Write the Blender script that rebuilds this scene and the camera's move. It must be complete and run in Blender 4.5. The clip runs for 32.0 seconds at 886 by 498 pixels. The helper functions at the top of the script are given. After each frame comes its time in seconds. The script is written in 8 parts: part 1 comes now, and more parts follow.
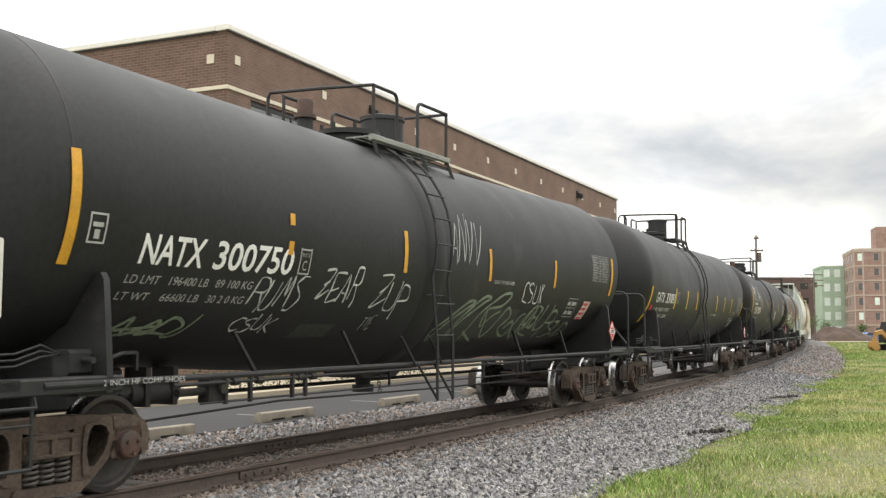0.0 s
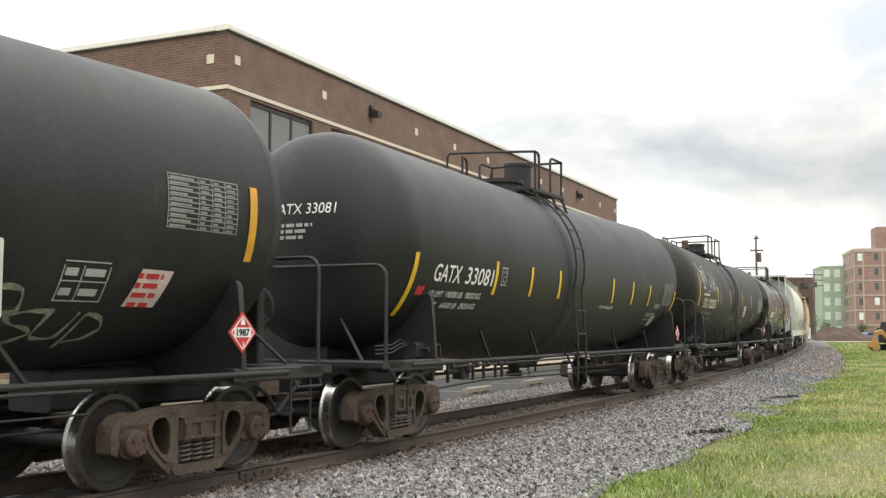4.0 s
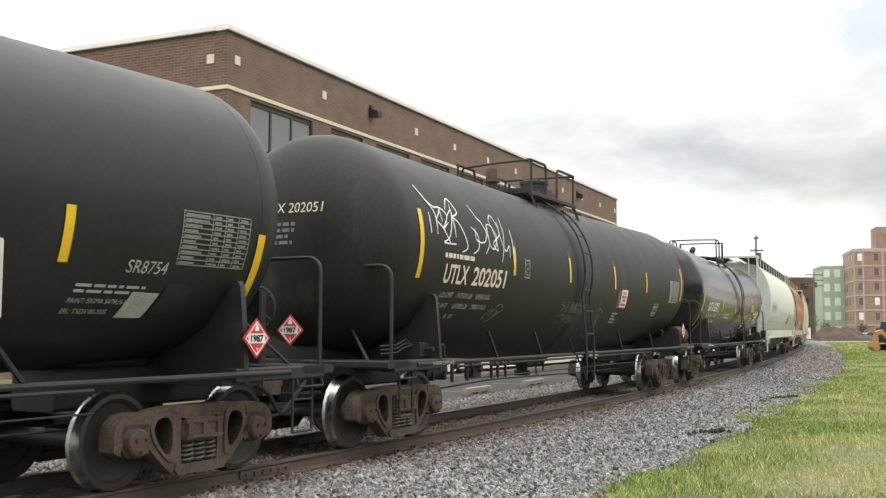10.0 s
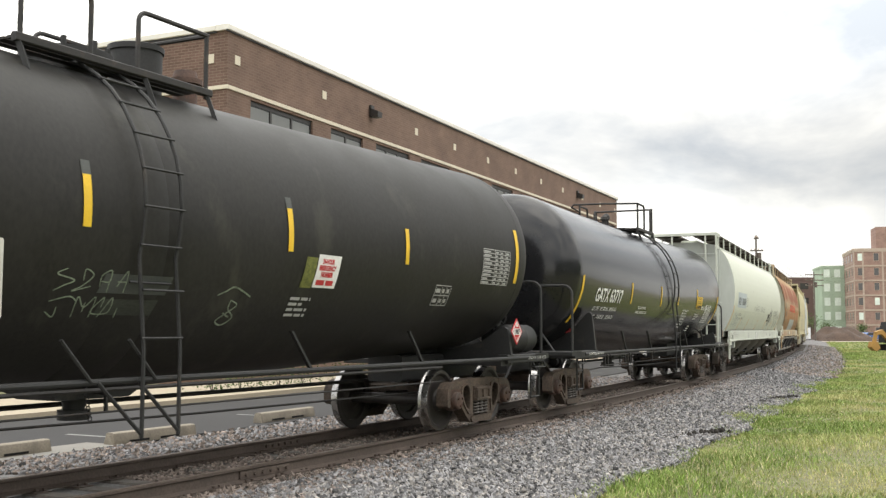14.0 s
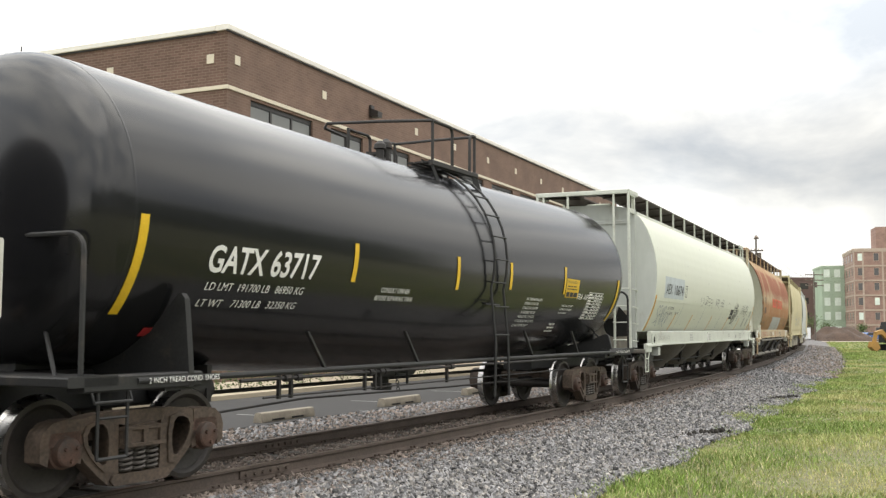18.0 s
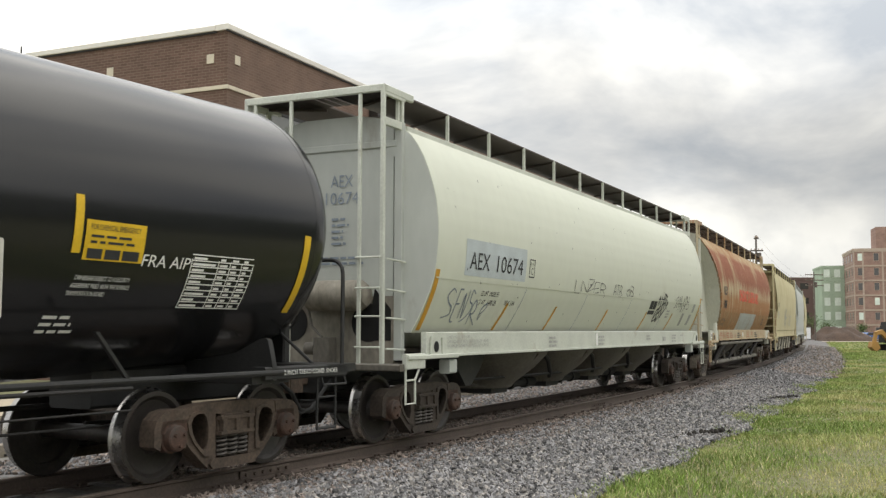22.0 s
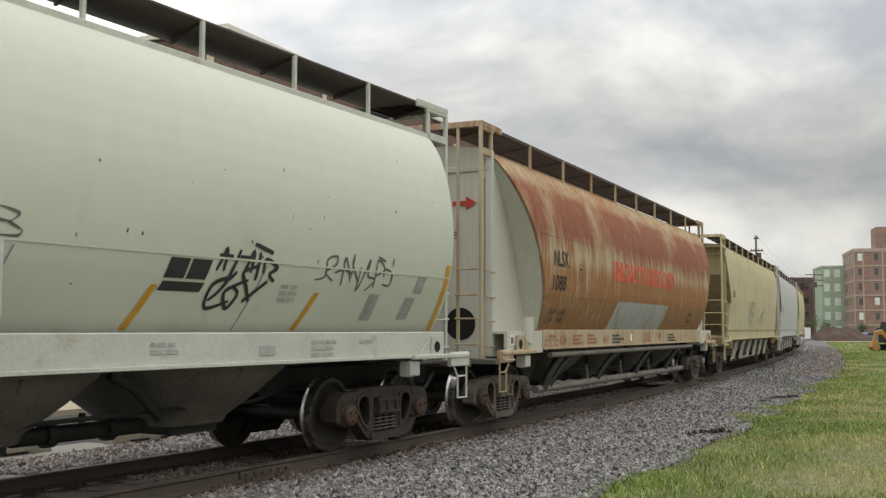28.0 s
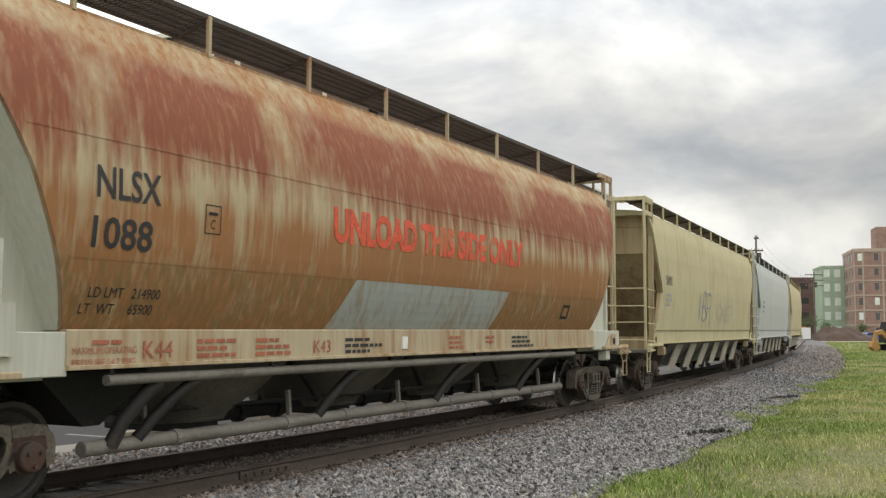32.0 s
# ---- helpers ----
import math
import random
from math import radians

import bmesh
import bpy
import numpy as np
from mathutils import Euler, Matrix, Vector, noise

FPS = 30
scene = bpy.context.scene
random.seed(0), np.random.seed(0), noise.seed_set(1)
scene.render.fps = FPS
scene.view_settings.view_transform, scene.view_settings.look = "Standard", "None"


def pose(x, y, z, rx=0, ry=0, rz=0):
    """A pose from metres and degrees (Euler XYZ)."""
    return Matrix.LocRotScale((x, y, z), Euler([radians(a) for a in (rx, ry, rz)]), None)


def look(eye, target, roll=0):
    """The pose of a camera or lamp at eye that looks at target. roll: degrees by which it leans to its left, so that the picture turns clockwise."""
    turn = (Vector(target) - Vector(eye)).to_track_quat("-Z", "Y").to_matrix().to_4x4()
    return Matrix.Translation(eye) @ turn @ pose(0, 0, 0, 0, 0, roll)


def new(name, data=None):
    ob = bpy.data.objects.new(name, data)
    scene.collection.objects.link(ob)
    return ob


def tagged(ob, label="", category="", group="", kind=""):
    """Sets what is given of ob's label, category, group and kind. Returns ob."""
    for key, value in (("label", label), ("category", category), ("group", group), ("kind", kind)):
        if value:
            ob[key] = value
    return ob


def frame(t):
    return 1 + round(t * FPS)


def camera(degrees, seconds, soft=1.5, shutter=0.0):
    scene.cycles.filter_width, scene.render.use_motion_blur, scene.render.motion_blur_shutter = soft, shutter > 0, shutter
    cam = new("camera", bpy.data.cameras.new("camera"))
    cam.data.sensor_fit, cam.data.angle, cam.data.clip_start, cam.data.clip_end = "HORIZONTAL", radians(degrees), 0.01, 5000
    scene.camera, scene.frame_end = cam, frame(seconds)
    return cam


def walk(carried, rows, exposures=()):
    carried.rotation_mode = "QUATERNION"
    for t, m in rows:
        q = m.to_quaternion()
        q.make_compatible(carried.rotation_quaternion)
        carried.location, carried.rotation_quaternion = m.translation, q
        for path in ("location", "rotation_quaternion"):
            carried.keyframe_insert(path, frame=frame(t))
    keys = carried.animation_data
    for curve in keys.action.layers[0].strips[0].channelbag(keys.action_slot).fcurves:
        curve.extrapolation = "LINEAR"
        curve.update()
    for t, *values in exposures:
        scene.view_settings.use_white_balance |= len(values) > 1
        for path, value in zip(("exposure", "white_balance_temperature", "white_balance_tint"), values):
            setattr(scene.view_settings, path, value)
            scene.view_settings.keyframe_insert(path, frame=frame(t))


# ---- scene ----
# camera on a tripod beside the curve; rail top is z = 0
LENS, EYE_Z, PITCH, ROLL = 46.69, 1.52, 4.45, 0.13
cam = camera(LENS, 32.0, soft=1.35, shutter=0.12)
STAND = pose(0, 0, EYE_Z, 90 + PITCH, 0, 0) @ pose(0, 0, 0, 0, 0, ROLL)
walk(cam, [(0.0, STAND), (32.0, STAND)],
     exposures=[(0.0, 0.34), (16.0, 0.34), (18.5, 0.30), (20.5, 0.14), (22.0, -0.10), (24.0, -0.42), (28.0, -0.40), (32.0, -0.20)])

# ---- light: bright overcast sky, sun veiled by cloud ----
SUN_DIR = Vector((0.16, -0.24, 0.957)).normalized()
world = bpy.data.worlds.new("world")
scene.world = world
world.use_nodes = True
wn, wl = world.node_tree.nodes, world.node_tree.links
wn.clear()


def wnode(kind, **kw):
    n = wn.new(kind)
    for k, v in kw.items():
        n.inputs[k].default_value = v
    return n


w_out, w_bg = wnode("ShaderNodeOutputWorld"), wnode("ShaderNodeBackground", Strength=1.0)
w_sky = wn.new("ShaderNodeTexSky")
w_sky.sky_type, w_sky.sun_disc = "NISHITA", False
w_sky.sun_elevation = math.asin(SUN_DIR.z)
w_sky.sun_rotation = math.atan2(SUN_DIR.x, SUN_DIR.y)
w_dim = wn.new("ShaderNodeVectorMath")
w_dim.operation = "SCALE"
w_dim.inputs["Scale"].default_value = 0.10
w_tc = wn.new("ShaderNodeTexCoord")
# cloud layers: stretched noise on the sky's direction
w_map = wnode("ShaderNodeMapping", Scale=(1.9, 1.9, 4.0), Location=(0.35, 0.1, 0.2))
w_n1 = wnode("ShaderNodeTexNoise", Scale=1.9, Detail=6.0, Roughness=0.55, Distortion=0.35)
w_ramp = wn.new("ShaderNodeValToRGB")
for i, (pos, col) in enumerate([(0.36, (0.56, 0.59, 0.62, 1)), (0.50, (0.84, 0.835, 0.81, 1)), (0.63, (1.14, 1.11, 1.03, 1))]):
    e = w_ramp.color_ramp.elements[i] if i < 2 else w_ramp.color_ramp.elements.new(pos)
    e.position, e.color = pos, col
# thinner, brighter cloud high up on the street side
w_dot = wn.new("ShaderNodeVectorMath")
w_dot.operation = "DOT_PRODUCT"
w_dot.inputs[1].default_value = Vector((-0.55, 0.45, 0.70)).normalized()
w_rng = wnode("ShaderNodeMapRange", **{"From Min": 0.15, "From Max": 0.72, "To Min": 0.72, "To Max": 1.5})
w_glow = wn.new("ShaderNodeVectorMath")
w_glow.operation = "SCALE"
# brighter cloud round the veiled sun
w_sun = wn.new("ShaderNodeVectorMath")
w_sun.operation = "DOT_PRODUCT"
w_sun.inputs[1].default_value = SUN_DIR
w_halo = wnode("ShaderNodeMapRange", **{"From Min": 0.0, "From Max": 1.0, "To Min": 0.0, "To Max": 1.5})
w_add = wn.new("ShaderNodeMath")
w_add.operation = "ADD"
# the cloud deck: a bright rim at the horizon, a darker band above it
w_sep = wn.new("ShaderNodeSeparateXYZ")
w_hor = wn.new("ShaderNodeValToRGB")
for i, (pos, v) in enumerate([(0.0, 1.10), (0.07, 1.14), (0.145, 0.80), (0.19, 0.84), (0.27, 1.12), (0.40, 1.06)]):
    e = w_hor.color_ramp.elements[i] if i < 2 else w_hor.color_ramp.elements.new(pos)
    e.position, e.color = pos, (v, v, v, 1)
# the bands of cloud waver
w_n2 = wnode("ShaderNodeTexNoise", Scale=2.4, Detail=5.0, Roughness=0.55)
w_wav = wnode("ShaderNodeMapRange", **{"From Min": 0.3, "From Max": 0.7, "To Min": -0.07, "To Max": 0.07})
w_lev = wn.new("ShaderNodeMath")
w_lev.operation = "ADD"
w_mul = wn.new("ShaderNodeMath")
w_mul.operation = "MULTIPLY"
w_mix = wn.new("ShaderNodeMix")
w_mix.data_type = "RGBA"
w_mix.inputs[0].default_value = 0.9
wl.new(w_tc.outputs["Generated"], w_map.inputs["Vector"])
wl.new(w_map.outputs[0], w_n1.inputs["Vector"])
wl.new(w_n1.outputs["Fac"], w_ramp.inputs[0])
wl.new(w_tc.outputs["Generated"], w_dot.inputs[0])
wl.new(w_dot.outputs["Value"], w_rng.inputs[0])
wl.new(w_ramp.outputs[0], w_glow.inputs[0])
wl.new(w_tc.outputs["Generated"], w_sun.inputs[0])
wl.new(w_sun.outputs["Value"], w_halo.inputs[0])
wl.new(w_rng.outputs[0], w_add.inputs[0])
wl.new(w_halo.outputs[0], w_add.inputs[1])
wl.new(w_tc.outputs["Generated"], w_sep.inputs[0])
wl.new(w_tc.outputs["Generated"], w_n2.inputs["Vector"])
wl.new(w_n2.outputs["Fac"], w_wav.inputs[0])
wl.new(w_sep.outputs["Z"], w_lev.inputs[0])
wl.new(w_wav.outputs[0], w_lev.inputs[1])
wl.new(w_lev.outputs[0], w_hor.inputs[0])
wl.new(w_add.outputs[0], w_mul.inputs[0])
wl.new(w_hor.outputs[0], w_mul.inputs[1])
wl.new(w_mul.outputs[0], w_glow.inputs["Scale"])
wl.new(w_sky.outputs[0], w_dim.inputs[0])
wl.new(w_dim.outputs[0], w_mix.inputs[6])
wl.new(w_glow.outputs[0], w_mix.inputs[7])
wl.new(w_mix.outputs[2], w_bg.inputs["Color"])
wl.new(w_bg.outputs[0], w_out.inputs[0])
sun = new("sun", bpy.data.lights.new("sun", "SUN"))
sun.data.energy, sun.data.angle, sun.data.color = 0.8, radians(55), (1.0, 0.95, 0.87)
sun.matrix_world = look(SUN_DIR * 60, (0, 0, 0))

# ---- materials ----


def mat(name, base, rough=0.6, metal=0.0, var=0.15, scale=6.0, fine=60.0, bump=0.0, dirt=None, dirt_amount=0.0,
        stretch=(1, 1, 1), coat=0.0, random_tint=0.0, island=0.0, bump_scale=None, rough_var=0.12, spec=0.5):
    """A node material with variation at two scales, optional stains, tint by piece and fine relief."""
    m = bpy.data.materials.new(name)
    m.use_nodes = True
    nt = m.node_tree
    n, l = nt.nodes, nt.links
    b = n["Principled BSDF"]
    tc = n.new("ShaderNodeTexCoord")
    mp = n.new("ShaderNodeMapping")
    mp.inputs["Scale"].default_value = stretch
    l.new(tc.outputs["Object"], mp.inputs["Vector"])
    big, small = n.new("ShaderNodeTexNoise"), n.new("ShaderNodeTexNoise")
    big.inputs["Scale"].default_value, big.inputs["Detail"].default_value = scale, 5
    small.inputs["Scale"].default_value, small.inputs["Detail"].default_value = fine, 3
    for t in (big, small):
        l.new(mp.outputs[0], t.inputs["Vector"])
    add = n.new("ShaderNodeMath")
    add.operation = "ADD"
    l.new(big.outputs["Fac"], add.inputs[0])
    l.new(small.outputs["Fac"], add.inputs[1])
    rng = n.new("ShaderNodeMapRange")
    rng.inputs["From Min"].default_value, rng.inputs["From Max"].default_value = 0.7, 1.3
    rng.inputs["To Min"].default_value, rng.inputs["To Max"].default_value = 1 - var, 1 + var
    l.new(add.outputs[0], rng.inputs[0])
    sc = n.new("ShaderNodeVectorMath")
    sc.operation = "SCALE"
    sc.inputs[0].default_value = base[:3]
    l.new(rng.outputs[0], sc.inputs["Scale"])
    colour = sc.outputs[0]
    if random_tint or island:
        src = n.new("ShaderNodeObjectInfo").outputs["Random"] if random_tint else n.new("ShaderNodeNewGeometry").outputs["Random Per Island"]
        r2 = n.new("ShaderNodeMapRange")
        k = random_tint or island
        r2.inputs["To Min"].default_value, r2.inputs["To Max"].default_value = 1 - k, 1 + k
        l.new(src, r2.inputs[0])
        s2 = n.new("ShaderNodeVectorMath")
        s2.operation = "SCALE"
        l.new(colour, s2.inputs[0])
        l.new(r2.outputs[0], s2.inputs["Scale"])
        colour = s2.outputs[0]
    if dirt:
        dn = n.new("ShaderNodeTexNoise")
        dn.inputs["Scale"].default_value, dn.inputs["Detail"].default_value = scale * 0.6, 8
        dn.inputs["Roughness"].default_value = 0.65
        l.new(mp.outputs[0], dn.inputs["Vector"])
        dr = n.new("ShaderNodeMapRange")
        dr.inputs["From Min"].default_value, dr.inputs["From Max"].default_value = 0.62 - 0.3 * dirt_amount, 0.80 - 0.3 * dirt_amount
        l.new(dn.outputs["Fac"], dr.inputs[0])
        mx = n.new("ShaderNodeMix")
        mx.data_type = "RGBA"
        l.new(dr.outputs[0], mx.inputs[0])
        l.new(colour, mx.inputs[6])
        mx.inputs[7].default_value = (*dirt, 1)
        colour = mx.outputs[2]
    l.new(colour, b.inputs["Base Color"])
    rr = n.new("ShaderNodeMapRange")
    rr.inputs["To Min"].default_value, rr.inputs["To Max"].default_value = max(0.03, rough - rough_var), min(1, rough + rough_var)
    l.new(big.outputs["Fac"], rr.inputs[0])
    l.new(rr.outputs[0], b.inputs["Roughness"])
    b.inputs["Metallic"].default_value = metal
    b.inputs["Coat Weight"].default_value = coat
    b.inputs["Specular IOR Level"].default_value = spec
    if bump:
        bp = n.new("ShaderNodeBump")
        bp.inputs["Strength"].default_value, bp.inputs["Distance"].default_value = 0.6, bump
        l.new(small.outputs["Fac"] if bump_scale is None else add.outputs[0], bp.inputs["Height"])
        l.new(bp.outputs[0], b.inputs["Normal"])
    return m


def brick_mat(name, c1, c2, mortar, course=0.1016, length=0.305, wall_axis="x"):
    m = bpy.data.materials.new(name)
    m.use_nodes = True
    n, l = m.node_tree.nodes, m.node_tree.links
    b = n["Principled BSDF"]
    tc, mp, sep, cmb = (n.new("ShaderNode" + k) for k in ("TexCoord", "Mapping", "SeparateXYZ", "CombineXYZ"))
    l.new(tc.outputs["Object"], sep.inputs[0])
    l.new(sep.outputs["X" if wall_axis == "x" else "Y"], cmb.inputs["X"])
    l.new(sep.outputs["Z"], cmb.inputs["Y"])
    br = n.new("ShaderNodeTexBrick")
    br.inputs["Scale"].default_value = 1.0
    br.inputs["Brick Width"].default_value, br.inputs["Row Height"].default_value = length, course
    br.inputs["Mortar Size"].default_value, br.inputs["Mortar Smooth"].default_value = 0.009, 0.3
    br.inputs["Color1"].default_value, br.inputs["Color2"].default_value = (*c1, 1), (*c2, 1)
    br.inputs["Mortar"].default_value = (*mortar, 1)
    l.new(cmb.outputs[0], br.inputs["Vector"])
    ns = n.new("ShaderNodeTexNoise")
    ns.inputs["Scale"].default_value, ns.inputs["Detail"].default_value = 0.7, 6
    l.new(tc.outputs["Object"], ns.inputs["Vector"])
    rg = n.new("ShaderNodeMapRange")
    rg.inputs["From Min"].default_value, rg.inputs["From Max"].default_value = 0.3, 0.7
    rg.inputs["To Min"].default_value, rg.inputs["To Max"].default_value = 0.82, 1.18
    l.new(ns.outputs["Fac"], rg.inputs[0])
    s = n.new("ShaderNodeVectorMath")
    s.operation = "SCALE"
    l.new(br.outputs["Color"], s.inputs[0])
    l.new(rg.outputs[0], s.inputs["Scale"])
    l.new(s.outputs[0], b.inputs["Base Color"])
    b.inputs["Roughness"].default_value = 0.85
    bp = n.new("ShaderNodeBump")
    bp.inputs["Strength"].default_value, bp.inputs["Distance"].default_value = 0.5, 0.01
    bp.invert = True
    l.new(br.outputs["Fac"], bp.inputs["Height"])
    l.new(bp.outputs[0], b.inputs["Normal"])
    return m


def rust_mat(name, paint, rust, deep, z_deep, amount=0.5, low=None):
    """Faded paint under vertical rust streaks, with deep rust on the shoulder of the roof."""
    m = bpy.data.materials.new(name)
    m.use_nodes = True
    n, l = m.node_tree.nodes, m.node_tree.links
    b = n["Principled BSDF"]
    tc = n.new("ShaderNodeTexCoord")

    def nz(scale, st, detail=6, rough=0.6):
        mp, t = n.new("ShaderNodeMapping"), n.new("ShaderNodeTexNoise")
        mp.inputs["Scale"].default_value = st
        t.inputs["Scale"].default_value, t.inputs["Detail"].default_value, t.inputs["Roughness"].default_value = scale, detail, rough
        l.new(tc.outputs["Object"], mp.inputs["Vector"])
        l.new(mp.outputs[0], t.inputs["Vector"])
        return t.outputs["Fac"]

    def rng(src, a, c, lo=0.0, hi=1.0):
        r = n.new("ShaderNodeMapRange")
        for k, v in (("From Min", a), ("From Max", c), ("To Min", lo), ("To Max", hi)):
            r.inputs[k].default_value = v
        l.new(src, r.inputs[0])
        return r.outputs[0]

    def mix(f, a, c):
        x = n.new("ShaderNodeMix")
        x.data_type = "RGBA"
        l.new(f, x.inputs[0])
        for i, v in ((6, a), (7, c)):
            if isinstance(v, tuple):
                x.inputs[i].default_value = (*v, 1)
            else:
                l.new(v, x.inputs[i])
        return x.outputs[2]

    def op(kind, a, c):
        x = n.new("ShaderNodeMath")
        x.operation = kind
        for i, v in enumerate((a, c)):
            if isinstance(v, float):
                x.inputs[i].default_value = v
            else:
                l.new(v, x.inputs[i])
        return x.outputs[0]

    streak, blotch = nz(2.2, (3.2, 3.2, 0.28), 8, 0.62), nz(0.8, (1, 1, 0.8))
    fine = nz(9, (2.6, 2.6, 0.10), 6, 0.6)
    sep = n.new("ShaderNodeSeparateXYZ")
    l.new(tc.outputs["Object"], sep.inputs[0])
    total = op("ADD", op("ADD", streak, op("MULTIPLY", blotch, 0.7)), op("MULTIPLY", fine, 0.45))
    if low:
        wave = op("ADD", sep.outputs["Z"], op("MULTIPLY", blotch, 0.5))
        total = op("ADD", total, op("ADD", rng(wave, 2.75, 3.05, 0.14, -0.13), rng(sep.outputs["Z"], 3.05, 3.3, 0.0, 0.10)))
    cover = rng(total, 1.20 - 0.36 * amount, 1.52 - 0.36 * amount)
    base = mix(rng(fine, 0.3, 0.7), tuple(0.85 * v for v in paint), paint)
    col = mix(op("MULTIPLY", cover, 0.9), base, mix(fine, rust, tuple(0.6 * v for v in rust)))
    if low:
        # the lower sheet is browner, with pale runs washed through it
        runs = nz(3.0, (4.5, 4.5, 0.2), 7, 0.6)
        col = mix(op("MULTIPLY", rng(sep.outputs["Z"], 2.13, 2.06), rng(runs, 0.62, 0.42, 0.0, 0.8)), col, low)
    edge = op("ADD", sep.outputs["Z"], op("MULTIPLY", streak, 1.6))
    band = op("MULTIPLY", rng(edge, z_deep + 0.75, z_deep + 1.15), rng(op("ADD", sep.outputs["Z"], op("MULTIPLY", fine, 0.25)), z_deep + 1.42, z_deep + 1.22))
    patchy, scratch = nz(0.9, (1.0, 1.0, 0.3), 6, 0.6), nz(3.0, (4.5, 4.5, 0.09), 6, 0.6)
    high = op("MULTIPLY", band, rng(op("ADD", op("MULTIPLY", blotch, 0.35), op("MULTIPLY", patchy, 0.65)), 0.36, 0.50, 0.0, 0.97))
    high = op("MULTIPLY", high, rng(scratch, 0.70, 0.50, 0.55, 1.0))
    col = mix(high, col, mix(scratch, tuple(0.72 * v for v in deep), tuple(1.3 * v for v in deep)))
    l.new(col, b.inputs["Base Color"])
    b.inputs["Roughness"].default_value = 0.75
    b.inputs["Specular IOR Level"].default_value = 0.3
    bp = n.new("ShaderNodeBump")
    bp.inputs["Strength"].default_value, bp.inputs["Distance"].default_value = 0.3, 0.004
    l.new(fine, bp.inputs["Height"])
    l.new(bp.outputs[0], b.inputs["Normal"])
    return m


def glass_mat(name, tint=(0.02, 0.024, 0.026)):
    m = bpy.data.materials.new(name)
    m.use_nodes = True
    b = m.node_tree.nodes["Principled BSDF"]
    b.inputs["Base Color"].default_value = (*tint, 1)
    b.inputs["Roughness"].default_value = 0.04
    b.inputs["IOR"].default_value = 1.5
    b.inputs["Specular IOR Level"].default_value = 0.8
    return m


STR = (0.6, 2.0, 0.22)
M_TANK = mat("tank_black_satin", (0.0210, 0.0212, 0.0215), 0.50, spec=0.27, var=0.28, scale=1.4, fine=22, dirt=(0.055, 0.052, 0.046), dirt_amount=0.12, stretch=(1, 1, 0.6))
M_TANK_B = mat("tank_black_clean", (0.0215, 0.0215, 0.0220), 0.46, spec=0.27, var=0.2, scale=1.1, fine=18, dirt=(0.045, 0.045, 0.042), dirt_amount=0.05)
M_TANK_C = mat("tank_black_dusty", (0.0205, 0.0195, 0.0175), 0.50, spec=0.25, var=0.3, scale=1.5, fine=25, dirt=(0.06, 0.058, 0.046), dirt_amount=0.15, stretch=(1, 1, 0.6))
M_GLOSS = mat("tank_black_gloss", (0.012, 0.012, 0.0135), 0.17, spec=0.48, var=0.12, scale=0.8, fine=9, rough_var=0.03)
M_FRAME = mat("black_frame_paint", (0.016, 0.016, 0.016), 0.6, var=0.35, scale=5, fine=40, dirt=(0.05, 0.04, 0.032), dirt_amount=0.15)
M_TRUCK = mat("truck_casting", (0.080, 0.058, 0.043), 0.75, var=0.5, scale=3, fine=28, dirt=(0.085, 0.046, 0.03), dirt_amount=0.18, bump=0.005)
M_TRUCK_D = mat("grimy_truck_casting", (0.046, 0.035, 0.027), 0.75, var=0.5, scale=3, fine=28, dirt=(0.055, 0.034, 0.024), dirt_amount=0.15, bump=0.005)
M_TRUCK_T = mat("dusty_truck_casting", (0.125, 0.105, 0.082), 0.78, var=0.45, scale=3, fine=28, dirt=(0.07, 0.05, 0.038), dirt_amount=0.15, bump=0.005)
M_CAP = mat("rusty_bearing", (0.085, 0.047, 0.034), 0.7, var=0.4, scale=9, fine=50, dirt=(0.05, 0.042, 0.036), dirt_amount=0.4)
M_SPRING = mat("spring_steel", (0.085, 0.075, 0.066), 0.6, var=0.4, scale=12, fine=60)
M_WHEEL = mat("wheel_steel", (0.036, 0.031, 0.028), 0.5, metal=0.2, var=0.3, scale=5, fine=30, dirt=(0.065, 0.048, 0.038), dirt_amount=0.2)
M_TREAD = mat("polished_tread", (0.40, 0.39, 0.38), 0.28, metal=1.0, var=0.1, scale=8, fine=30)
M_PIPE = mat("brake_rigging", (0.022, 0.02, 0.019), 0.65, var=0.3, scale=6, fine=40, dirt=(0.06, 0.042, 0.032), dirt_amount=0.2)
M_YELLOW = mat("reflective_yellow", (0.72, 0.46, 0.02), 0.45, var=0.12, scale=5, fine=60)
M_AMBER = mat("reflective_amber", (0.60, 0.31, 0.025), 0.5, var=0.2, scale=5, fine=60)
M_WHITE = mat("white_stencil", (0.78, 0.78, 0.75), 0.6, var=0.12, scale=5, fine=50)
M_CREAM = mat("cream_stencil", (0.72, 0.66, 0.52), 0.6, var=0.15, scale=5, fine=50)
M_GREYTXT = mat("faded_stencil", (0.40, 0.40, 0.385), 0.65, var=0.25, scale=6, fine=60)
M_DIMTXT = mat("dim_stencil", (0.20, 0.20, 0.188), 0.65, var=0.3, scale=6, fine=60)
M_GRAFF = mat("spray_paint_pale", (0.50, 0.52, 0.50), 0.55, var=0.3, scale=5, fine=40)
M_GRAFF2 = mat("spray_paint_worn", (0.18, 0.215, 0.155), 0.6, var=0.5, scale=5, fine=30)
M_BUFF = mat("buffed_paint", (0.033, 0.037, 0.029), 0.6, var=0.4, scale=3, fine=20, stretch=(1, 1, 3))
M_BLACKTXT = mat("black_stencil", (0.03, 0.03, 0.034), 0.6, var=0.2, scale=5, fine=50)
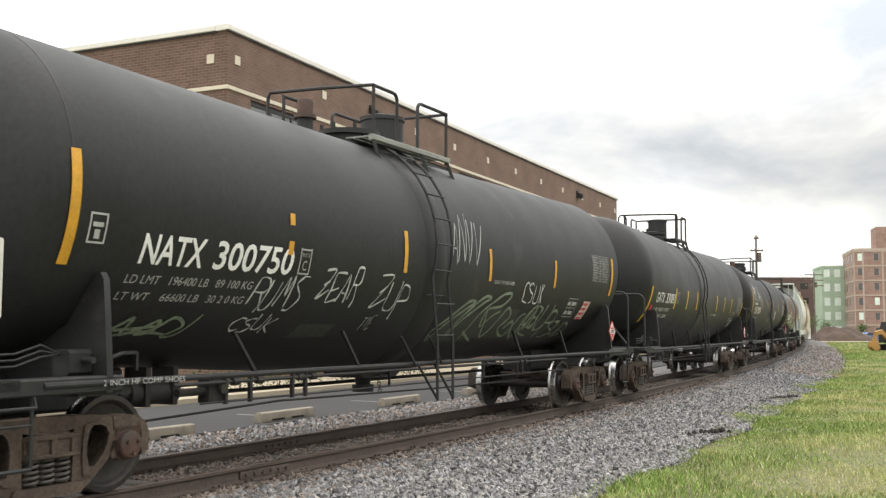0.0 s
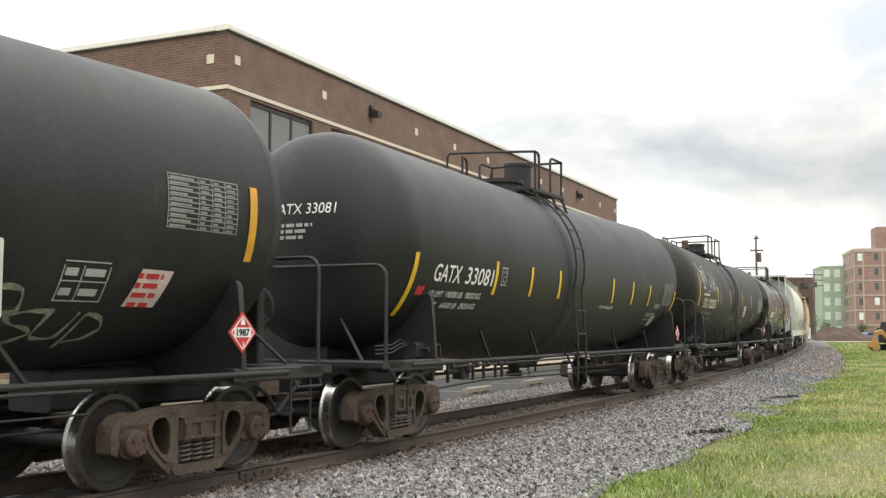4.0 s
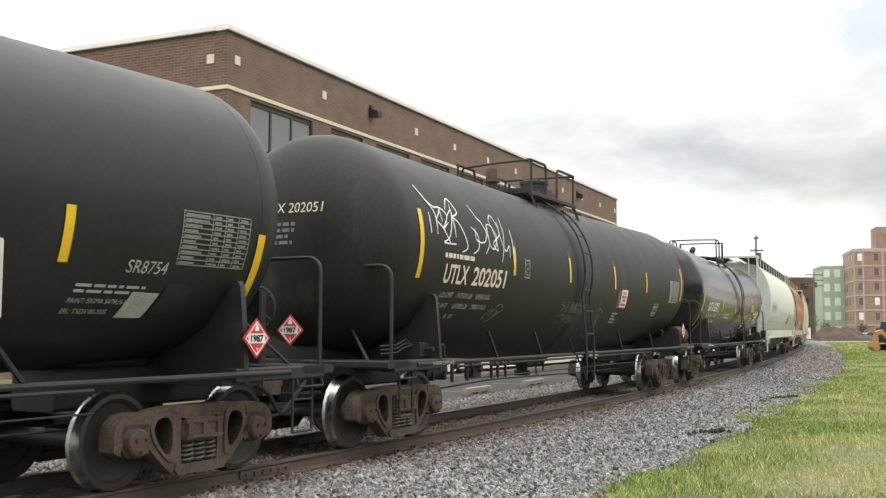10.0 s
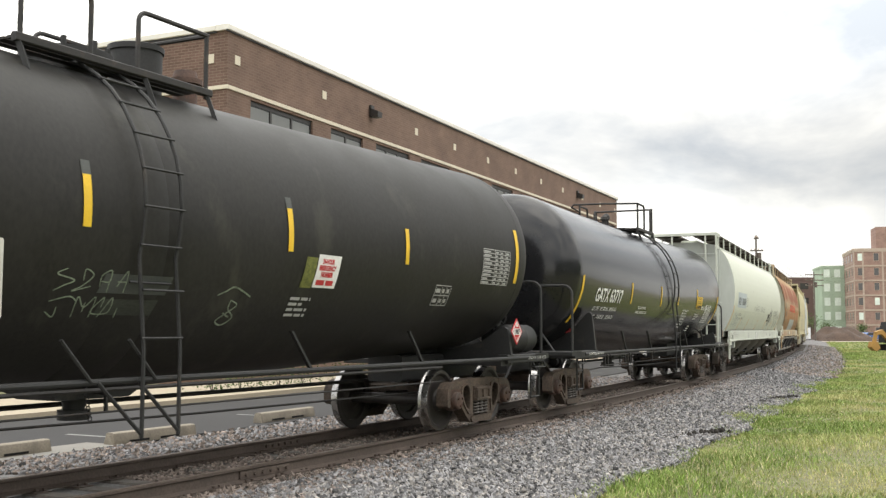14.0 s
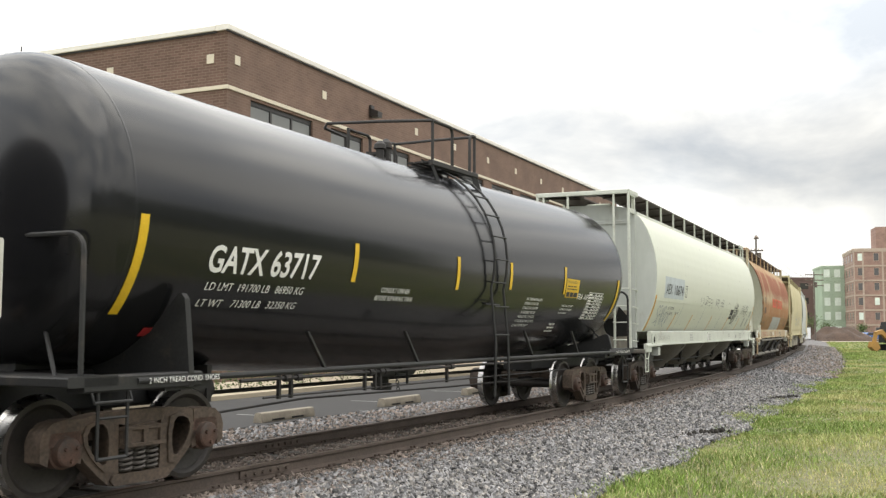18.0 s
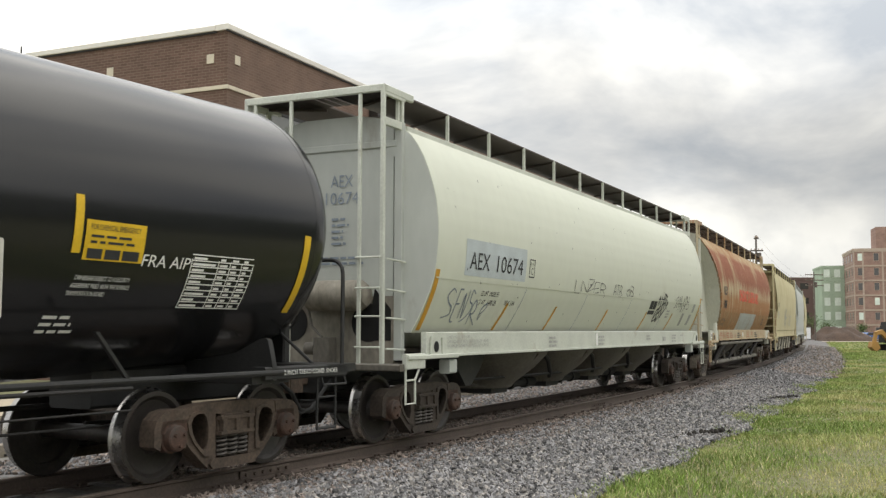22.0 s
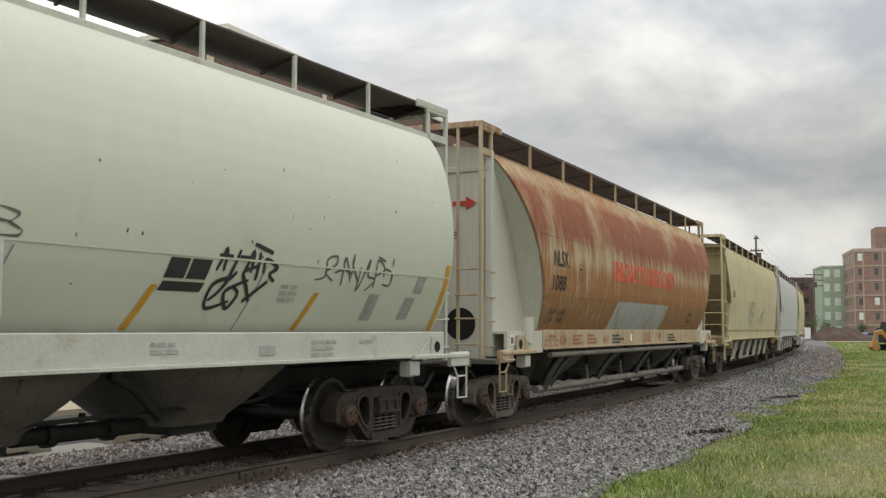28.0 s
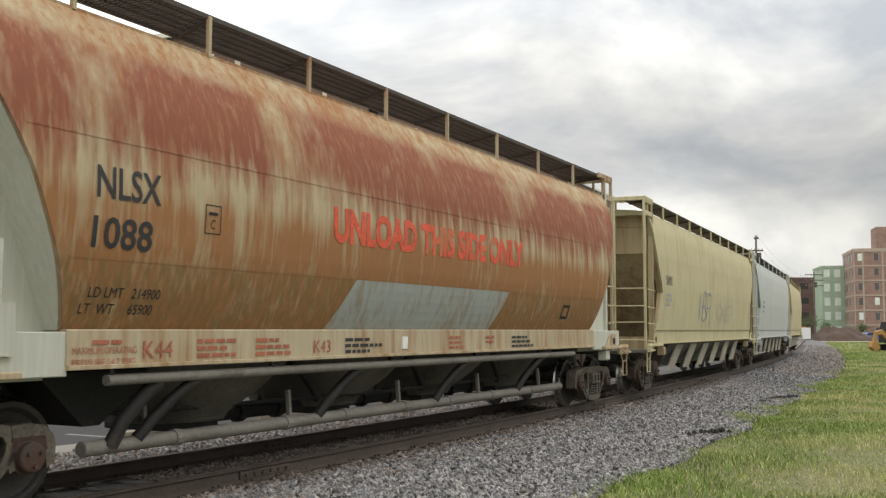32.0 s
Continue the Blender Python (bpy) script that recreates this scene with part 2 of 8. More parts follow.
M_BLUEGREY = mat("blue_grey_paint", (0.23, 0.27, 0.32), 0.6, var=0.25, scale=5, fine=50)
M_REDTXT = mat("red_stencil", (0.50, 0.055, 0.035), 0.6, var=0.25, scale=3, fine=40)
M_REDFADE = mat("faded_red_stencil", (0.40, 0.13, 0.075), 0.65, var=0.35, scale=6, fine=50)
M_REDBIG = mat("chalky_red_stencil", (0.66, 0.10, 0.05), 0.65, var=0.3, scale=2.5, fine=30, dirt=(0.45, 0.2, 0.08), dirt_amount=0.25)
M_RED = mat("placard_red", (0.50, 0.035, 0.04), 0.5, var=0.15, scale=5, fine=50)
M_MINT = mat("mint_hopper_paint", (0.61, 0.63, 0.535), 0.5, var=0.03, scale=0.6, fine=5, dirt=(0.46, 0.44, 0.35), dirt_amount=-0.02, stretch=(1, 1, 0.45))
# mint car's ends, greyed to paint in the shade under the overhang
M_MINT_END_SHADE = mat("shaded_hopper_end", (0.43, 0.45, 0.42), 0.55, var=0.05, scale=1.2, fine=8, dirt=(0.22, 0.17, 0.12), dirt_amount=0.06, stretch=(1, 1, 0.4))
M_MINT_TRIM = mat("pale_trim_paint", (0.54, 0.56, 0.495), 0.5, var=0.12, scale=3, fine=30, dirt=(0.3, 0.24, 0.17), dirt_amount=0.02)
M_RUST = rust_mat("rust_streaked_hopper", (0.50, 0.41, 0.26), (0.405, 0.175, 0.062), (0.25, 0.082, 0.045), 2.82, 0.92, low=(0.22, 0.14, 0.058))
M_RUST_END = rust_mat("rust_stained_grey", (0.60, 0.60, 0.52), (0.42, 0.28, 0.15), (0.30, 0.15, 0.075), 4.6, -0.1)
M_RUST_TRIM = rust_mat("rust_trim", (0.53, 0.45, 0.31), (0.42, 0.24, 0.11), (0.3, 0.13, 0.07), 4.6, 0.55)
M_PATCH = mat("grey_repaint_patch", (0.34, 0.36, 0.34), 0.6, var=0.2, scale=2, fine=20, dirt=(0.33, 0.22, 0.11), dirt_amount=0.2, stretch=(2, 2, 0.3))
M_REPAINT = rust_mat("grey_repaint_streaked", (0.40, 0.43, 0.41), (0.34, 0.23, 0.12), (0.3, 0.15, 0.08), 4.8, 0.38)
M_TAN = rust_mat("tan_hopper_paint", (0.60, 0.54, 0.34), (0.50, 0.40, 0.22), (0.34, 0.22, 0.11), 4.8, 0.42)
M_TAN_END = rust_mat("tan_hopper_end", (0.40, 0.32, 0.19), (0.27, 0.15, 0.07), (0.16, 0.08, 0.05), 4.8, 0.5)
M_SLANT = mat("dusty_slope_sheet", (0.30, 0.28, 0.22), 0.75, var=0.3, scale=2, fine=20, dirt=(0.16, 0.13, 0.09), dirt_amount=0.25, stretch=(1, 1, 0.5))
M_GREYHOP = mat("pale_grey_hopper", (0.50, 0.52, 0.50), 0.55, var=0.1, scale=1.2, fine=16, dirt=(0.34, 0.32, 0.27), dirt_amount=0.02, stretch=(1, 1, 0.4))
M_FUNNEL = mat("hopper_funnel_grey", (0.125, 0.115, 0.097), 0.7, var=0.25, scale=2.5, fine=25, dirt=(0.08, 0.06, 0.045), dirt_amount=0.2, stretch=(1, 1, 0.5))
M_BOARD = mat("running_board_steel", (0.072, 0.056, 0.05), 0.7, var=0.3, scale=4, fine=40)
M_PLANK = mat("galvanised_plank", (0.23, 0.235, 0.215), 0.6, var=0.25, scale=4, fine=40)
M_DULLPIPE = mat("dusty_steel_pipe", (0.20, 0.185, 0.16), 0.7, var=0.25, scale=3, fine=30, dirt=(0.09, 0.075, 0.06), dirt_amount=0.2)
M_STAIN = mat("dark_rust_stain", (0.10, 0.065, 0.045), 0.85, var=0.4, scale=3, fine=20)
# grime, darkened further to paint in the shade of the deep end recess
M_GRIME_SHADE = mat("grimy_shaded_end_plate", (0.25, 0.23, 0.19), 0.75, var=0.3, scale=1.6, fine=14, dirt=(0.07, 0.05, 0.036), dirt_amount=0.45, stretch=(1, 1, 0.5))
M_HOLE = mat("dark_recess", (0.006, 0.006, 0.006), 0.9, var=0.1)
M_RAIL = mat("rail_side_rust", (0.085, 0.064, 0.052), 0.75, var=0.3, scale=3, fine=40, bump=0.003)
M_RAILTOP = mat("rail_head_worn", (0.20, 0.165, 0.14), 0.38, metal=0.7, var=0.2, scale=2, fine=20)
M_TIE = mat("weathered_tie", (0.10, 0.088, 0.075), 0.9, var=0.35, scale=3, fine=30, stretch=(1, 8, 8), random_tint=0.3, bump=0.008)
M_STONE = mat("ballast_stone", (0.185, 0.181, 0.183), 0.9, var=0.25, scale=9, fine=60, island=0.75)
M_STONE_R = mat("ballast_brown_stone", (0.21, 0.17, 0.145), 0.92, var=0.2, scale=9, fine=60, island=0.55)
M_STONE_P = mat("ballast_pale_stone", (0.275, 0.258, 0.240), 0.9, var=0.2, scale=9, fine=60, island=0.5)
M_BED = mat("ballast_bed", (0.13, 0.125, 0.122), 0.95, var=0.55, scale=3, fine=26, bump=0.03)
M_SOIL = mat("grass_soil", (0.14, 0.14, 0.068), 0.95, var=0.35, scale=0.5, fine=9, dirt=(0.25, 0.21, 0.13), dirt_amount=0.2, bump=0.03)
M_GRASS = mat("grass_blades", (0.185, 0.265, 0.055), 0.7, var=0.35, scale=0.4, fine=3, island=0.35, dirt=(0.50, 0.46, 0.20), dirt_amount=0.5)
M_DRY = mat("dry_grass_blades", (0.58, 0.50, 0.28), 0.8, var=0.25, scale=0.5, fine=3, island=0.3)
M_ASPHALT = mat("worn_asphalt", (0.034, 0.033, 0.033), 0.88, var=0.3, scale=0.5, fine=60, dirt=(0.065, 0.062, 0.06), dirt_amount=0.1)
M_CONC = mat("pale_concrete", (0.20, 0.19, 0.17), 0.85, var=0.15, scale=1.2, fine=30, dirt=(0.23, 0.21, 0.18), dirt_amount=0.1)
M_STOP = mat("wheel_stop_concrete", (0.25, 0.22, 0.175), 0.88, var=0.2, scale=4, fine=35, dirt=(0.17, 0.15, 0.12), dirt_amount=0.2, bump=0.004)
M_WALK = mat("sunlit_sidewalk", (0.35, 0.30, 0.22), 0.85, var=0.1, scale=1.0, fine=24)
M_LINE = mat("road_line_paint", (0.22, 0.22, 0.21), 0.7, var=0.2, scale=3, fine=40)
# one brick, its light painted in: lighter on the track wall, darker elsewhere
M_BRICK = brick_mat("brown_brick_lit_face", (0.150, 0.094, 0.068), (0.178, 0.112, 0.083), (0.21, 0.15, 0.115))
M_BRICK_Y = brick_mat("brown_brick_shaded_return", (0.118, 0.069, 0.049), (0.158, 0.094, 0.07), (0.215, 0.16, 0.125), wall_axis="y")
M_COPING = mat("cream_metal_coping", (0.74, 0.71, 0.64), 0.5, var=0.06, scale=2, fine=20)
M_STONEBAND = mat("cast_stone", (0.62, 0.56, 0.44), 0.8, var=0.08, scale=3, fine=40)
M_DARKFRAME = mat("dark_bronze_frame", (0.022, 0.02, 0.018), 0.45, var=0.2, scale=6, fine=40)
M_GLASS = glass_mat("window_glass", (0.05, 0.058, 0.06))
M_BLIND = mat("roller_blind", (0.2, 0.205, 0.2), 0.8, var=0.06, scale=3, fine=30)
M_ROOF = mat("roof_membrane", (0.35, 0.35, 0.34), 0.9, var=0.1)
M_FARBRICK = brick_mat("far_red_brick", (0.26, 0.165, 0.135), (0.30, 0.195, 0.16), (0.32, 0.24, 0.2), 0.3, 0.6)
M_FARCONC = mat("far_concrete_band", (0.42, 0.34, 0.28), 0.9, var=0.1, scale=0.5)
M_FARBROWN = mat("far_brown_wall", (0.12, 0.075, 0.066), 0.85, var=0.1, scale=0.3)
M_GREEN = mat("green_sheathing", (0.36, 0.45, 0.345), 0.8, var=0.18, scale=0.35, fine=4)
M_FARGLASS = glass_mat("far_window_glass", (0.04, 0.035, 0.035))
M_WRAP = mat("pale_window_wrap", (0.68, 0.76, 0.69), 0.6, var=0.15, scale=0.8)
M_DIRT = mat("dug_earth", (0.07, 0.046, 0.033), 0.95, var=0.35, scale=0.8, fine=6, bump=0.1)
M_CLOD = mat("black_clods", (0.018, 0.015, 0.012), 0.95, var=0.3, scale=9, fine=40)
M_BANK = mat("weedy_stone_bank", (0.135, 0.125, 0.112), 0.95, var=0.45, scale=1.6, fine=9, dirt=(0.12, 0.10, 0.075), dirt_amount=0.25, bump=0.08)
M_SAND = mat("pale_dirt_road", (0.42, 0.36, 0.29), 0.95, var=0.15, scale=0.3, fine=4)
M_POLE = mat("weathered_pole_wood", (0.12, 0.10, 0.085), 0.9, var=0.3, scale=4, fine=30, stretch=(4, 4, 0.4))
M_SIGN = mat("sign_back_metal", (0.55, 0.54, 0.48), 0.5, var=0.1, scale=5, fine=40)
M_CARW = mat("white_car_paint", (0.75, 0.76, 0.77), 0.25, var=0.05)
M_CARB = mat("blue_car_paint", (0.07, 0.12, 0.26), 0.25, var=0.05)
M_CARR = mat("red_car_paint", (0.45, 0.05, 0.03), 0.3, var=0.05)
M_TYRE = mat("tyre_rubber", (0.02, 0.02, 0.02), 0.85, var=0.2)
M_DIGGER = mat("machine_yellow", (0.36, 0.20, 0.05), 0.5, var=0.15, scale=2)
M_ORANGE = mat("barrel_orange", (0.65, 0.14, 0.03), 0.6, var=0.1)
M_LEAF = mat("leaf_green", (0.07, 0.11, 0.03), 0.7, var=0.3, scale=1, fine=6, island=0.5)
M_BARK = mat("bark", (0.09, 0.07, 0.055), 0.9, var=0.3, scale=3, fine=20)
M_WEED = mat("dry_weed_stalks", (0.19, 0.165, 0.12), 0.9, var=0.3, island=0.4)

# ---- mesh building ----


class Geo:
    """Collects vertices and faces of one mesh."""

    def __init__(self):
        self.v, self.f = [], []

    def add(self, verts, faces):
        k = len(self.v)
        self.v.extend(verts)
        self.f.extend([tuple(i + k for i in f) for f in faces])
        return self

    def box(self, x0, x1, y0, y1, z0, z1, c=0.0):
        """A box with chamfered edges along its longest run where c is set."""
        if c <= 0:
            v = [(x, y, z) for x in (x0, x1) for y in (y0, y1) for z in (z0, z1)]
            return self.add(v, [(0, 1, 3, 2), (4, 6, 7, 5), (0, 4, 5, 1), (2, 3, 7, 6), (0, 2, 6, 4), (1, 5, 7, 3)])
        lo, hi = (x0, y0, z0), (x1, y1, z1)
        ax = max(range(3), key=lambda i: hi[i] - lo[i])
        a, b = [i for i in range(3) if i != ax]
        pr = [(lo[a] + c, lo[b]), (hi[a] - c, lo[b]), (hi[a], lo[b] + c), (hi[a], hi[b] - c), (hi[a] - c, hi[b]), (lo[a] + c, hi[b]), (lo[a], hi[b] - c), (lo[a], lo[b] + c)]
        vs = []
        for e in (lo[ax], hi[ax]):
            for p in pr:
                q = [0, 0, 0]
                q[ax], q[a], q[b] = e, p[0], p[1]
                vs.append(tuple(q))
        fs = [(i, (i + 1) % 8, 8 + (i + 1) % 8, 8 + i) for i in range(8)] + [tuple(range(7, -1, -1)), tuple(range(8, 16))]
        return self.add(vs, fs)

    def bar(self, p, q, w, d=None):
        """A square bar from p to q."""
        return self.cyl(p, q, w * 0.7071, None, 4, d)

    def cyl(self, p, q, r, r2=None, n=10, d=None, caps=True):
        p, q = Vector(p), Vector(q)
        t = (q - p).normalized()
        u = t.cross(Vector((0, 0, 1)) if abs(t.z) < 0.95 else Vector((1, 0, 0))).normalized()
        w = t.cross(u)
        o = math.pi / 4 if n == 4 else 0
        r2 = r if r2 is None else r2
        vs = []
        for c, rr in ((p, r), (q, r2)):
            for i in range(n):
                a = o + 2 * math.pi * i / n
                vs.append(tuple(c + rr * (math.cos(a) * u + math.sin(a) * w)))
        fs = [(i, (i + 1) % n, n + (i + 1) % n, n + i) for i in range(n)]
        if caps:
            fs += [tuple(range(n - 1, -1, -1)), tuple(range(n, 2 * n))]
        return self.add(vs, fs)

    def tube(self, pts, r, n=8):
        """A round tube along a line of points."""
        pts = [Vector(p) for p in pts]
        rings, ref = [], None
        for i, p in enumerate(pts):
            t = (pts[min(i + 1, len(pts) - 1)] - pts[max(i - 1, 0)]).normalized()
            if ref is None:
                ref = t.cross(Vector((0, 0, 1)) if abs(t.z) < 0.9 else Vector((1, 0, 0))).normalized()
            u = (ref - ref.dot(t) * t).normalized()
            w = t.cross(u)
            ref = u
            rings.append([tuple(p + r * (math.cos(2 * math.pi * k / n) * u + math.sin(2 * math.pi * k / n) * w)) for k in range(n)])
        vs = [v for g in rings for v in g]
        fs = [(i * n + k, i * n + (k + 1) % n, (i + 1) * n + (k + 1) % n, (i + 1) * n + k) for i in range(len(pts) - 1) for k in range(n)]
        fs += [tuple(range(n - 1, -1, -1)), tuple(range((len(pts) - 1) * n, len(pts) * n))]
        return self.add(vs, fs)

    def prism(self, poly, lo, hi, axis="y"):
        """A 2D outline given thickness. axis y: outline in x, z; axis x: in y, z; axis z: in x, y."""
        n = len(poly)
        put = {"y": lambda p, e: (p[0], e, p[1]), "x": lambda p, e: (e, p[0], p[1]), "z": lambda p, e: (p[0], p[1], e)}[axis]
        vs = [put(p, e) for e in (lo, hi) for p in poly]
        return self.add(vs, [(i, (i + 1) % n, n + (i + 1) % n, n + i) for i in range(n)] + [tuple(range(n - 1, -1, -1)), tuple(range(n, 2 * n))])

    def lathe(self, prof, axis="x", n=48, c=(0, 0, 0), closed=False):
        """prof: (along, radius) pairs turned about an axis through c."""
        vs = []
        for a, r in prof:
            for k in range(n):
                t = 2 * math.pi * k / n
                p = {"x": (a, r * math.cos(t), r * math.sin(t)), "y": (r * math.sin(t), a, r * math.cos(t)), "z": (r * math.cos(t), r * math.sin(t), a)}[axis]
                vs.append((p[0] + c[0], p[1] + c[1], p[2] + c[2]))
        m = len(prof)
        fs = [(i * n + k, i * n + (k + 1) % n, (i + 1) * n + (k + 1) % n, (i + 1) * n + k) for i in range(m - 1) for k in range(n)]
        if closed:
            fs += [((m - 1) * n + k, (m - 1) * n + (k + 1) % n, (k + 1) % n, k) for k in range(n)]
        return self.add(vs, fs)

    def grid(self, rows):
        """A sheet over rows of points."""
        h, w = len(rows), len(rows[0])
        return self.add([p for r in rows for p in r], [(i * w + j, i * w + j + 1, (i + 1) * w + j + 1, (i + 1) * w + j) for i in range(h - 1) for j in range(w - 1)])


def mesh_of(name, geo, material, smooth=None):
    """smooth: the angle in degrees below which edges are shaded round."""
    me = bpy.data.meshes.new(name)
    me.from_pydata([tuple(v) for v in geo.v], [], geo.f)
    bm = bmesh.new()
    bm.from_mesh(me)
    bmesh.ops.recalc_face_normals(bm, faces=bm.faces)
    if smooth:
        for f in bm.faces:
            f.smooth = True
        for e in bm.edges:
            if len(e.link_faces) == 2 and e.calc_face_angle(0) > radians(smooth):
                e.smooth = False
    bm.to_mesh(me)
    bm.free()
    me.materials.append(material)
    return me


def part(name, geo, material, parent, label="", smooth=35, m=None):
    me = geo if isinstance(geo, bpy.types.Mesh) else mesh_of(name, geo, material, smooth)
    ob = new(name, me)
    ob.parent = parent
    if m is not None:
        ob.matrix_basis = m
    return tagged(ob, label)


def thing(name, label, category, m=None, group="", kind="", geo=None, material=None, smooth=35):
    ob = new(name, mesh_of(name, geo, material, smooth) if geo else None)
    if m is not None:
        ob.matrix_basis = m
    if geo is None:
        ob.empty_display_size = 0.3
    return tagged(ob, label, category, group, kind)


def big_mesh(name, verts, faces, material):
    """A quick mesh for stuff of many pieces: arrays of vertices and of equal faces."""
    me = bpy.data.meshes.new(name)
    me.from_pydata(np.asarray(verts).tolist(), [], np.asarray(faces).tolist())
    me.materials.append(material)
    return me


# ---- the track: a left-hand curve easing into a straight ----
S0, STEP = -40.0, 0.5
GRID = np.arange(S0, 320, STEP)
K = np.interp(GRID, [-10, 10, 30, 60, 110], [0.00345, 0.00390, 0.00167, 0.00122, -0.00008])
HEAD = np.cumsum(K) * STEP
HEAD += -0.5106 - np.interp(0, GRID, HEAD)
CX, CY = np.cumsum(-np.sin(HEAD)) * STEP, np.cumsum(np.cos(HEAD)) * STEP
CX += -4.972 - np.interp(0, GRID, CX)
CY += 8.0 - np.interp(0, GRID, CY)


def on_track(s, lat=0.0, z=0.0):
    """A point beside the centre line: lat metres to the side on which the camera stands."""
    x, y, h = (float(np.interp(s, GRID, c)) for c in (CX, CY, HEAD))
    return Vector((x + lat * math.cos(h), y + lat * math.sin(h), z))


def heading(s):
    return float(np.interp(s, GRID, HEAD))


def travelled(t):
    """Metres that the train has rolled by t seconds."""
    u = t - 16
    drift = -0.0589 + 0.03582 * u + 0.00231 * u ** 2 - 0.000106 * u ** 3 - 9.866e-06 * u ** 4 + 4.068e-07 * u ** 5
    return 2.8111 * t + 0.0148 * t * t / 2 - 0.0016577 * t ** 3 / 6 + drift + 0.02 * max(0.0, t - 29) ** 2


def track_xy(s, lat):
    """The same for arrays."""
    h = np.interp(s, GRID, HEAD)
    return np.interp(s, GRID, CX) + lat * np.cos(h), np.interp(s, GRID, CY) + lat * np.sin(h)


def sweep(geo, prof, s0, s1, step=1.0, closed=False):
    """Sweeps a profile of (lat, z) along the track."""
    ss = np.arange(s0, s1 + step / 2, step)
    n = len(prof)
    vs = [tuple(on_track(s, a, z)) for s in ss for a, z in prof]
    rng_ = range(n) if closed else range(n - 1)
    fs = [(i * n + k, i * n + (k + 1) % n, (i + 1) * n + (k + 1) % n, (i + 1) * n + k) for i in range(len(ss) - 1) for k in rng_]
    return geo.add(vs, fs)


# ---- ground ----
def ground_z(lat):
    """Height of the ground across the track."""
    return float(np.interp(lat, [-60, -30, -4.2, -3.2, -1.7, 1.7, 3.7, 9, 40], [-0.40, -0.36, -0.36, -0.34, -0.24, -0.24, -0.47, -0.40, -0.47]))


def build_ground():
    g = Geo()
    g.add([(-2500, -1500, -0.75), (2500, -1500, -0.75), (2500, 3500, -0.75), (-2500, 3500, -0.75)], [(0, 1, 2, 3)])
    lats = [-60, -30, -12, -6, -4.2, -3.2, -2.4, -1.7, 0, 1.7, 2.4, 3.0, 3.7, 4.5, 6, 9, 14, 22, 40, 90]
    ss = [-40 + 2 * i for i in range(100)]
    g.grid([[tuple(on_track(s, a, ground_z(a) - 0.03 + (0.04 * noise.noise((s * 0.35, a * 0.5, 3)) if a > 3.5 else 0))) for a in lats] for s in ss])
    tagged(new("ground", mesh_of("ground", g, M_SOIL, 60)), "grassy ground with dry patches beside the railway line", "ground", kind="structure")


def bank_z(s, lat):
    """Height of the low stone bank beside the far bend."""
    u, v = (s - 44) / 74, (lat - 2.1) / 2.2
    if not (0 < u < 1 and 0 < v < 1):
        return -0.52
    return -0.5 + 0.34 * math.sin(math.pi * u) ** 0.6 * math.sin(math.pi * v) * (0.8 + 0.5 * noise.noise((u * 12, v * 4, 6)))


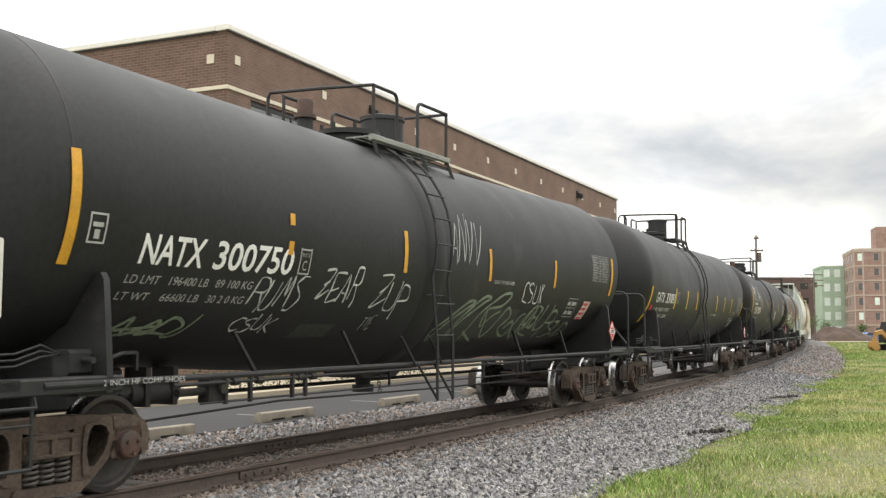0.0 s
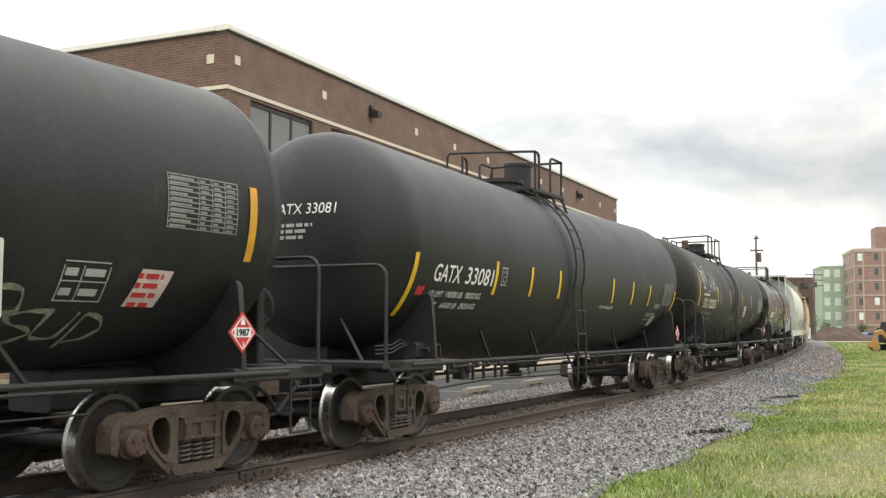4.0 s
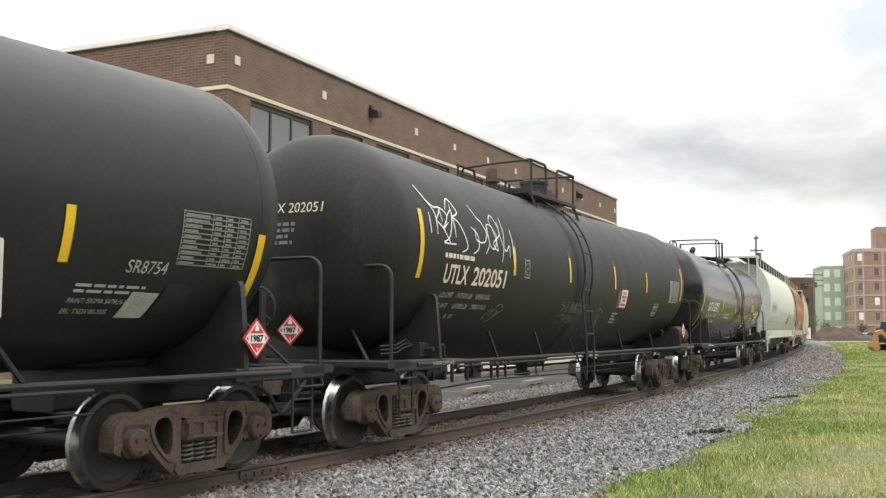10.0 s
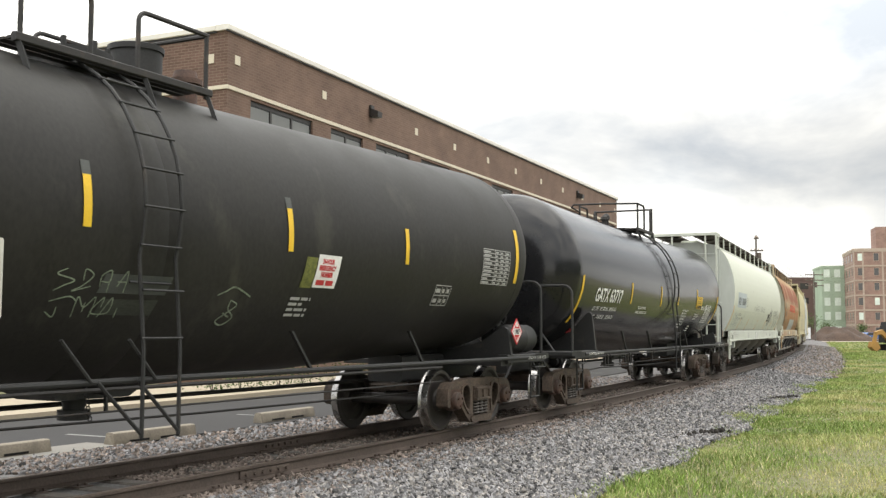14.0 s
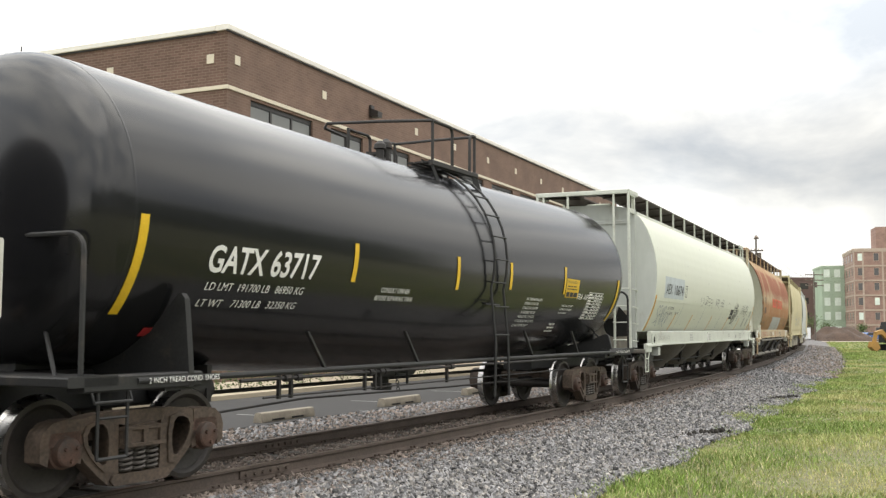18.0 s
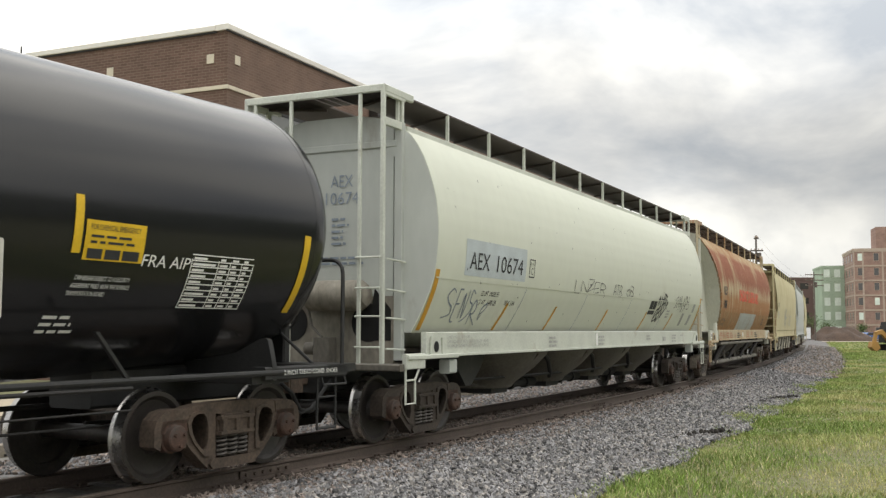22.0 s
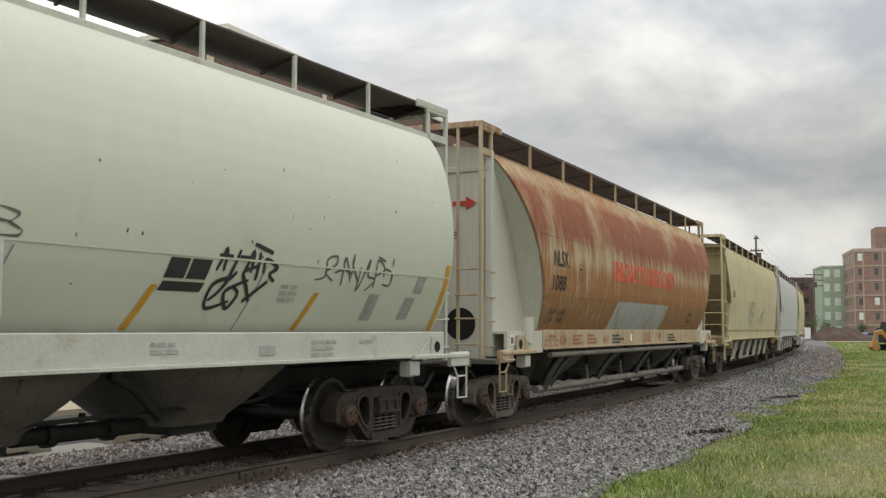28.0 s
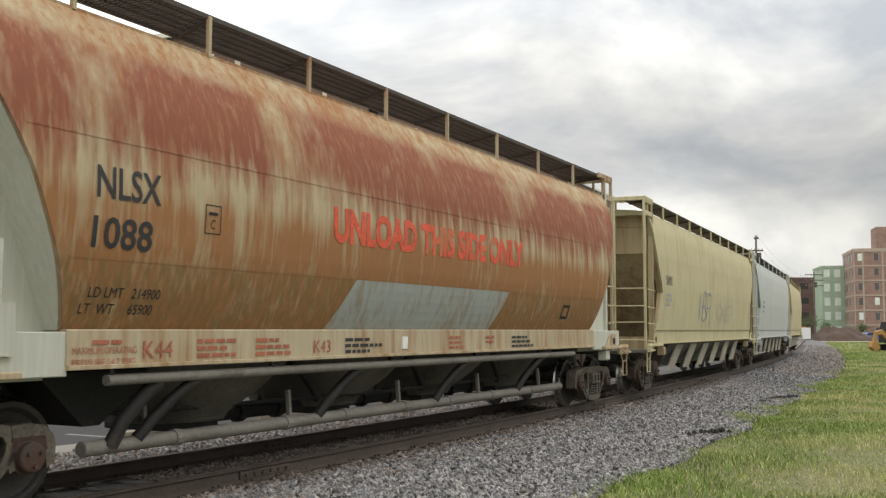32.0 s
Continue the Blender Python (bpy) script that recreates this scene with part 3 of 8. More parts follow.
def build_ballast():
    g = Geo()
    sweep(g, [(-4.3, -0.37), (-3.4, -0.33), (-1.75, -0.215), (-0.9, -0.205), (0.9, -0.205), (1.75, -0.215), (2.7, -0.34), (3.75, -0.465)], -30, 240)
    bed = tagged(new("ballast_bed", mesh_of("ballast_bed", g, M_BED, 60)), "grey crushed stone ballast bank under the track", "ballast", kind="structure")
    rs = np.random.RandomState(7)
    base = np.array([(1, 0, 0), (-1, 0, 0), (0, 1, 0), (0, -1, 0), (0, 0, 1), (0, 0, -1)], float)
    tri = np.array([(0, 2, 4), (2, 1, 4), (1, 3, 4), (3, 0, 4), (2, 0, 5), (1, 2, 5), (3, 1, 5), (0, 3, 5)])

    def stones(name, n, s_lo, s_hi, lat_lo, lat_hi, size, material, label, power=1.6, bank=False):
        u = rs.rand(n)
        s = s_lo + (s_hi - s_lo) * u ** power
        lat = lat_lo + (lat_hi - lat_lo) * rs.rand(n)
        if lat_hi > 3.5:
            lat += 0.22 * np.sin(s * 1.3) * rs.rand(n) * (lat > 3.2)
        x, y = track_xy(s, lat)
        z = np.interp(lat, [-4.3, -3.4, -1.75, -0.9, 0.9, 1.75, 2.7, 3.75], [-0.37, -0.33, -0.215, -0.205, -0.205, -0.215, -0.34, -0.465])
        if bank:
            z = np.maximum(z, np.array([bank_z(a, b) for a, b in zip(s, lat)]))
        r = size * (0.55 + 0.9 * rs.rand(n) ** 1.5)
        dims = r[:, None] * (0.65 + 0.6 * rs.rand(n, 3))
        dims[:, 2] *= 0.75
        q = rs.randn(n, 4)
        q /= np.linalg.norm(q, axis=1)[:, None]
        w, a, b, c = q.T
        rot = np.stack([1 - 2 * (b * b + c * c), 2 * (a * b - c * w), 2 * (a * c + b * w), 2 * (a * b + c * w), 1 - 2 * (a * a + c * c), 2 * (b * c - a * w),
                        2 * (a * c - b * w), 2 * (b * c + a * w), 1 - 2 * (a * a + b * b)], 1).reshape(n, 3, 3)
        pts = base[None] * dims[:, None] * (0.75 + 0.5 * rs.rand(n, 6, 1))
        pts = np.einsum("nij,nkj->nki", rot, pts) + np.stack([x, y, z + 0.012 + 0.02 * rs.rand(n)], 1)[:, None]
        faces = (tri[None] + 6 * np.arange(n)[:, None, None]).reshape(-1, 3)
        tagged(part(name, big_mesh(name, pts.reshape(-1, 3), faces, material), material, bed), label, kind="stuff")

    stones("stones_near", 30000, 3, 34, 1.15, 3.9, 0.034, M_STONE, "grey and bluish crushed stones on the shoulder", 1.7)
    stones("stones_near_pale", 9000, 3, 30, 1.5, 3.9, 0.034, M_STONE_P, "pale crushed stones on the shoulder", 1.7)
    stones("stones_near_brown", 8000, 3, 34, 0.85, 1.9, 0.03, M_STONE_R, "brown stained stones beside the rail", 1.5)
    stones("stones_middle", 9000, 4, 30, -0.68, 0.68, 0.026, M_STONE_R, "brown stained stones between the rails", 1.5)
    stones("stones_far_side", 9000, 4, 34, -4.2, -0.85, 0.04, M_STONE, "grey crushed stones beyond the track", 1.4)
    stones("stones_far_side_brown", 6000, 4, 34, -4.2, -0.85, 0.04, M_STONE_R, "brown crushed stones beyond the track", 1.4)
    stones("stones_distant", 12000, 34, 80, 1.0, 4.0, 0.05, M_STONE, "grey crushed stones along the curve", 1.2)
    stones("stones_distant_brown", 9000, 40, 118, 1.6, 4.2, 0.062, M_STONE_R, "brown crushed stones on the bank at the bend", 1.1, bank=True)
    stones("stones_distant_bank", 9000, 46, 118, 1.6, 4.2, 0.062, M_STONE, "grey crushed stones on the bank at the bend", 1.1, bank=True)


def build_track():
    tr = thing("railway_track", "rusty steel railway track on weathered timber ties", "track", kind="structure")
    w = 0.0365
    side = [(-0.075, -0.172), (0.075, -0.172), (0.075, -0.16), (0.014, -0.135), (0.010, -0.045), (w, -0.032), (w, -0.010)]
    side2 = [(-a, z) for a, z in reversed(side)]
    for c in (-0.754, 0.754):
        g = Geo()
        sweep(g, [(c + a, z) for a, z in side + side2], -30, 230, 1.0, True)
        rail = part("rail", g, M_RAIL, tr, "brown rusted rail", 25)
        g = Geo()
        sweep(g, [(c - w, -0.0105), (c - w + 0.012, -0.001), (c + w - 0.012, -0.001), (c + w, -0.0105)], -30, 230)
        part("rail_head", g, M_RAILTOP, rail, "worn running surface")
        # joint bars with bolts, one joint in view on each rail
        for s in ((4.75, 16.6, 28.4) if c > 0 else (7.05, 18.9, 30.7)):
            for sd in (-1, 1):
                g = Geo()
                sweep(g, [(c + sd * 0.014, -0.13), (c + sd * 0.034, -0.135), (c + sd * 0.03, -0.05), (c + sd * 0.014, -0.045)], s - 0.45, s + 0.45, 0.15, True)
                for k in range(6):
                    p, h = on_track(s - 0.36 + 0.145 * k, c, -0.09), heading(s)
                    d = Vector((math.cos(h), math.sin(h), 0)) * sd
                    g.cyl(p + d * 0.03, p + d * 0.062, 0.02, None, 6)
                part("joint_bar", g, M_RAIL, rail, "bolted joint bar")
    tie_g = Geo().box(-0.115, 0.115, -1.3, 1.3, -0.36, -0.178, 0.02)
    tie_me = mesh_of("tie", tie_g, M_TIE, 20)
    plate_me = mesh_of("tie_plate", Geo().box(-0.1, 0.1, -0.16, 0.16, -0.182, -0.168), M_RAIL, 20)
    sp = Geo()
    for sx, sy in ((-0.05, -0.095), (0.05, 0.095), (0.05, -0.095), (-0.05, 0.095)):
        sp.box(sx - 0.012, sx + 0.012, sy - 0.016, sy + 0.016, -0.17, -0.135)
    spike_me = mesh_of("spike", sp, M_RAIL, 20)
    rnd = random.Random(4)
    for i in range(240):
        s = -6 + 0.52 * i
        p, h = on_track(s, rnd.uniform(-0.05, 0.05)), heading(s)
        tie = part("tie", tie_me, M_TIE, tr, m=Matrix.Translation((p.x, p.y, rnd.uniform(-0.01, 0.004))) @ pose(0, 0, 0, 0, 0, math.degrees(h) + 90 + rnd.uniform(-1, 1)))
        if s < 30:
            for c in (-0.754, 0.754):
                part("tie_plate", plate_me, M_RAIL, tie, m=pose(0, c, 0))
                part("spike", spike_me, M_RAIL, tie, m=pose(0, c, 0))


# ---- surfaces that lettering follows ----
def tank_surf(R, zc):
    def f(x, z0, v, off):
        a = math.asin(max(-1, min(1, (z0 - zc) / R))) + v / R
        return (x, -(R + off) * math.cos(a), zc + (R + off) * math.sin(a))
    return f


def profile_surf(prof, dx=0.0):
    """prof: (z, lat) pairs from below, the side of a hopper; dx: metres by which marks lie further back."""
    zs, ls = [p[0] for p in prof], [p[1] for p in prof]

    def f(x, z0, v, off):
        return (x + dx, -(float(np.interp(z0 + v, zs, ls)) + off), z0 + v)
    return f


def front_surf(xe):
    """The flat end that faces the way of travel: u runs towards the camera's side."""
    def f(u, z0, v, off):
        return (xe - off, -u, z0 + v)
    return f


def head_surf(R, zc, half, dished, k=1.0):
    """The dished head at the leading end of a tank."""
    def f(u, z0, v, off):
        y, z = -u, z0 + v
        rr = min(0.999, math.hypot(y, z - zc) / R) ** (1 / k)
        return (-half + dished * (1 - math.sqrt(1 - rr * rr) ** k) - off, y, z)
    return f


TEXTS = {}


def text_mesh(body, size, shear=0.0, squeeze=1.0, bold=0.0):
    key = (body, size, shear, squeeze, bold)
    if key not in TEXTS:
        cu = bpy.data.curves.new("lettering", "FONT")
        cu.body, cu.size, cu.shear, cu.offset, cu.resolution_u = body, size, shear, bold, 3
        ob = bpy.data.objects.new("lettering", cu)
        me = bpy.data.meshes.new_from_object(ob)
        bm = bmesh.new()
        bm.from_mesh(me)
        top = max((v.co.y for v in bm.verts), default=0)
        y = 0.0
        while y < top and size > 0.12:
            y += 0.07
            bmesh.ops.bisect_plane(bm, geom=bm.verts[:] + bm.edges[:] + bm.faces[:], plane_co=(0, y, 0), plane_no=(0, 1, 0))
        bm.verts.ensure_lookup_table()
        bm.verts.index_update()
        TEXTS[key] = ([(v.co.x * squeeze, v.co.y) for v in bm.verts], [tuple(v.index for v in f.verts) for f in bm.faces])
        bm.free()
        bpy.data.objects.remove(ob)
        bpy.data.curves.remove(cu)
        bpy.data.meshes.remove(me)
    return TEXTS[key]


def letters(parent, surf, body, x0, z0, width, height, material, label, shear=0.0, off=0.007, name="lettering", bold=0.0):
    """Words laid on a surface: left end x0, foot z0, cap height and width in metres."""
    size = height / 0.70
    vs, fs = text_mesh(body, size, shear, 1.0, bold)
    w = max(v[0] for v in vs) - min(v[0] for v in vs)
    k, lo = width / w, min(v[0] for v in vs)
    g = Geo().add([surf(x0 + (x - lo) * k, z0, y, off) for x, y in vs], fs)
    return part(name, g, material, parent, label, None)


def patch(geo, surf, x0, x1, z0, h, off=0.006, rows=4, slant=0.0, cols=1):
    geo.grid([[surf(x0 + (x1 - x0) * j / cols + slant * i / rows, z0, h * i / rows, off) for j in range(cols + 1)] for i in range(rows + 1)])
    return geo


def stripe(parent, surf, x, z0, z1, material, label="yellow reflective stripe", w=0.10, slant=0.0):
    g = patch(Geo(), surf, x - w / 2, x + w / 2, z0, z1 - z0, 0.008, 8, slant)
    return part("reflector_stripe", g, material, parent, label, None)


def bars(parent, surf, x0, z_top, width, n, pitch, material, label, seed=1, fill=0.55, min_w=0.6, name="small_print"):
    """Lines of print too small to read, as broken bars."""
    r, g = random.Random(seed), Geo()
    for i in range(n):
        x, end = x0, x0 + width * r.uniform(min_w, 1.0)
        while x < end - 0.02:
            w = min(r.uniform(0.06, 0.2), end - x)
            patch(g, surf, x, x + w, z_top - (i + 1) * pitch, pitch * fill, 0.007, 1)
            x += w + 0.03
    return part(name, g, material, parent, label, None)


def table(parent, surf, x0, x1, z0, z1, cols, rows, material, label, seed=1, lean=0.0):
    """A stencilled data table: ruled lines and bars for its entries."""
    g, r = Geo(), random.Random(seed)
    h, w = (z1 - z0) / rows, (x1 - x0)
    t = 0.012
    for i in range(rows + 1):
        patch(g, surf, x0, x1, z0 + i * h, t, 0.007, 1)
    xs = [x0, x0 + w * 0.42] + [x0 + w * (0.42 + 0.58 * k / (cols - 1)) for k in range(1, cols)]
    for x in xs:
        patch(g, surf, x, x + t, z0, z1 - z0, 0.0075, 6)
    for i in range(rows):
        for k in range(cols):
            a, b = xs[k] + 0.03, xs[k + 1] - 0.03
            patch(g, surf, a, a + (b - a) * r.uniform(0.5, 1), z0 + (i + 0.3) * h, h * 0.42, 0.007, 1)
    return part("data_table", g, material, parent, label, None)


def outline(geo, surf, x0, x1, z0, z1, t=0.018, off=0.007):
    patch(geo, surf, x0, x1, z0, t, off, 1)
    patch(geo, surf, x0, x1, z1 - t, t, off, 1)
    patch(geo, surf, x0, x0 + t, z0, z1 - z0, off + 0.0005, 4)
    patch(geo, surf, x1 - t, x1, z0, z1 - z0, off + 0.0005, 4)
    return geo


def plate_mark(parent, surf, x, z, w=0.21, h=0.28, material=None, letter="C"):
    g = outline(Geo(), surf, x, x + w, z, z + h)
    ob = part("plate_mark", g, material or M_GREYTXT, parent, "clearance plate mark in a ruled box", None)
    letters(ob, surf, letter, x + w * 0.32, z + h * 0.16, w * 0.36, h * 0.38, material or M_GREYTXT, "")
    letters(ob, surf, "PLATE", x + w * 0.17, z + h * 0.68, w * 0.66, h * 0.15, material or M_GREYTXT, "")
    return ob


GLYPHS = {"R": "00-06-36-44-33-03 23-40-4z", "U": "06-01-10-30-41-46", "M": "00-16-22-36-40", "S": "46-26-05-14-33-42-20-00", "C": "46-26-04-02-20-41", "K": "00-06 46-03-40",
          "Z": "06-46-00-42 13-34", "E": "46-06-03-33 03-00-41", "A": "00-26-40 12-32", "B": "00-06-35-23-03 23-41-30-00", "O": "26-04-02-20-42-44-26", "D": "0z-06-35-43-31-00", "P": "0z-06-36-43-03",
          "L": "06-00-40", "I": "26-20", "N": "00-06-40-46", "T": "06-46 26-20", "V": "06-20-46", "Y": "06-23-46 23-20", "X": "06-40 00-46"}


def tag(parent, surf, body, x0, z0, w, h, seed, material, label, t=0.022, lean=0.3, wild=0.25, double=False):
    """Hand-sprayed letters: thin strokes from a small stroke alphabet, leaning and uneven."""
    r, g = random.Random(seed), Geo()
    n = len(body)
    for i, c in enumerate(body):
        cw, dz = w / n * r.uniform(0.85, 1.15), r.uniform(-0.12, 0.12) * h
        hh = h * r.uniform(0.85, 1.1)
        for stroke in GLYPHS[c].split():
            pts = []
            for q in stroke.split("-"):
                a, b = float(q[0]) / 4, (-0.25 if q[1] == "z" else float(q[1]) / 6)
                a, b = a + r.uniform(-1, 1) * wild * 0.25, b + r.uniform(-1, 1) * wild * 0.18
                pts.append(Vector((x0 + w * i / n + a * cw * 0.86 + lean * b * hh, dz + b * hh)))
            line = []
            for k in range(len(pts) - 1):
                p0, p1, p2, p3 = pts[max(0, k - 1)], pts[k], pts[k + 1], pts[min(len(pts) - 1, k + 2)]
                for m in range(5):
                    u = m / 5
                    line.append(0.5 * (2 * p1 + (p2 - p0) * 0.6 * u + (2 * (p0 - p0) + (-3 * p1 + 3 * p2) * 2 - (p2 - p0) * 0.6 * 2 - (p3 - p1) * 0.6) * u * u + ((p1 - p2) * 4 + (p2 - p0) * 0.6 + (p3 - p1) * 0.6) * u ** 3))
            line.append(pts[-1])
            rows = [[], []]
            for k, p in enumerate(line):
                d = line[min(k + 1, len(line) - 1)] - line[max(0, k - 1)]
                d = d.normalized() if d.length > 1e-6 else Vector((1, 0))
                tt = t * (0.75 + 0.35 * math.sin(k * 0.7 + i))
                for sgn, row in ((-0.5, rows[0]), (0.5, rows[1])):
                    row.append(surf(p.x - d.y * tt * sgn, z0, p.y + d.x * tt * sgn, 0.008 + 0.0005 * (i % 4)))
            g.grid(rows)
    return part("graffiti_tag", g, material, parent, label, None)


def scrawl(parent, surf, strokes, x0, z0, w, h, material, label, t=0.024):
    """Freehand spray lines: each stroke a run of digit pairs on a ten by ten field, x then height."""
    g = Geo()
    for i, stroke in enumerate(strokes.split()):
        pts = [Vector((x0 + w * int(q[0]) / 9, h * int(q[1]) / 9)) for q in stroke.split("-")]
        line = []
        for k in range(len(pts) - 1):
            p0, p1, p2, p3 = pts[max(0, k - 1)], pts[k], pts[k + 1], pts[min(len(pts) - 1, k + 2)]
            for m in range(6):
                u = m / 6
                line.append(0.5 * (2 * p1 + (p2 - p0) * u + (2 * p0 - 5 * p1 + 4 * p2 - p3) * u * u + (3 * p1 - p0 - 3 * p2 + p3) * u ** 3))
        line.append(pts[-1])
        rows, n = [[], []], len(line)
        for k, p in enumerate(line):
            d = line[min(k + 1, n - 1)] - line[max(0, k - 1)]
            d = d.normalized() if d.length > 1e-6 else Vector((1, 0))
            tt = t * (0.35 + 0.65 * math.sin(math.pi * (k + 1.5) / (n + 2)) ** 0.5)
            for sgn, row in ((-0.5, rows[0]), (0.5, rows[1])):
                row.append(surf(p.x - d.y * tt * sgn, z0, p.y + d.x * tt * sgn, 0.008 + 0.0004 * (i % 5)))
        g.grid(rows)
    return part("graffiti_tag", g, material, parent, label, None)


# ---- running gear ----
def make_running_gear(cast):
    """Meshes shared by the trucks of one casting colour."""
    R, me = 0.457, {}
    prof = [(0.695, 0.36), (0.70, 0.40), (0.69, 0.43), (0.688, 0.472), (0.70, 0.484), (0.712, 0.478), (0.72, 0.462), (0.74, R + 0.002), (0.80, R - 0.003), (0.83, R - 0.012), (0.832, 0.40),
            (0.822, 0.385), (0.795, 0.36), (0.765, 0.24), (0.775, 0.17), (0.82, 0.145), (0.825, 0.09), (0.70, 0.088), (0.70, 0.15), (0.735, 0.2), (0.742, 0.28), (0.735, 0.345)]
    wheel = Geo()
    for sd in (-1, 1):
        wheel.lathe([(sd * a, r) for a, r in prof], "y", 40, (0, 0, 0), True)
    wheel.cyl((0, -0.82, 0), (0, 0.82, 0), 0.085, None, 14)
    me["wheelset"] = mesh_of("wheelset", wheel, M_WHEEL, 32)
    tread = Geo()
    for sd in (1,):
        tread.lathe([(sd * 0.70, 0.4855), (sd * 0.713, 0.480), (sd * 0.721, 0.4635), (sd * 0.741, R + 0.0035), (sd * 0.80, R - 0.0015), (sd * 0.829, R - 0.010)], "y", 40)
    me["tread"] = mesh_of("tread", tread, M_TREAD, 60)
    # cast side frame: a rounded window each side of the bolster, hooked ends over the bearings
    fr = Geo()
    t0, t1 = -0.085, 0.085
    outer = [(0.27, 0.765), (0.45, 0.76), (0.62, 0.742), (0.74, 0.71), (0.785, 0.60), (0.755, 0.47), (0.655, 0.345), (0.50, 0.205), (0.37, 0.105), (0.25, 0.10), (0.262, 0.32), (0.265, 0.55)]
    inner = [(0.425, 0.625), (0.47, 0.665), (0.55, 0.668), (0.615, 0.64), (0.65, 0.58), (0.635, 0.50), (0.585, 0.41), (0.525, 0.345), (0.475, 0.305), (0.425, 0.31), (0.398, 0.40), (0.398, 0.53)]

    def ring(lo, li, y0, y1):
        n = len(lo)
        vs = [(x, y, z) for y in (y0, y1) for lp in (lo, li) for x, z in lp]
        fs = []
        for i in range(n):
            j = (i + 1) % n
            fs += [(i, j, n + j, n + i), (2 * n + i, 3 * n + i, 3 * n + j, 2 * n + j), (i, 2 * n + i, 2 * n + j, j), (n + i, n + j, 3 * n + j, 3 * n + i)]
        fr.add(vs, fs)

    for sd in (-1, 1):
        lo, li = [(sd * x, z) for x, z in outer], [(sd * x, z) for x, z in inner]
        ring(lo, li, t0, t1)
        mid = [(a[0] * 0.35 + c[0] * 0.65, a[1] * 0.35 + c[1] * 0.65) for a, c in zip(lo, li)]
        ring(mid, li, t0 - 0.022, t1 + 0.022)
        fr.prism([(sd * x, z) for x, z in ((0.70, 0.725), (0.88, 0.735), (1.02, 0.71), (1.11, 0.64), (1.145, 0.55), (1.14, 0.39), (1.06, 0.35), (1.04, 0.50), (0.99, 0.575), (0.875, 0.605), (0.77, 0.575), (0.735, 0.50))], t0 - 0.01, t1 + 0.01)
        fr.prism([(sd * x, z) for x, z in ((0.74, 0.56), (0.76, 0.36), (0.70, 0.34), (0.68, 0.45))], t0, t1)
    fr.prism([(-0.28, 0.765), (0.28, 0.765), (0.28, 0.655), (0.18, 0.635), (-0.18, 0.635), (-0.28, 0.655)], t0, t1)
    fr.prism([(-0.33, 0.10), (0.33, 0.10), (0.37, 0.15), (0.34, 0.20), (-0.34, 0.20), (-0.37, 0.15)], t0 - 0.03, t1 + 0.03)
    me["side_frame"] = mesh_of("side_frame", fr, cast, 30)
    sp = Geo()
    sp.tube([(0.062 * math.cos(a), 0.062 * math.sin(a), 0.205 + 0.235 * i / 44) for i in range(45) for a in (2 * math.pi * 5.2 * i / 44,)], 0.0155, 6)
    me["spring"] = mesh_of("spring", sp, M_SPRING, 50)
    bo = Geo()
    bo.box(-0.2, 0.2, -1.12, 1.12, 0.445, 0.64, 0.03)
    for sd in (-1, 1):
        a, b = sorted((sd * 0.98, sd * 1.09))
        bo.box(-0.26, 0.26, a, b, 0.44, 0.61)
        a, b = sorted((sd * 1.085, sd * 1.15))
        bo.box(-0.265, 0.265, a, b, 0.585, 0.625, 0.008).box(-0.265, 0.265, a, b, 0.43, 0.47, 0.008)
        for x in (-0.24, -0.03, 0.18):
            bo.box(x, x + 0.06, a, b, 0.46, 0.60)
    bo.cyl((0, 0, 0.6), (0, 0, 0.72), 0.19, None, 16)
    me["bolster"] = mesh_of("bolster", bo, cast, 30)
    cp = Geo()
    cp.lathe([(0.02, 0.0), (0.02, 0.148), (0.12, 0.15), (0.13, 0.132), (0.20, 0.128), (0.215, 0.115), (0.225, 0.07), (0.225, 0.0)], "y", 18)
    for k in range(3):
        a = 2 * math.pi * k / 3 + 0.5
        cp.cyl((0.07 * math.cos(a), 0.21, 0.07 * math.sin(a)), (0.07 * math.cos(a), 0.25, 0.07 * math.sin(a)), 0.02, None, 6)
    cp.prism([(-0.19, 0.05), (0.19, 0.05), (0.16, 0.17), (-0.16, 0.17)], 0.0, 0.15)
    me["bearing"] = mesh_of("bearing", cp, M_CAP, 30)
    bb = Geo()
    for sd in (-1, 1):
        bb.tube([(sd * 0.36, -0.8, 0.40), (sd * 0.33, 0, 0.36), (sd * 0.36, 0.8, 0.40)], 0.03, 6)
        for y in (-0.755, 0.755):
            bb.box(sd * 0.40 - 0.03, sd * 0.40 + 0.02, y - 0.05, y + 0.05, 0.3, 0.52, 0.01)
    bb.tube([(-0.9, 0.12, 0.55), (0.9, 0.12, 0.5)], 0.022, 6)
    me["brake_beam"] = mesh_of("brake_beam", bb, M_PIPE, 40)
    return me


GEARS = {"brown": make_running_gear(M_TRUCK), "dark": make_running_gear(M_TRUCK_D), "tan": make_running_gear(M_TRUCK_T)}
HALF = 0.875


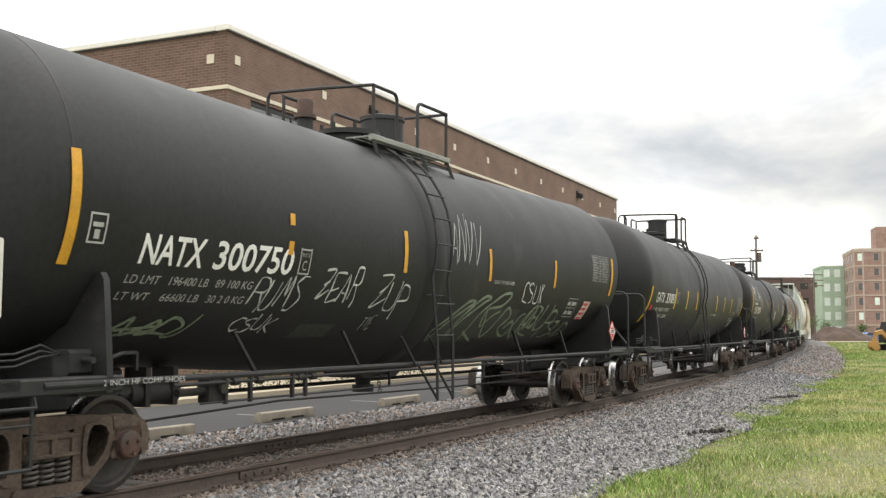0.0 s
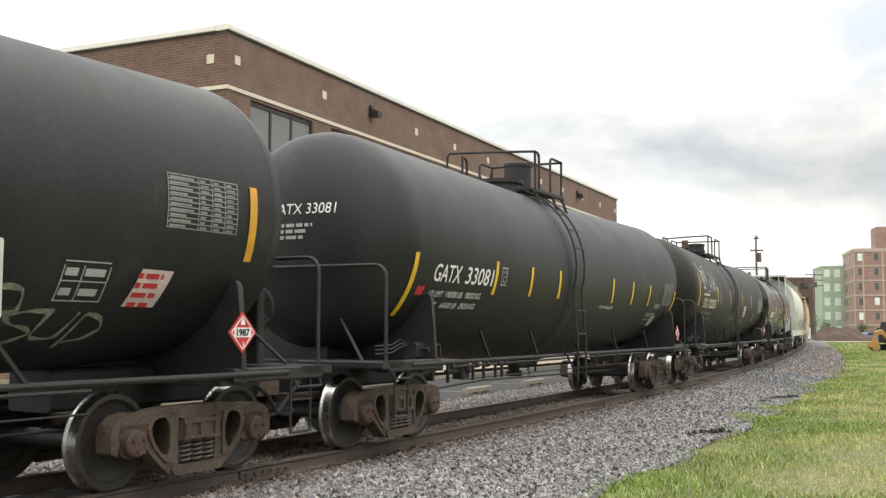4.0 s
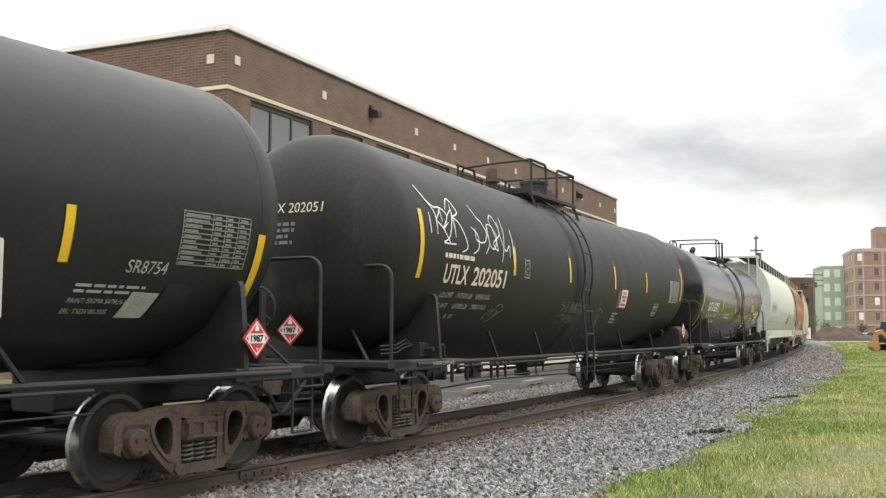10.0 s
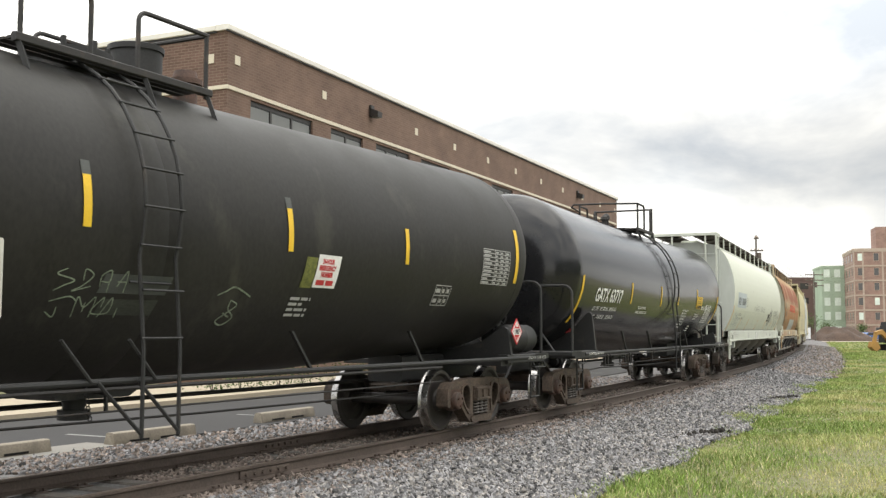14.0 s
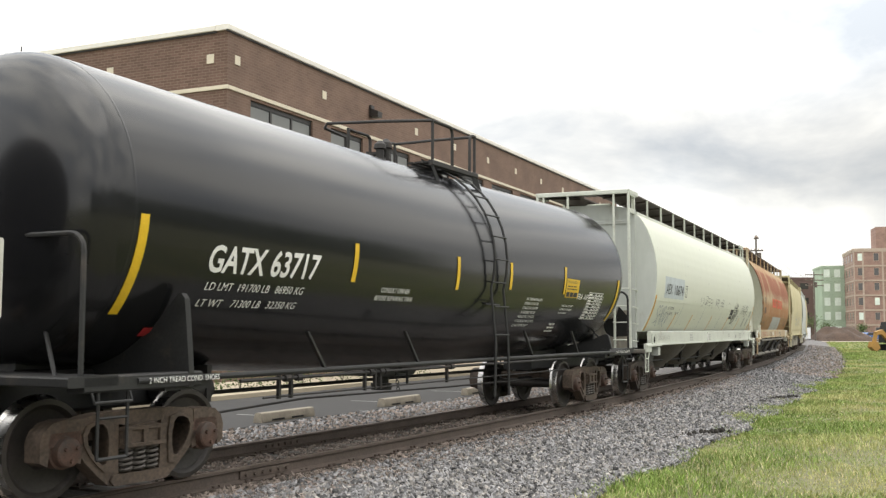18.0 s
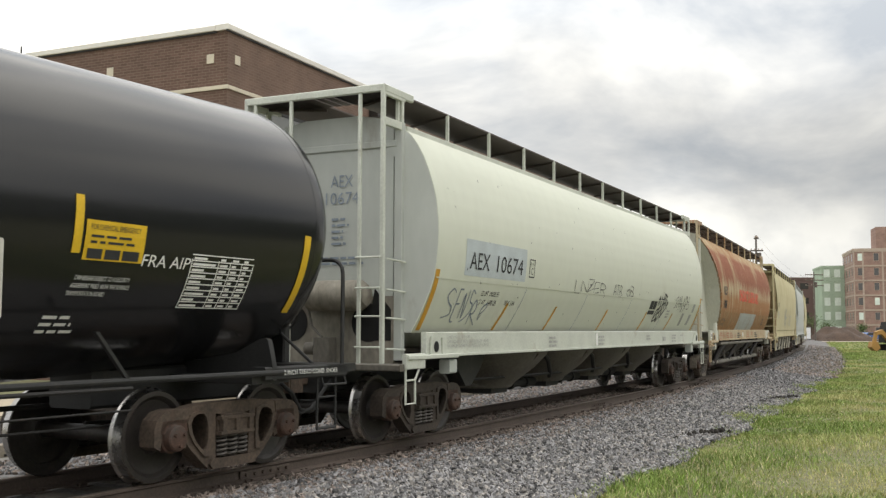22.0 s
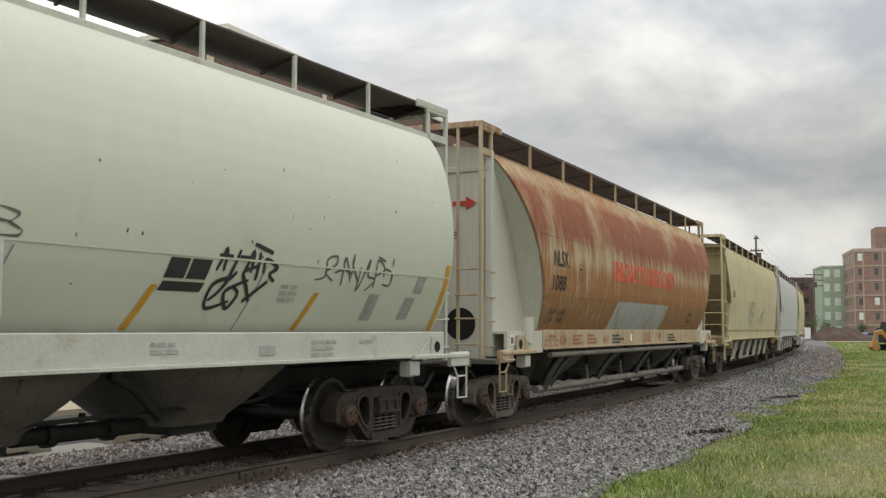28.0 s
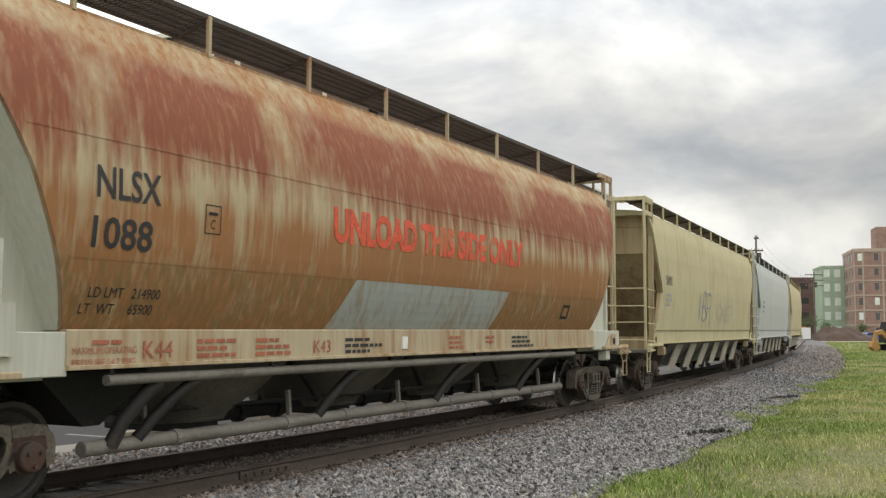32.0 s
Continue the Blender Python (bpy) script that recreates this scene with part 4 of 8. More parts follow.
def add_truck(car, x, gear):
    """A two-axle truck under a car, with its turning wheelsets."""
    tk = part("truck", gear["bolster"], M_TRUCK, car, "rust-brown cast steel truck", m=pose(x, 0, 0))
    for sd in (-1, 1):
        part("side_frame", gear["side_frame"], M_TRUCK, tk, m=pose(0, sd * 0.985, 0))
        for i, dx in enumerate((-0.16, 0.0, 0.16)):
            for dy in (-0.055, 0.06):
                part("spring", gear["spring"], M_SPRING, tk, m=pose(dx, sd * (0.985 + dy), 0))
        for dx in (-HALF, HALF):
            part("bearing", gear["bearing"], M_CAP, tk, "rusty bearing end cap", m=pose(dx, sd * 0.93, 0.457, 0, 0, 0 if sd > 0 else 180))
    part("brake_beam", gear["brake_beam"], M_PIPE, tk)
    axles = []
    for dx in (-HALF, HALF):
        ws = part("wheelset", gear["wheelset"], M_WHEEL, tk, "steel wheelset with bright treads", m=pose(dx, 0, 0.457))
        # the bright tread turns with its wheelset as one body of revolution
        for rz in (0, 180):
            part("tread", gear["tread"], M_TREAD, tk, "polished wheel tread", m=pose(dx, 0, 0.457, 0, 0, rz))
        axles.append((ws, dx))
    return tk, axles


CARS = []   # (car, lead place, trail place, truck places on the car, truck and axles twice)


def register(car, lead, trail, dx=0.0, cast="brown"):
    """dx: metres by which the trucks sit forward of the middle."""
    h = (trail - lead) / 2
    a, b = add_truck(car, -h + dx, GEARS[cast]), add_truck(car, h + dx, GEARS[cast])
    CARS.append((car, lead, trail, -h + dx, h + dx, a, b))


def coupler(car, x, sd):
    """Coupler head and shank at an end; sd is -1 at the leading end."""
    g = Geo()
    g.box(x - 0.45, x + 0.45, -0.07, 0.07, 0.78, 0.94, 0.02)
    xe = x + sd * 0.42
    g.prism([(xe - 0.13, -0.16), (xe + 0.13, -0.17), (xe + 0.15, 0.02), (xe + 0.02, 0.17), (xe - 0.13, 0.15)], 0.70, 1.0, "z")
    part("coupler", g, M_TRUCK, car, "rusty cast steel coupler")
    g = Geo()
    g.tube([(x - sd * 0.1, -0.35, 0.85), (x + sd * 0.1, -0.36, 0.72), (x + sd * 0.32, -0.32, 0.50), (x + sd * 0.55, -0.3, 0.46), (x + sd * 0.68, -0.3, 0.5)], 0.026, 8)
    part("air_hose", g, M_TYRE, car, "black rubber air hose")


def step(car, x, y, z_top, z_bot, w, material, ax="x"):
    """A stirrup step hanging from a sill."""
    p = [(x - w / 2, y, z_top), (x - w / 2, y, z_bot), (x + w / 2, y, z_bot), (x + w / 2, y, z_top)]
    g = Geo().tube(p[:2], 0.016, 6).tube(p[1:3], 0.018, 6).tube(p[2:], 0.016, 6)
    zm = (z_top + z_bot) / 2 + 0.05
    g.tube([(x - w / 2, y, zm), (x + w / 2, y, zm)], 0.013, 6)
    part("stirrup_step", g, material, car)


def grab(car, pts, material, r=0.014, name="grab_iron", label=""):
    part(name, Geo().tube(pts, r, 7), material, car, label, 50)


def placard(car, surf_y, x, z, size=0.27, end=False):
    """A diamond hazard placard with its number panel. end: on the leading end, surf_y along the car and x metres towards the camera's side."""
    m = pose(surf_y, -x, z, 0, 0, -90) if end else pose(x, surf_y, z)
    k = size * 0.76
    ob = part("placard", Geo().prism([(-k, 0), (0, -k), (k, 0), (0, k)], -0.012, 0.0), M_RED, car, "red diamond placard with a white number panel", m=m)
    s = size * 0.62
    for i, (a, b) in enumerate((((-1, 0), (0, 1)), ((0, 1), (1, 0)), ((1, 0), (0, -1)), ((0, -1), (-1, 0)))):
        part("border_line", Geo().bar((a[0] * s, -0.014, a[1] * s), (b[0] * s, -0.014, b[1] * s), 0.008), M_WHITE, ob)
    part("number_panel", Geo().box(-size * 0.46, size * 0.46, -0.016, -0.012, -size * 0.18, size * 0.18), M_WHITE, ob)

    def flat(u, z0, v, off):
        return (u, -0.013 - off, z0 + v)
    letters(ob, flat, "1987", -size * 0.36, -size * 0.12, size * 0.72, size * 0.25, M_BLACKTXT, "number in black", bold=0.004)
    letters(ob, flat, "3", -size * 0.06, -size * 0.55, size * 0.13, size * 0.2, M_WHITE, "class figure in white")
    part("flame_mark", Geo().prism([(-size * 0.12, size * 0.28), (size * 0.12, size * 0.28), (size * 0.08, size * 0.42), (0, size * 0.56), (-size * 0.08, size * 0.42)], -0.017, -0.012), M_WHITE, ob)
    part("holder", Geo().box(-0.1, 0.1, 0.002, 0.03, -0.1, 0.1, 0.004), M_FRAME, ob)


# ---- tank cars ----
def tank_car(label, lead, trail, R=1.46, zc=2.77, half=7.55, tank=None, dished=0.62, ladder_x=-0.4, walk_x=(-1.2, -0.5, 0.1, 1.1), sill_z=1.06, seam=None,
             jacket=False, deck_low=False, manway_x=0.5, manway_r=0.36, relief_x=None, caps=(), shift=0.0, struts=(-4.9, -2.9, 1.7, 4.1), sag=0.42, top_sag=0.10, foot=0.55, plank=None, manway_h=0.63, far_dx=-0.38, rail_h=0.72, hangers=(), truck_dx=-0.22, head_k=1.0, tank_dx=0.0, saddle_z=(2.0, 2.0)):
    """A tank car: shell, ladder over its side, dome platform with railings, side sills, ends and running gear."""
    car = thing("tank_car", label, "tank car", group="tank cars of the train")
    h = (trail - lead) / 2
    end = h + 1.25
    plain = tank_surf(R, zc)
    # the shell may fall towards the middle, where it drains
    def fall(x, z):
        k = max(0.0, 1 - abs(x) / half) ** 0.8
        low = min(1.0, max(0.0, 0.5 - (z - zm) / (2 * R)))
        return k * (top_sag + (sag - top_sag) * low)

    zm = zc

    def sf(x, z0, v, off):
        up = z0
        for _ in range(4):
            up = z0 + fall(x + shift, up)
        p = plain(x + shift, up, v, off)
        return (p[0], p[1], p[2] - fall(p[0], p[2]))

    def bent(g):
        g.v = [(p[0] + tank_dx, p[1], p[2] - fall(p[0], p[2])) for p in g.v]
        return g
    # shell with rounded heads
    front = []
    for i in range(13):
        a = math.pi / 2 * i / 12
        k = head_k
        front.append((-half + dished * (1 - math.cos(a) ** k), max(0.001, R * math.sin(a) ** k)))
    shell = front + [(-half + dished + (2 * half - 2 * dished) * k / 8, R) for k in range(1, 8)] + [(-a, r) for a, r in reversed(front)]
    body = part("tank", bent(Geo().lathe(shell, "x", 72, (0, 0, zc))), tank, car, "", 40)
    # welded seams and jacket bands
    for x in (-half + dished, half - dished):
        wd = 0.012
        part("weld_seam", bent(Geo().lathe([(x - wd, R), (x - wd * 0.5, R + 0.002), (x + wd * 0.5, R + 0.002), (x + wd, R)], "x", 72, (0, 0, zc))), tank, body, "", 60)
    if seam is not None:
        g = Geo().lathe([(seam - 0.30, R), (seam - 0.296, R + 0.002), (seam + 0.296, R + 0.002), (seam + 0.30, R)], "x", 72, (0, 0, zc))
        bent(g)
        part("center_band", g, tank, body, "raised band round the middle of the tank", 30)
    # side sill pipes, with struts up to the shell
    yl = 1.49
    for sd in (-1, 1):
        g = Geo().tube([(-h - 0.7, sd * yl, sill_z), (h + 0.7, sd * yl, sill_z)], 0.031, 10)
        part("side_sill", g, M_FRAME, car, "black pipe sill along the side")
        for x in struts:
            g = Geo().prism([(x - 0.02, sill_z), (x + 0.025, sill_z), (x - 0.35, sill_z + 0.43), (x - 0.39, sill_z + 0.43)], sd * (yl - 0.02), sd * (yl + 0.02))
            part("strut", g, M_FRAME, car)
    rail = part("rigging_rail", Geo().tube([(-h + 1.2, -1.12, 0.965), (h - 1.6, -1.12, 0.965)], 0.022, 6).tube([(-h + 1.6, -1.12, 0.765), (h - 1.6, -1.12, 0.765)], 0.011, 6), M_PIPE, car, "brake rods with hangers under the sill")
    for x in hangers:
        part("hanger", Geo().bar((x, -1.12, 0.74), (x, -1.12, 1.06), 0.04), M_PIPE, rail)
        part("collar", Geo().cyl((x + 0.1, -1.12, 0.965), (x + 0.2, -1.12, 0.965), 0.042, None, 8), M_PIPE, rail)
    # centre beam, stub sills, saddles
    g = Geo().box(-half + 0.5, half - 0.5, -0.18, 0.18, 1.12, zc - R + 0.12, 0.02)
    for sd in (-1, 1):
        g.box(sd * (end - 1.1) - 1.5, sd * (end - 1.1) + 1.5, -0.3, 0.3, 0.72, 1.12, 0.03)
    part("center_sill", g, M_FRAME, car)
    for sd in (-1, 1):
        x = sd * h
        k = (saddle_z[(sd + 1) // 2] - 1.12) / 0.88
        arm = [(1.5, 1.12), (1.46, 1.12 + 0.5 * k), (1.43, 1.12 + 0.82 * k), (1.39, 1.12 + 0.88 * k), (1.33, 1.12 + 0.86 * k), (1.0, 1.12 + 0.43 * k), (0.5, 1.12 + 0.18 * k)]
        g = Geo().prism([(-1.5, 0.98), (1.5, 0.98)] + arm + [(-a, b) for a, b in reversed(arm)], x - 0.035, x + 0.035, "x")
        g.box(x - 0.3, x + 0.3, -1.45, 1.45, 0.95, 1.03, 0.01)
        part("saddle", g, M_FRAME, car, "black tank saddle over the truck", 30)
        # end platform and railings
        x0, x1 = sorted((sd * (h - 0.15), sd * (end + 0.05)))
        g = Geo().box(x0, x1, -1.50, -1.30, 0.98, 1.12, 0.015).box(x0, x1, 1.30, 1.50, 0.98, 1.12, 0.015)
        g.box(sd * (end - 0.05) - 0.28, sd * (end - 0.05) + 0.28, -1.5, 1.5, 1.03, 1.12, 0.015)
        part("end_platform", g, M_FRAME, car, "black end platform")
        xe = sd * (end + 0.04)
        top = 2.32
        pts = [(xe, -1.44, 1.06), (xe, -1.44, top - 0.16)] + [(xe, -1.28 - 0.16 * math.cos(a), top - 0.16 + 0.16 * math.sin(a)) for a in (0.4, 0.8, 1.2, 1.57)]
        pts += [(xe, 1.28 + 0.16 * math.cos(a), top - 0.16 + 0.16 * math.sin(a)) for a in (1.57, 1.2, 0.8, 0.4)] + [(xe, 1.44, top - 0.16), (xe, 1.44, 1.06)]
        grab(car, pts, M_FRAME, 0.024, "end_railing", "bent pipe railing across the end")
        for y in (-1.1, 1.1):
            grab(car, [(xe - sd * 0.05, y, 1.08), (xe - sd * 0.6, y * 0.12, 2.12)], M_FRAME, 0.02, "brace")
        step(car, sd * (end - 0.3), -1.47, 1.0, 0.42, 0.34, M_FRAME)
        step(car, sd * (end - 0.3), 1.47, 1.0, 0.42, 0.34, M_FRAME)
        grab(car, [(sd * (end - 0.45), -1.51, 0.98), (sd * (end - 0.45), -1.54, 0.90), (sd * (end - 0.02), -1.54, 0.90), (sd * (end - 0.02), -1.51, 0.98)], M_FRAME)
        coupler(car, sd * (end + 0.40), sd)
    # hand brake at the trailing end, air gear at the leading end
    g = Geo().lathe([(0, 0.25), (0.02, 0.27), (0.04, 0.25), (0.02, 0.235)], "x", 24, (end + 0.02, -0.55, 1.75), True)
    for k in range(5):
        a = 2 * math.pi * k / 5
        g.cyl((end + 0.04, -0.55, 1.75), (end + 0.04, -0.55 + 0.25 * math.cos(a), 1.75 + 0.25 * math.sin(a)), 0.012, None, 6)
    part("brake_wheel", g, M_FRAME, car, "black spoked hand brake wheel")
    g = Geo().box(end - 0.12, end, -0.72, -0.38, 1.12, 1.95, 0.02)
    part("brake_stand", g, M_FRAME, car)
    g = Geo()
    g.box(-end + 0.95, -end + 1.2, -1.34, -1.14, 1.12, 1.34, 0.03).cyl((-end + 1.22, -1.25, 1.22), (-end + 1.45, -1.25, 1.22), 0.08, None, 12)
    g.cyl((-end + 1.1, -1.34, 1.25), (-end + 1.1, -1.46, 1.25), 0.03).cyl((-end + 1.4, -1.28, 1.24), (-end + 1.62, -1.28, 1.3), 0.02).bar((-end + 1.6, -1.28, 1.3), (-end + 1.78, -1.28, 1.3), 0.03).bar((-end + 1.78, -1.28, 1.3), (-end + 1.78, -1.28, 1.14), 0.03)
    if not jacket:
        part("brake_valve", g, M_FRAME, car, "black brake control valve on the end platform", 35)
    g = Geo()
    for k in range(3):
        z = 1.2 + 0.05 * k
        g.tube([(-end + 0.1, -1.2, z), (-end + 0.5, -1.22, z + 0.01), (-end + 0.75, -1.22, z + 0.08), (-end + 0.95, -1.22, 1.3)], 0.012, 6)
    if not jacket:
        part("air_pipe", g, M_FRAME, car)
    # brake cylinder, reservoir and rods beneath
    g = Geo().cyl((-5.5, -0.4, 0.86), (-4.8, -0.4, 0.86), 0.13, None, 14).cyl((-5.62, -0.4, 0.86), (-5.5, -0.4, 0.86), 0.08, None, 14)
    g.box(-5.35, -5.28, -0.55, -0.25, 0.72, 1.12).box(-4.95, -4.88, -0.55, -0.25, 0.72, 1.12)
    part("brake_cylinder", g, M_PIPE, car)
    g = Geo().box(-5.0, -4.75, -1.1, -0.9, 0.76, 1.02, 0.03).cyl((-5.4, -1.0, 0.88), (-5.0, -1.0, 0.88), 0.04).cyl((-4.87, -1.1, 0.9), (-4.87, -1.16, 0.9), 0.05)
    if not jacket:
        part("valve_box", g, M_PIPE, car)
    g = Geo().tube([(-h + 0.9, -0.5, 0.56), (-3.2, -0.62, 0.66), (1.0, -0.55, 0.60), (h - 1.0, -0.4, 0.56)], 0.014, 6)
    g.tube([(-h + 1, 0.5, 0.72), (h - 1, 0.5, 0.72)], 0.03, 6)
    part("brake_rod", g, M_PIPE, car)
    # bottom outlet
    g = Geo().prism([(-0.75, 0.82), (-1.1, 1.0), (0.5, 1.0), (0.15, 0.82)], -0.3, 0.3)
    g.lathe([(1.0, 0.2), (0.82, 0.19), (0.80, 0.12), (0.70, 0.11), (0.70, 0.16), (0.60, 0.16), (0.60, 0.0)], "z", 14, (-0.3, 0, 0))
    g.bar((-0.3, -0.1, 0.9), (-0.3, -0.45, 0.88), 0.04).bar((-0.3, -0.45, 0.9), (-0.3, -0.45, 0.7), 0.03)
    outlet = part("outlet_valve", g, M_FRAME, car, "bottom outlet valve under the tank")
    link = mesh_of("chain_link", Geo().lathe([(-0.008, 0.026), (0.0, 0.034), (0.008, 0.026), (0.0, 0.018)], "y", 8, (0, 0, 0), True), M_FRAME)
    for k in range(8):
        part("chain_link", link, M_FRAME, outlet, m=pose(-0.5 + 0.012 * k, -0.36, 0.98 - 0.05 * k, 0, 0, 90 * (k % 2)))
    # ladder over the side
    lx, lw = ladder_x, 0.23
    zc -= top_sag * 0.95
    path = [(a, (R + 0.09)) for a in range(82, -26, -9)]
    lad = None
    for dx in (-lw, lw):
        pts = [(lx + dx, -r * math.cos(radians(a)), zc + r * math.sin(radians(a))) for a, r in path]
        pts += [(lx + dx, -(R + 0.1), sill_z + 0.25), (lx + dx * (1 if not deck_low else 1.15), -(R + 0.1), foot)]
        g = Geo().tube(pts, 0.02, 6)
        if lad is None:
            lad = part("ladder", g, M_FRAME, car, "black steel ladder bent over the tank", 50)
        else:
            part("ladder_rail", g, M_FRAME, lad, "", 50)
    rung = mesh_of("rung", Geo().cyl((-lw - 0.03, 0, 0), (lw + 0.03, 0, 0), 0.013, None, 6), M_FRAME, 50)
    for a in range(78, -27, -13):
        part("rung", rung, M_FRAME, lad, m=pose(lx, -(R + 0.1) * math.cos(radians(a)), zc + (R + 0.1) * math.sin(radians(a))))
    for z in (1.86, 1.43):
        part("rung", rung, M_FRAME, lad, m=pose(lx, -(R + 0.1), z))
    if not deck_low:
        for dx in (-lw, lw):
            part("ladder_brace", Geo().tube([(lx + dx - 0.48, -(R + 0.06), sill_z), (lx + dx, -(R + 0.1), foot + 0.03)], 0.018, 6), M_FRAME, lad, "", 50)
        for dx in (-lw - 0.55, -lw + 0.2):
            part("ladder_brace", Geo().tube([(lx + dx, -(R + 0.06), sill_z), (lx + dx - 0.3, -R - 0.02, sill_z + 0.36)], 0.018, 6), M_FRAME, lad, "", 50)
    # dome platform, railings and fittings
    xf, g0, g1, xr = walk_x
    top = zc + R
    plank = plank or M_PIPE
    plat = part("platform", Geo().box(xf - 0.05, xr + 0.05, -0.80, -0.73, top - 0.05, top + 0.03, 0.01), plank, car, "plank walkway beside the manway", 30)
    for x in (xf, g1 + 0.1, xr):
        part("bracket", Geo().bar((x, -0.77, top - 0.05), (x + 0.05, -0.86, top - 0.34), 0.045), M_FRAME, plat)
    part("far_beam", Geo().box(xf - 0.05, xr + 0.05, 0.73, 0.80, top - 0.10, top + 0.03, 0.01), M_FRAME, plat)
    slat = mesh_of("slat", Geo().box(0, xr - xf, -0.055, 0.055, 0, 0.025), plank)
    for y in (-0.66, -0.52, -0.38, 0.38, 0.52, 0.66):
        part("slat", slat, plank, plat, m=pose(xf, y, top + 0.0))
    rz = top + rail_h
    for sd in (-1, 1):
        y = sd * 0.76
        bend = [(0.07 * (1 - math.cos(a)), 0.07 * math.sin(a)) for a in (0.0, 0.6, 1.1, 1.57)]
        g = Geo().tube([(xf, y, rz), (max(xf + 0.02, g0 - 0.12), y, rz)] + [(g0 - 0.10 + 0.10 * math.sin(a), y, rz - 0.10 + 0.10 * math.cos(a)) for a in (0.4, 0.8, 1.2, 1.57)] + [(g0, y, top - 0.04)], 0.026, 7)
        part("platform_railing", g, M_PIPE, car, "rusty pipe railing beside the ladder opening", 50)
        g = Geo().tube([(g1, y, top - 0.04)] + [(g1 + 0.10 - 0.10 * math.sin(a), y, rz - 0.10 + 0.10 * math.cos(a)) for a in (1.57, 1.2, 0.8, 0.4)] + [(g1 + 0.12, y, rz), (xr, y, rz)], 0.026, 7)
        part("platform_railing", g, M_PIPE, car, "rusty pipe railing beside the ladder opening", 50)
        for x in (xf + 0.02, xr - 0.02):
            part("railing_post", Geo().cyl((x, y, top - 0.08), (x, y, rz), 0.025, None, 7), M_PIPE, car, "", 50)
    xo = xf + far_dx
    part("end_rail", Geo().tube([(xf, -0.76, rz), (xf + far_dx * 0.5, 0.0, rz - 0.01), (xo, 0.70, rz - 0.04), (xo + 0.03, 0.76, rz - 0.10)], 0.025, 7), M_PIPE, car, "rusty pipe rail across the tank", 50)
    part("end_rail", Geo().tube([(xo + 0.03, 0.76, rz - 0.10), (xo + 0.05, 0.78, top - 0.3)] if not jacket else [(xo + 0.03, 0.76, rz - 0.10), (xo + 0.55, 0.72, rz - 0.16), (xo + 0.62, 0.70, top - 0.3)], 0.025, 7), M_PIPE, car, "", 50)
    part("end_rail", Geo().tube([(xr, -0.76, rz), (xr - 0.03, 0.0, rz), (xr, 0.76, rz)], 0.025, 7), M_PIPE, car, "rusty pipe rail across the tank", 50)
    mx = manway_x
    part("manway", Geo().lathe([(top - 0.1, manway_r), (top + manway_h - 0.09, manway_r), (top + manway_h - 0.09, manway_r + 0.02), (top + manway_h - 0.03, manway_r + 0.02), (top + manway_h - 0.01, manway_r - 0.04), (top + manway_h, 0.0)] if not jacket else
                               [(top - 0.1, 0.3), (top + 0.06, 0.3), (top + 0.06, 0.36), (top + 0.12, 0.36), (top + 0.14, 0.2), (top + 0.15, 0.0)], "z", 24, (mx, 0, 0)), M_FRAME, car, "round black manway with bolted lid", 35)
    vh = 0.46
    vx = relief_x
    if vx is not None:
        rv = part("relief_valve", Geo().lathe([(top - 0.1, 0.115), (top + vh - 0.22, 0.11), (top + vh - 0.22, 0.0)], "z", 16, (vx, 0, 0)), M_FRAME, car, "black relief valve with a rusty cap", 35)
        part("valve_cap", Geo().lathe([(top + vh - 0.24, 0.0), (top + vh - 0.24, 0.155), (top + vh - 0.19, 0.155), (top + vh - 0.19, 0.105), (top + vh - 0.03, 0.115), (top + vh + 0.02, 0.10), (top + vh + 0.02, 0.0)], "z", 18, (vx, 0, 0)), M_CAP, rv, "rust-red flanged cap", 35)
    for cx, ch in caps:
        part("fitting_cap", Geo().lathe([(top - 0.08, 0.14), (top + ch - 0.16, 0.14), (top + ch - 0.16, 0.2), (top + ch - 0.1, 0.2), (top + ch - 0.1, 0.15), (top + ch, 0.13), (top + ch, 0)], "z", 16, (cx, 0, 0)), M_CAP, car, "rust-brown fitting cap", 35)
    hx = mx - 0.95
    if jacket:
        for vx2, vh2 in ((-0.30, 0.36), (-0.12, 0.42)):
            part("air_valve", Geo().lathe([(top - 0.08, 0.05), (top + 0.05, 0.05), (top + 0.05, 0.085), (top + 0.1, 0.085), (top + 0.1, 0.06), (top + vh2 * 0.62, 0.065), (top + vh2 * 0.66, 0.10), (top + vh2 * 0.85, 0.09), (top + vh2, 0.03), (top + vh2, 0.0)], "z", 14, (vx2, 0.05, 0)).bar((vx2, 0.05, top + 0.16), (vx2 - 0.16, 0.2, top + 0.16), 0.04), M_PIPE, car, "dark upright valve on the tank top", 35)
        register(car, lead, trail, truck_dx)
        return car, sf
    housing = part("valve_housing", Geo().lathe([(top - 0.08, 0.42), (top + 0.14, 0.40), (top + 0.14, 0.46), (top + 0.21, 0.46), (top + 0.23, 0.3), (top + 0.23, 0)], "z", 20, (hx, 0, 0)), M_FRAME, car, "low bolted valve housing", 35)
    for k in range(8):
        a = math.pi * k / 4
        part("bolt", Geo().cyl((hx + 0.40 * math.cos(a), 0.40 * math.sin(a), top + 0.2), (hx + 0.40 * math.cos(a), 0.40 * math.sin(a), top + 0.30), 0.03, None, 6), M_FRAME, housing)
    register(car, lead, trail, truck_dx)
    return car, sf


def shoe_mark(car, x, y, z, body, w):
    def flat(u, z0, v, off):
        return (u, y - off, z0 + v)
    letters(car, flat, body, x, z, w, 0.05, M_WHITE if "TREAD" in body else M_GREYTXT, "pale stencil on the sill", off=0.006)


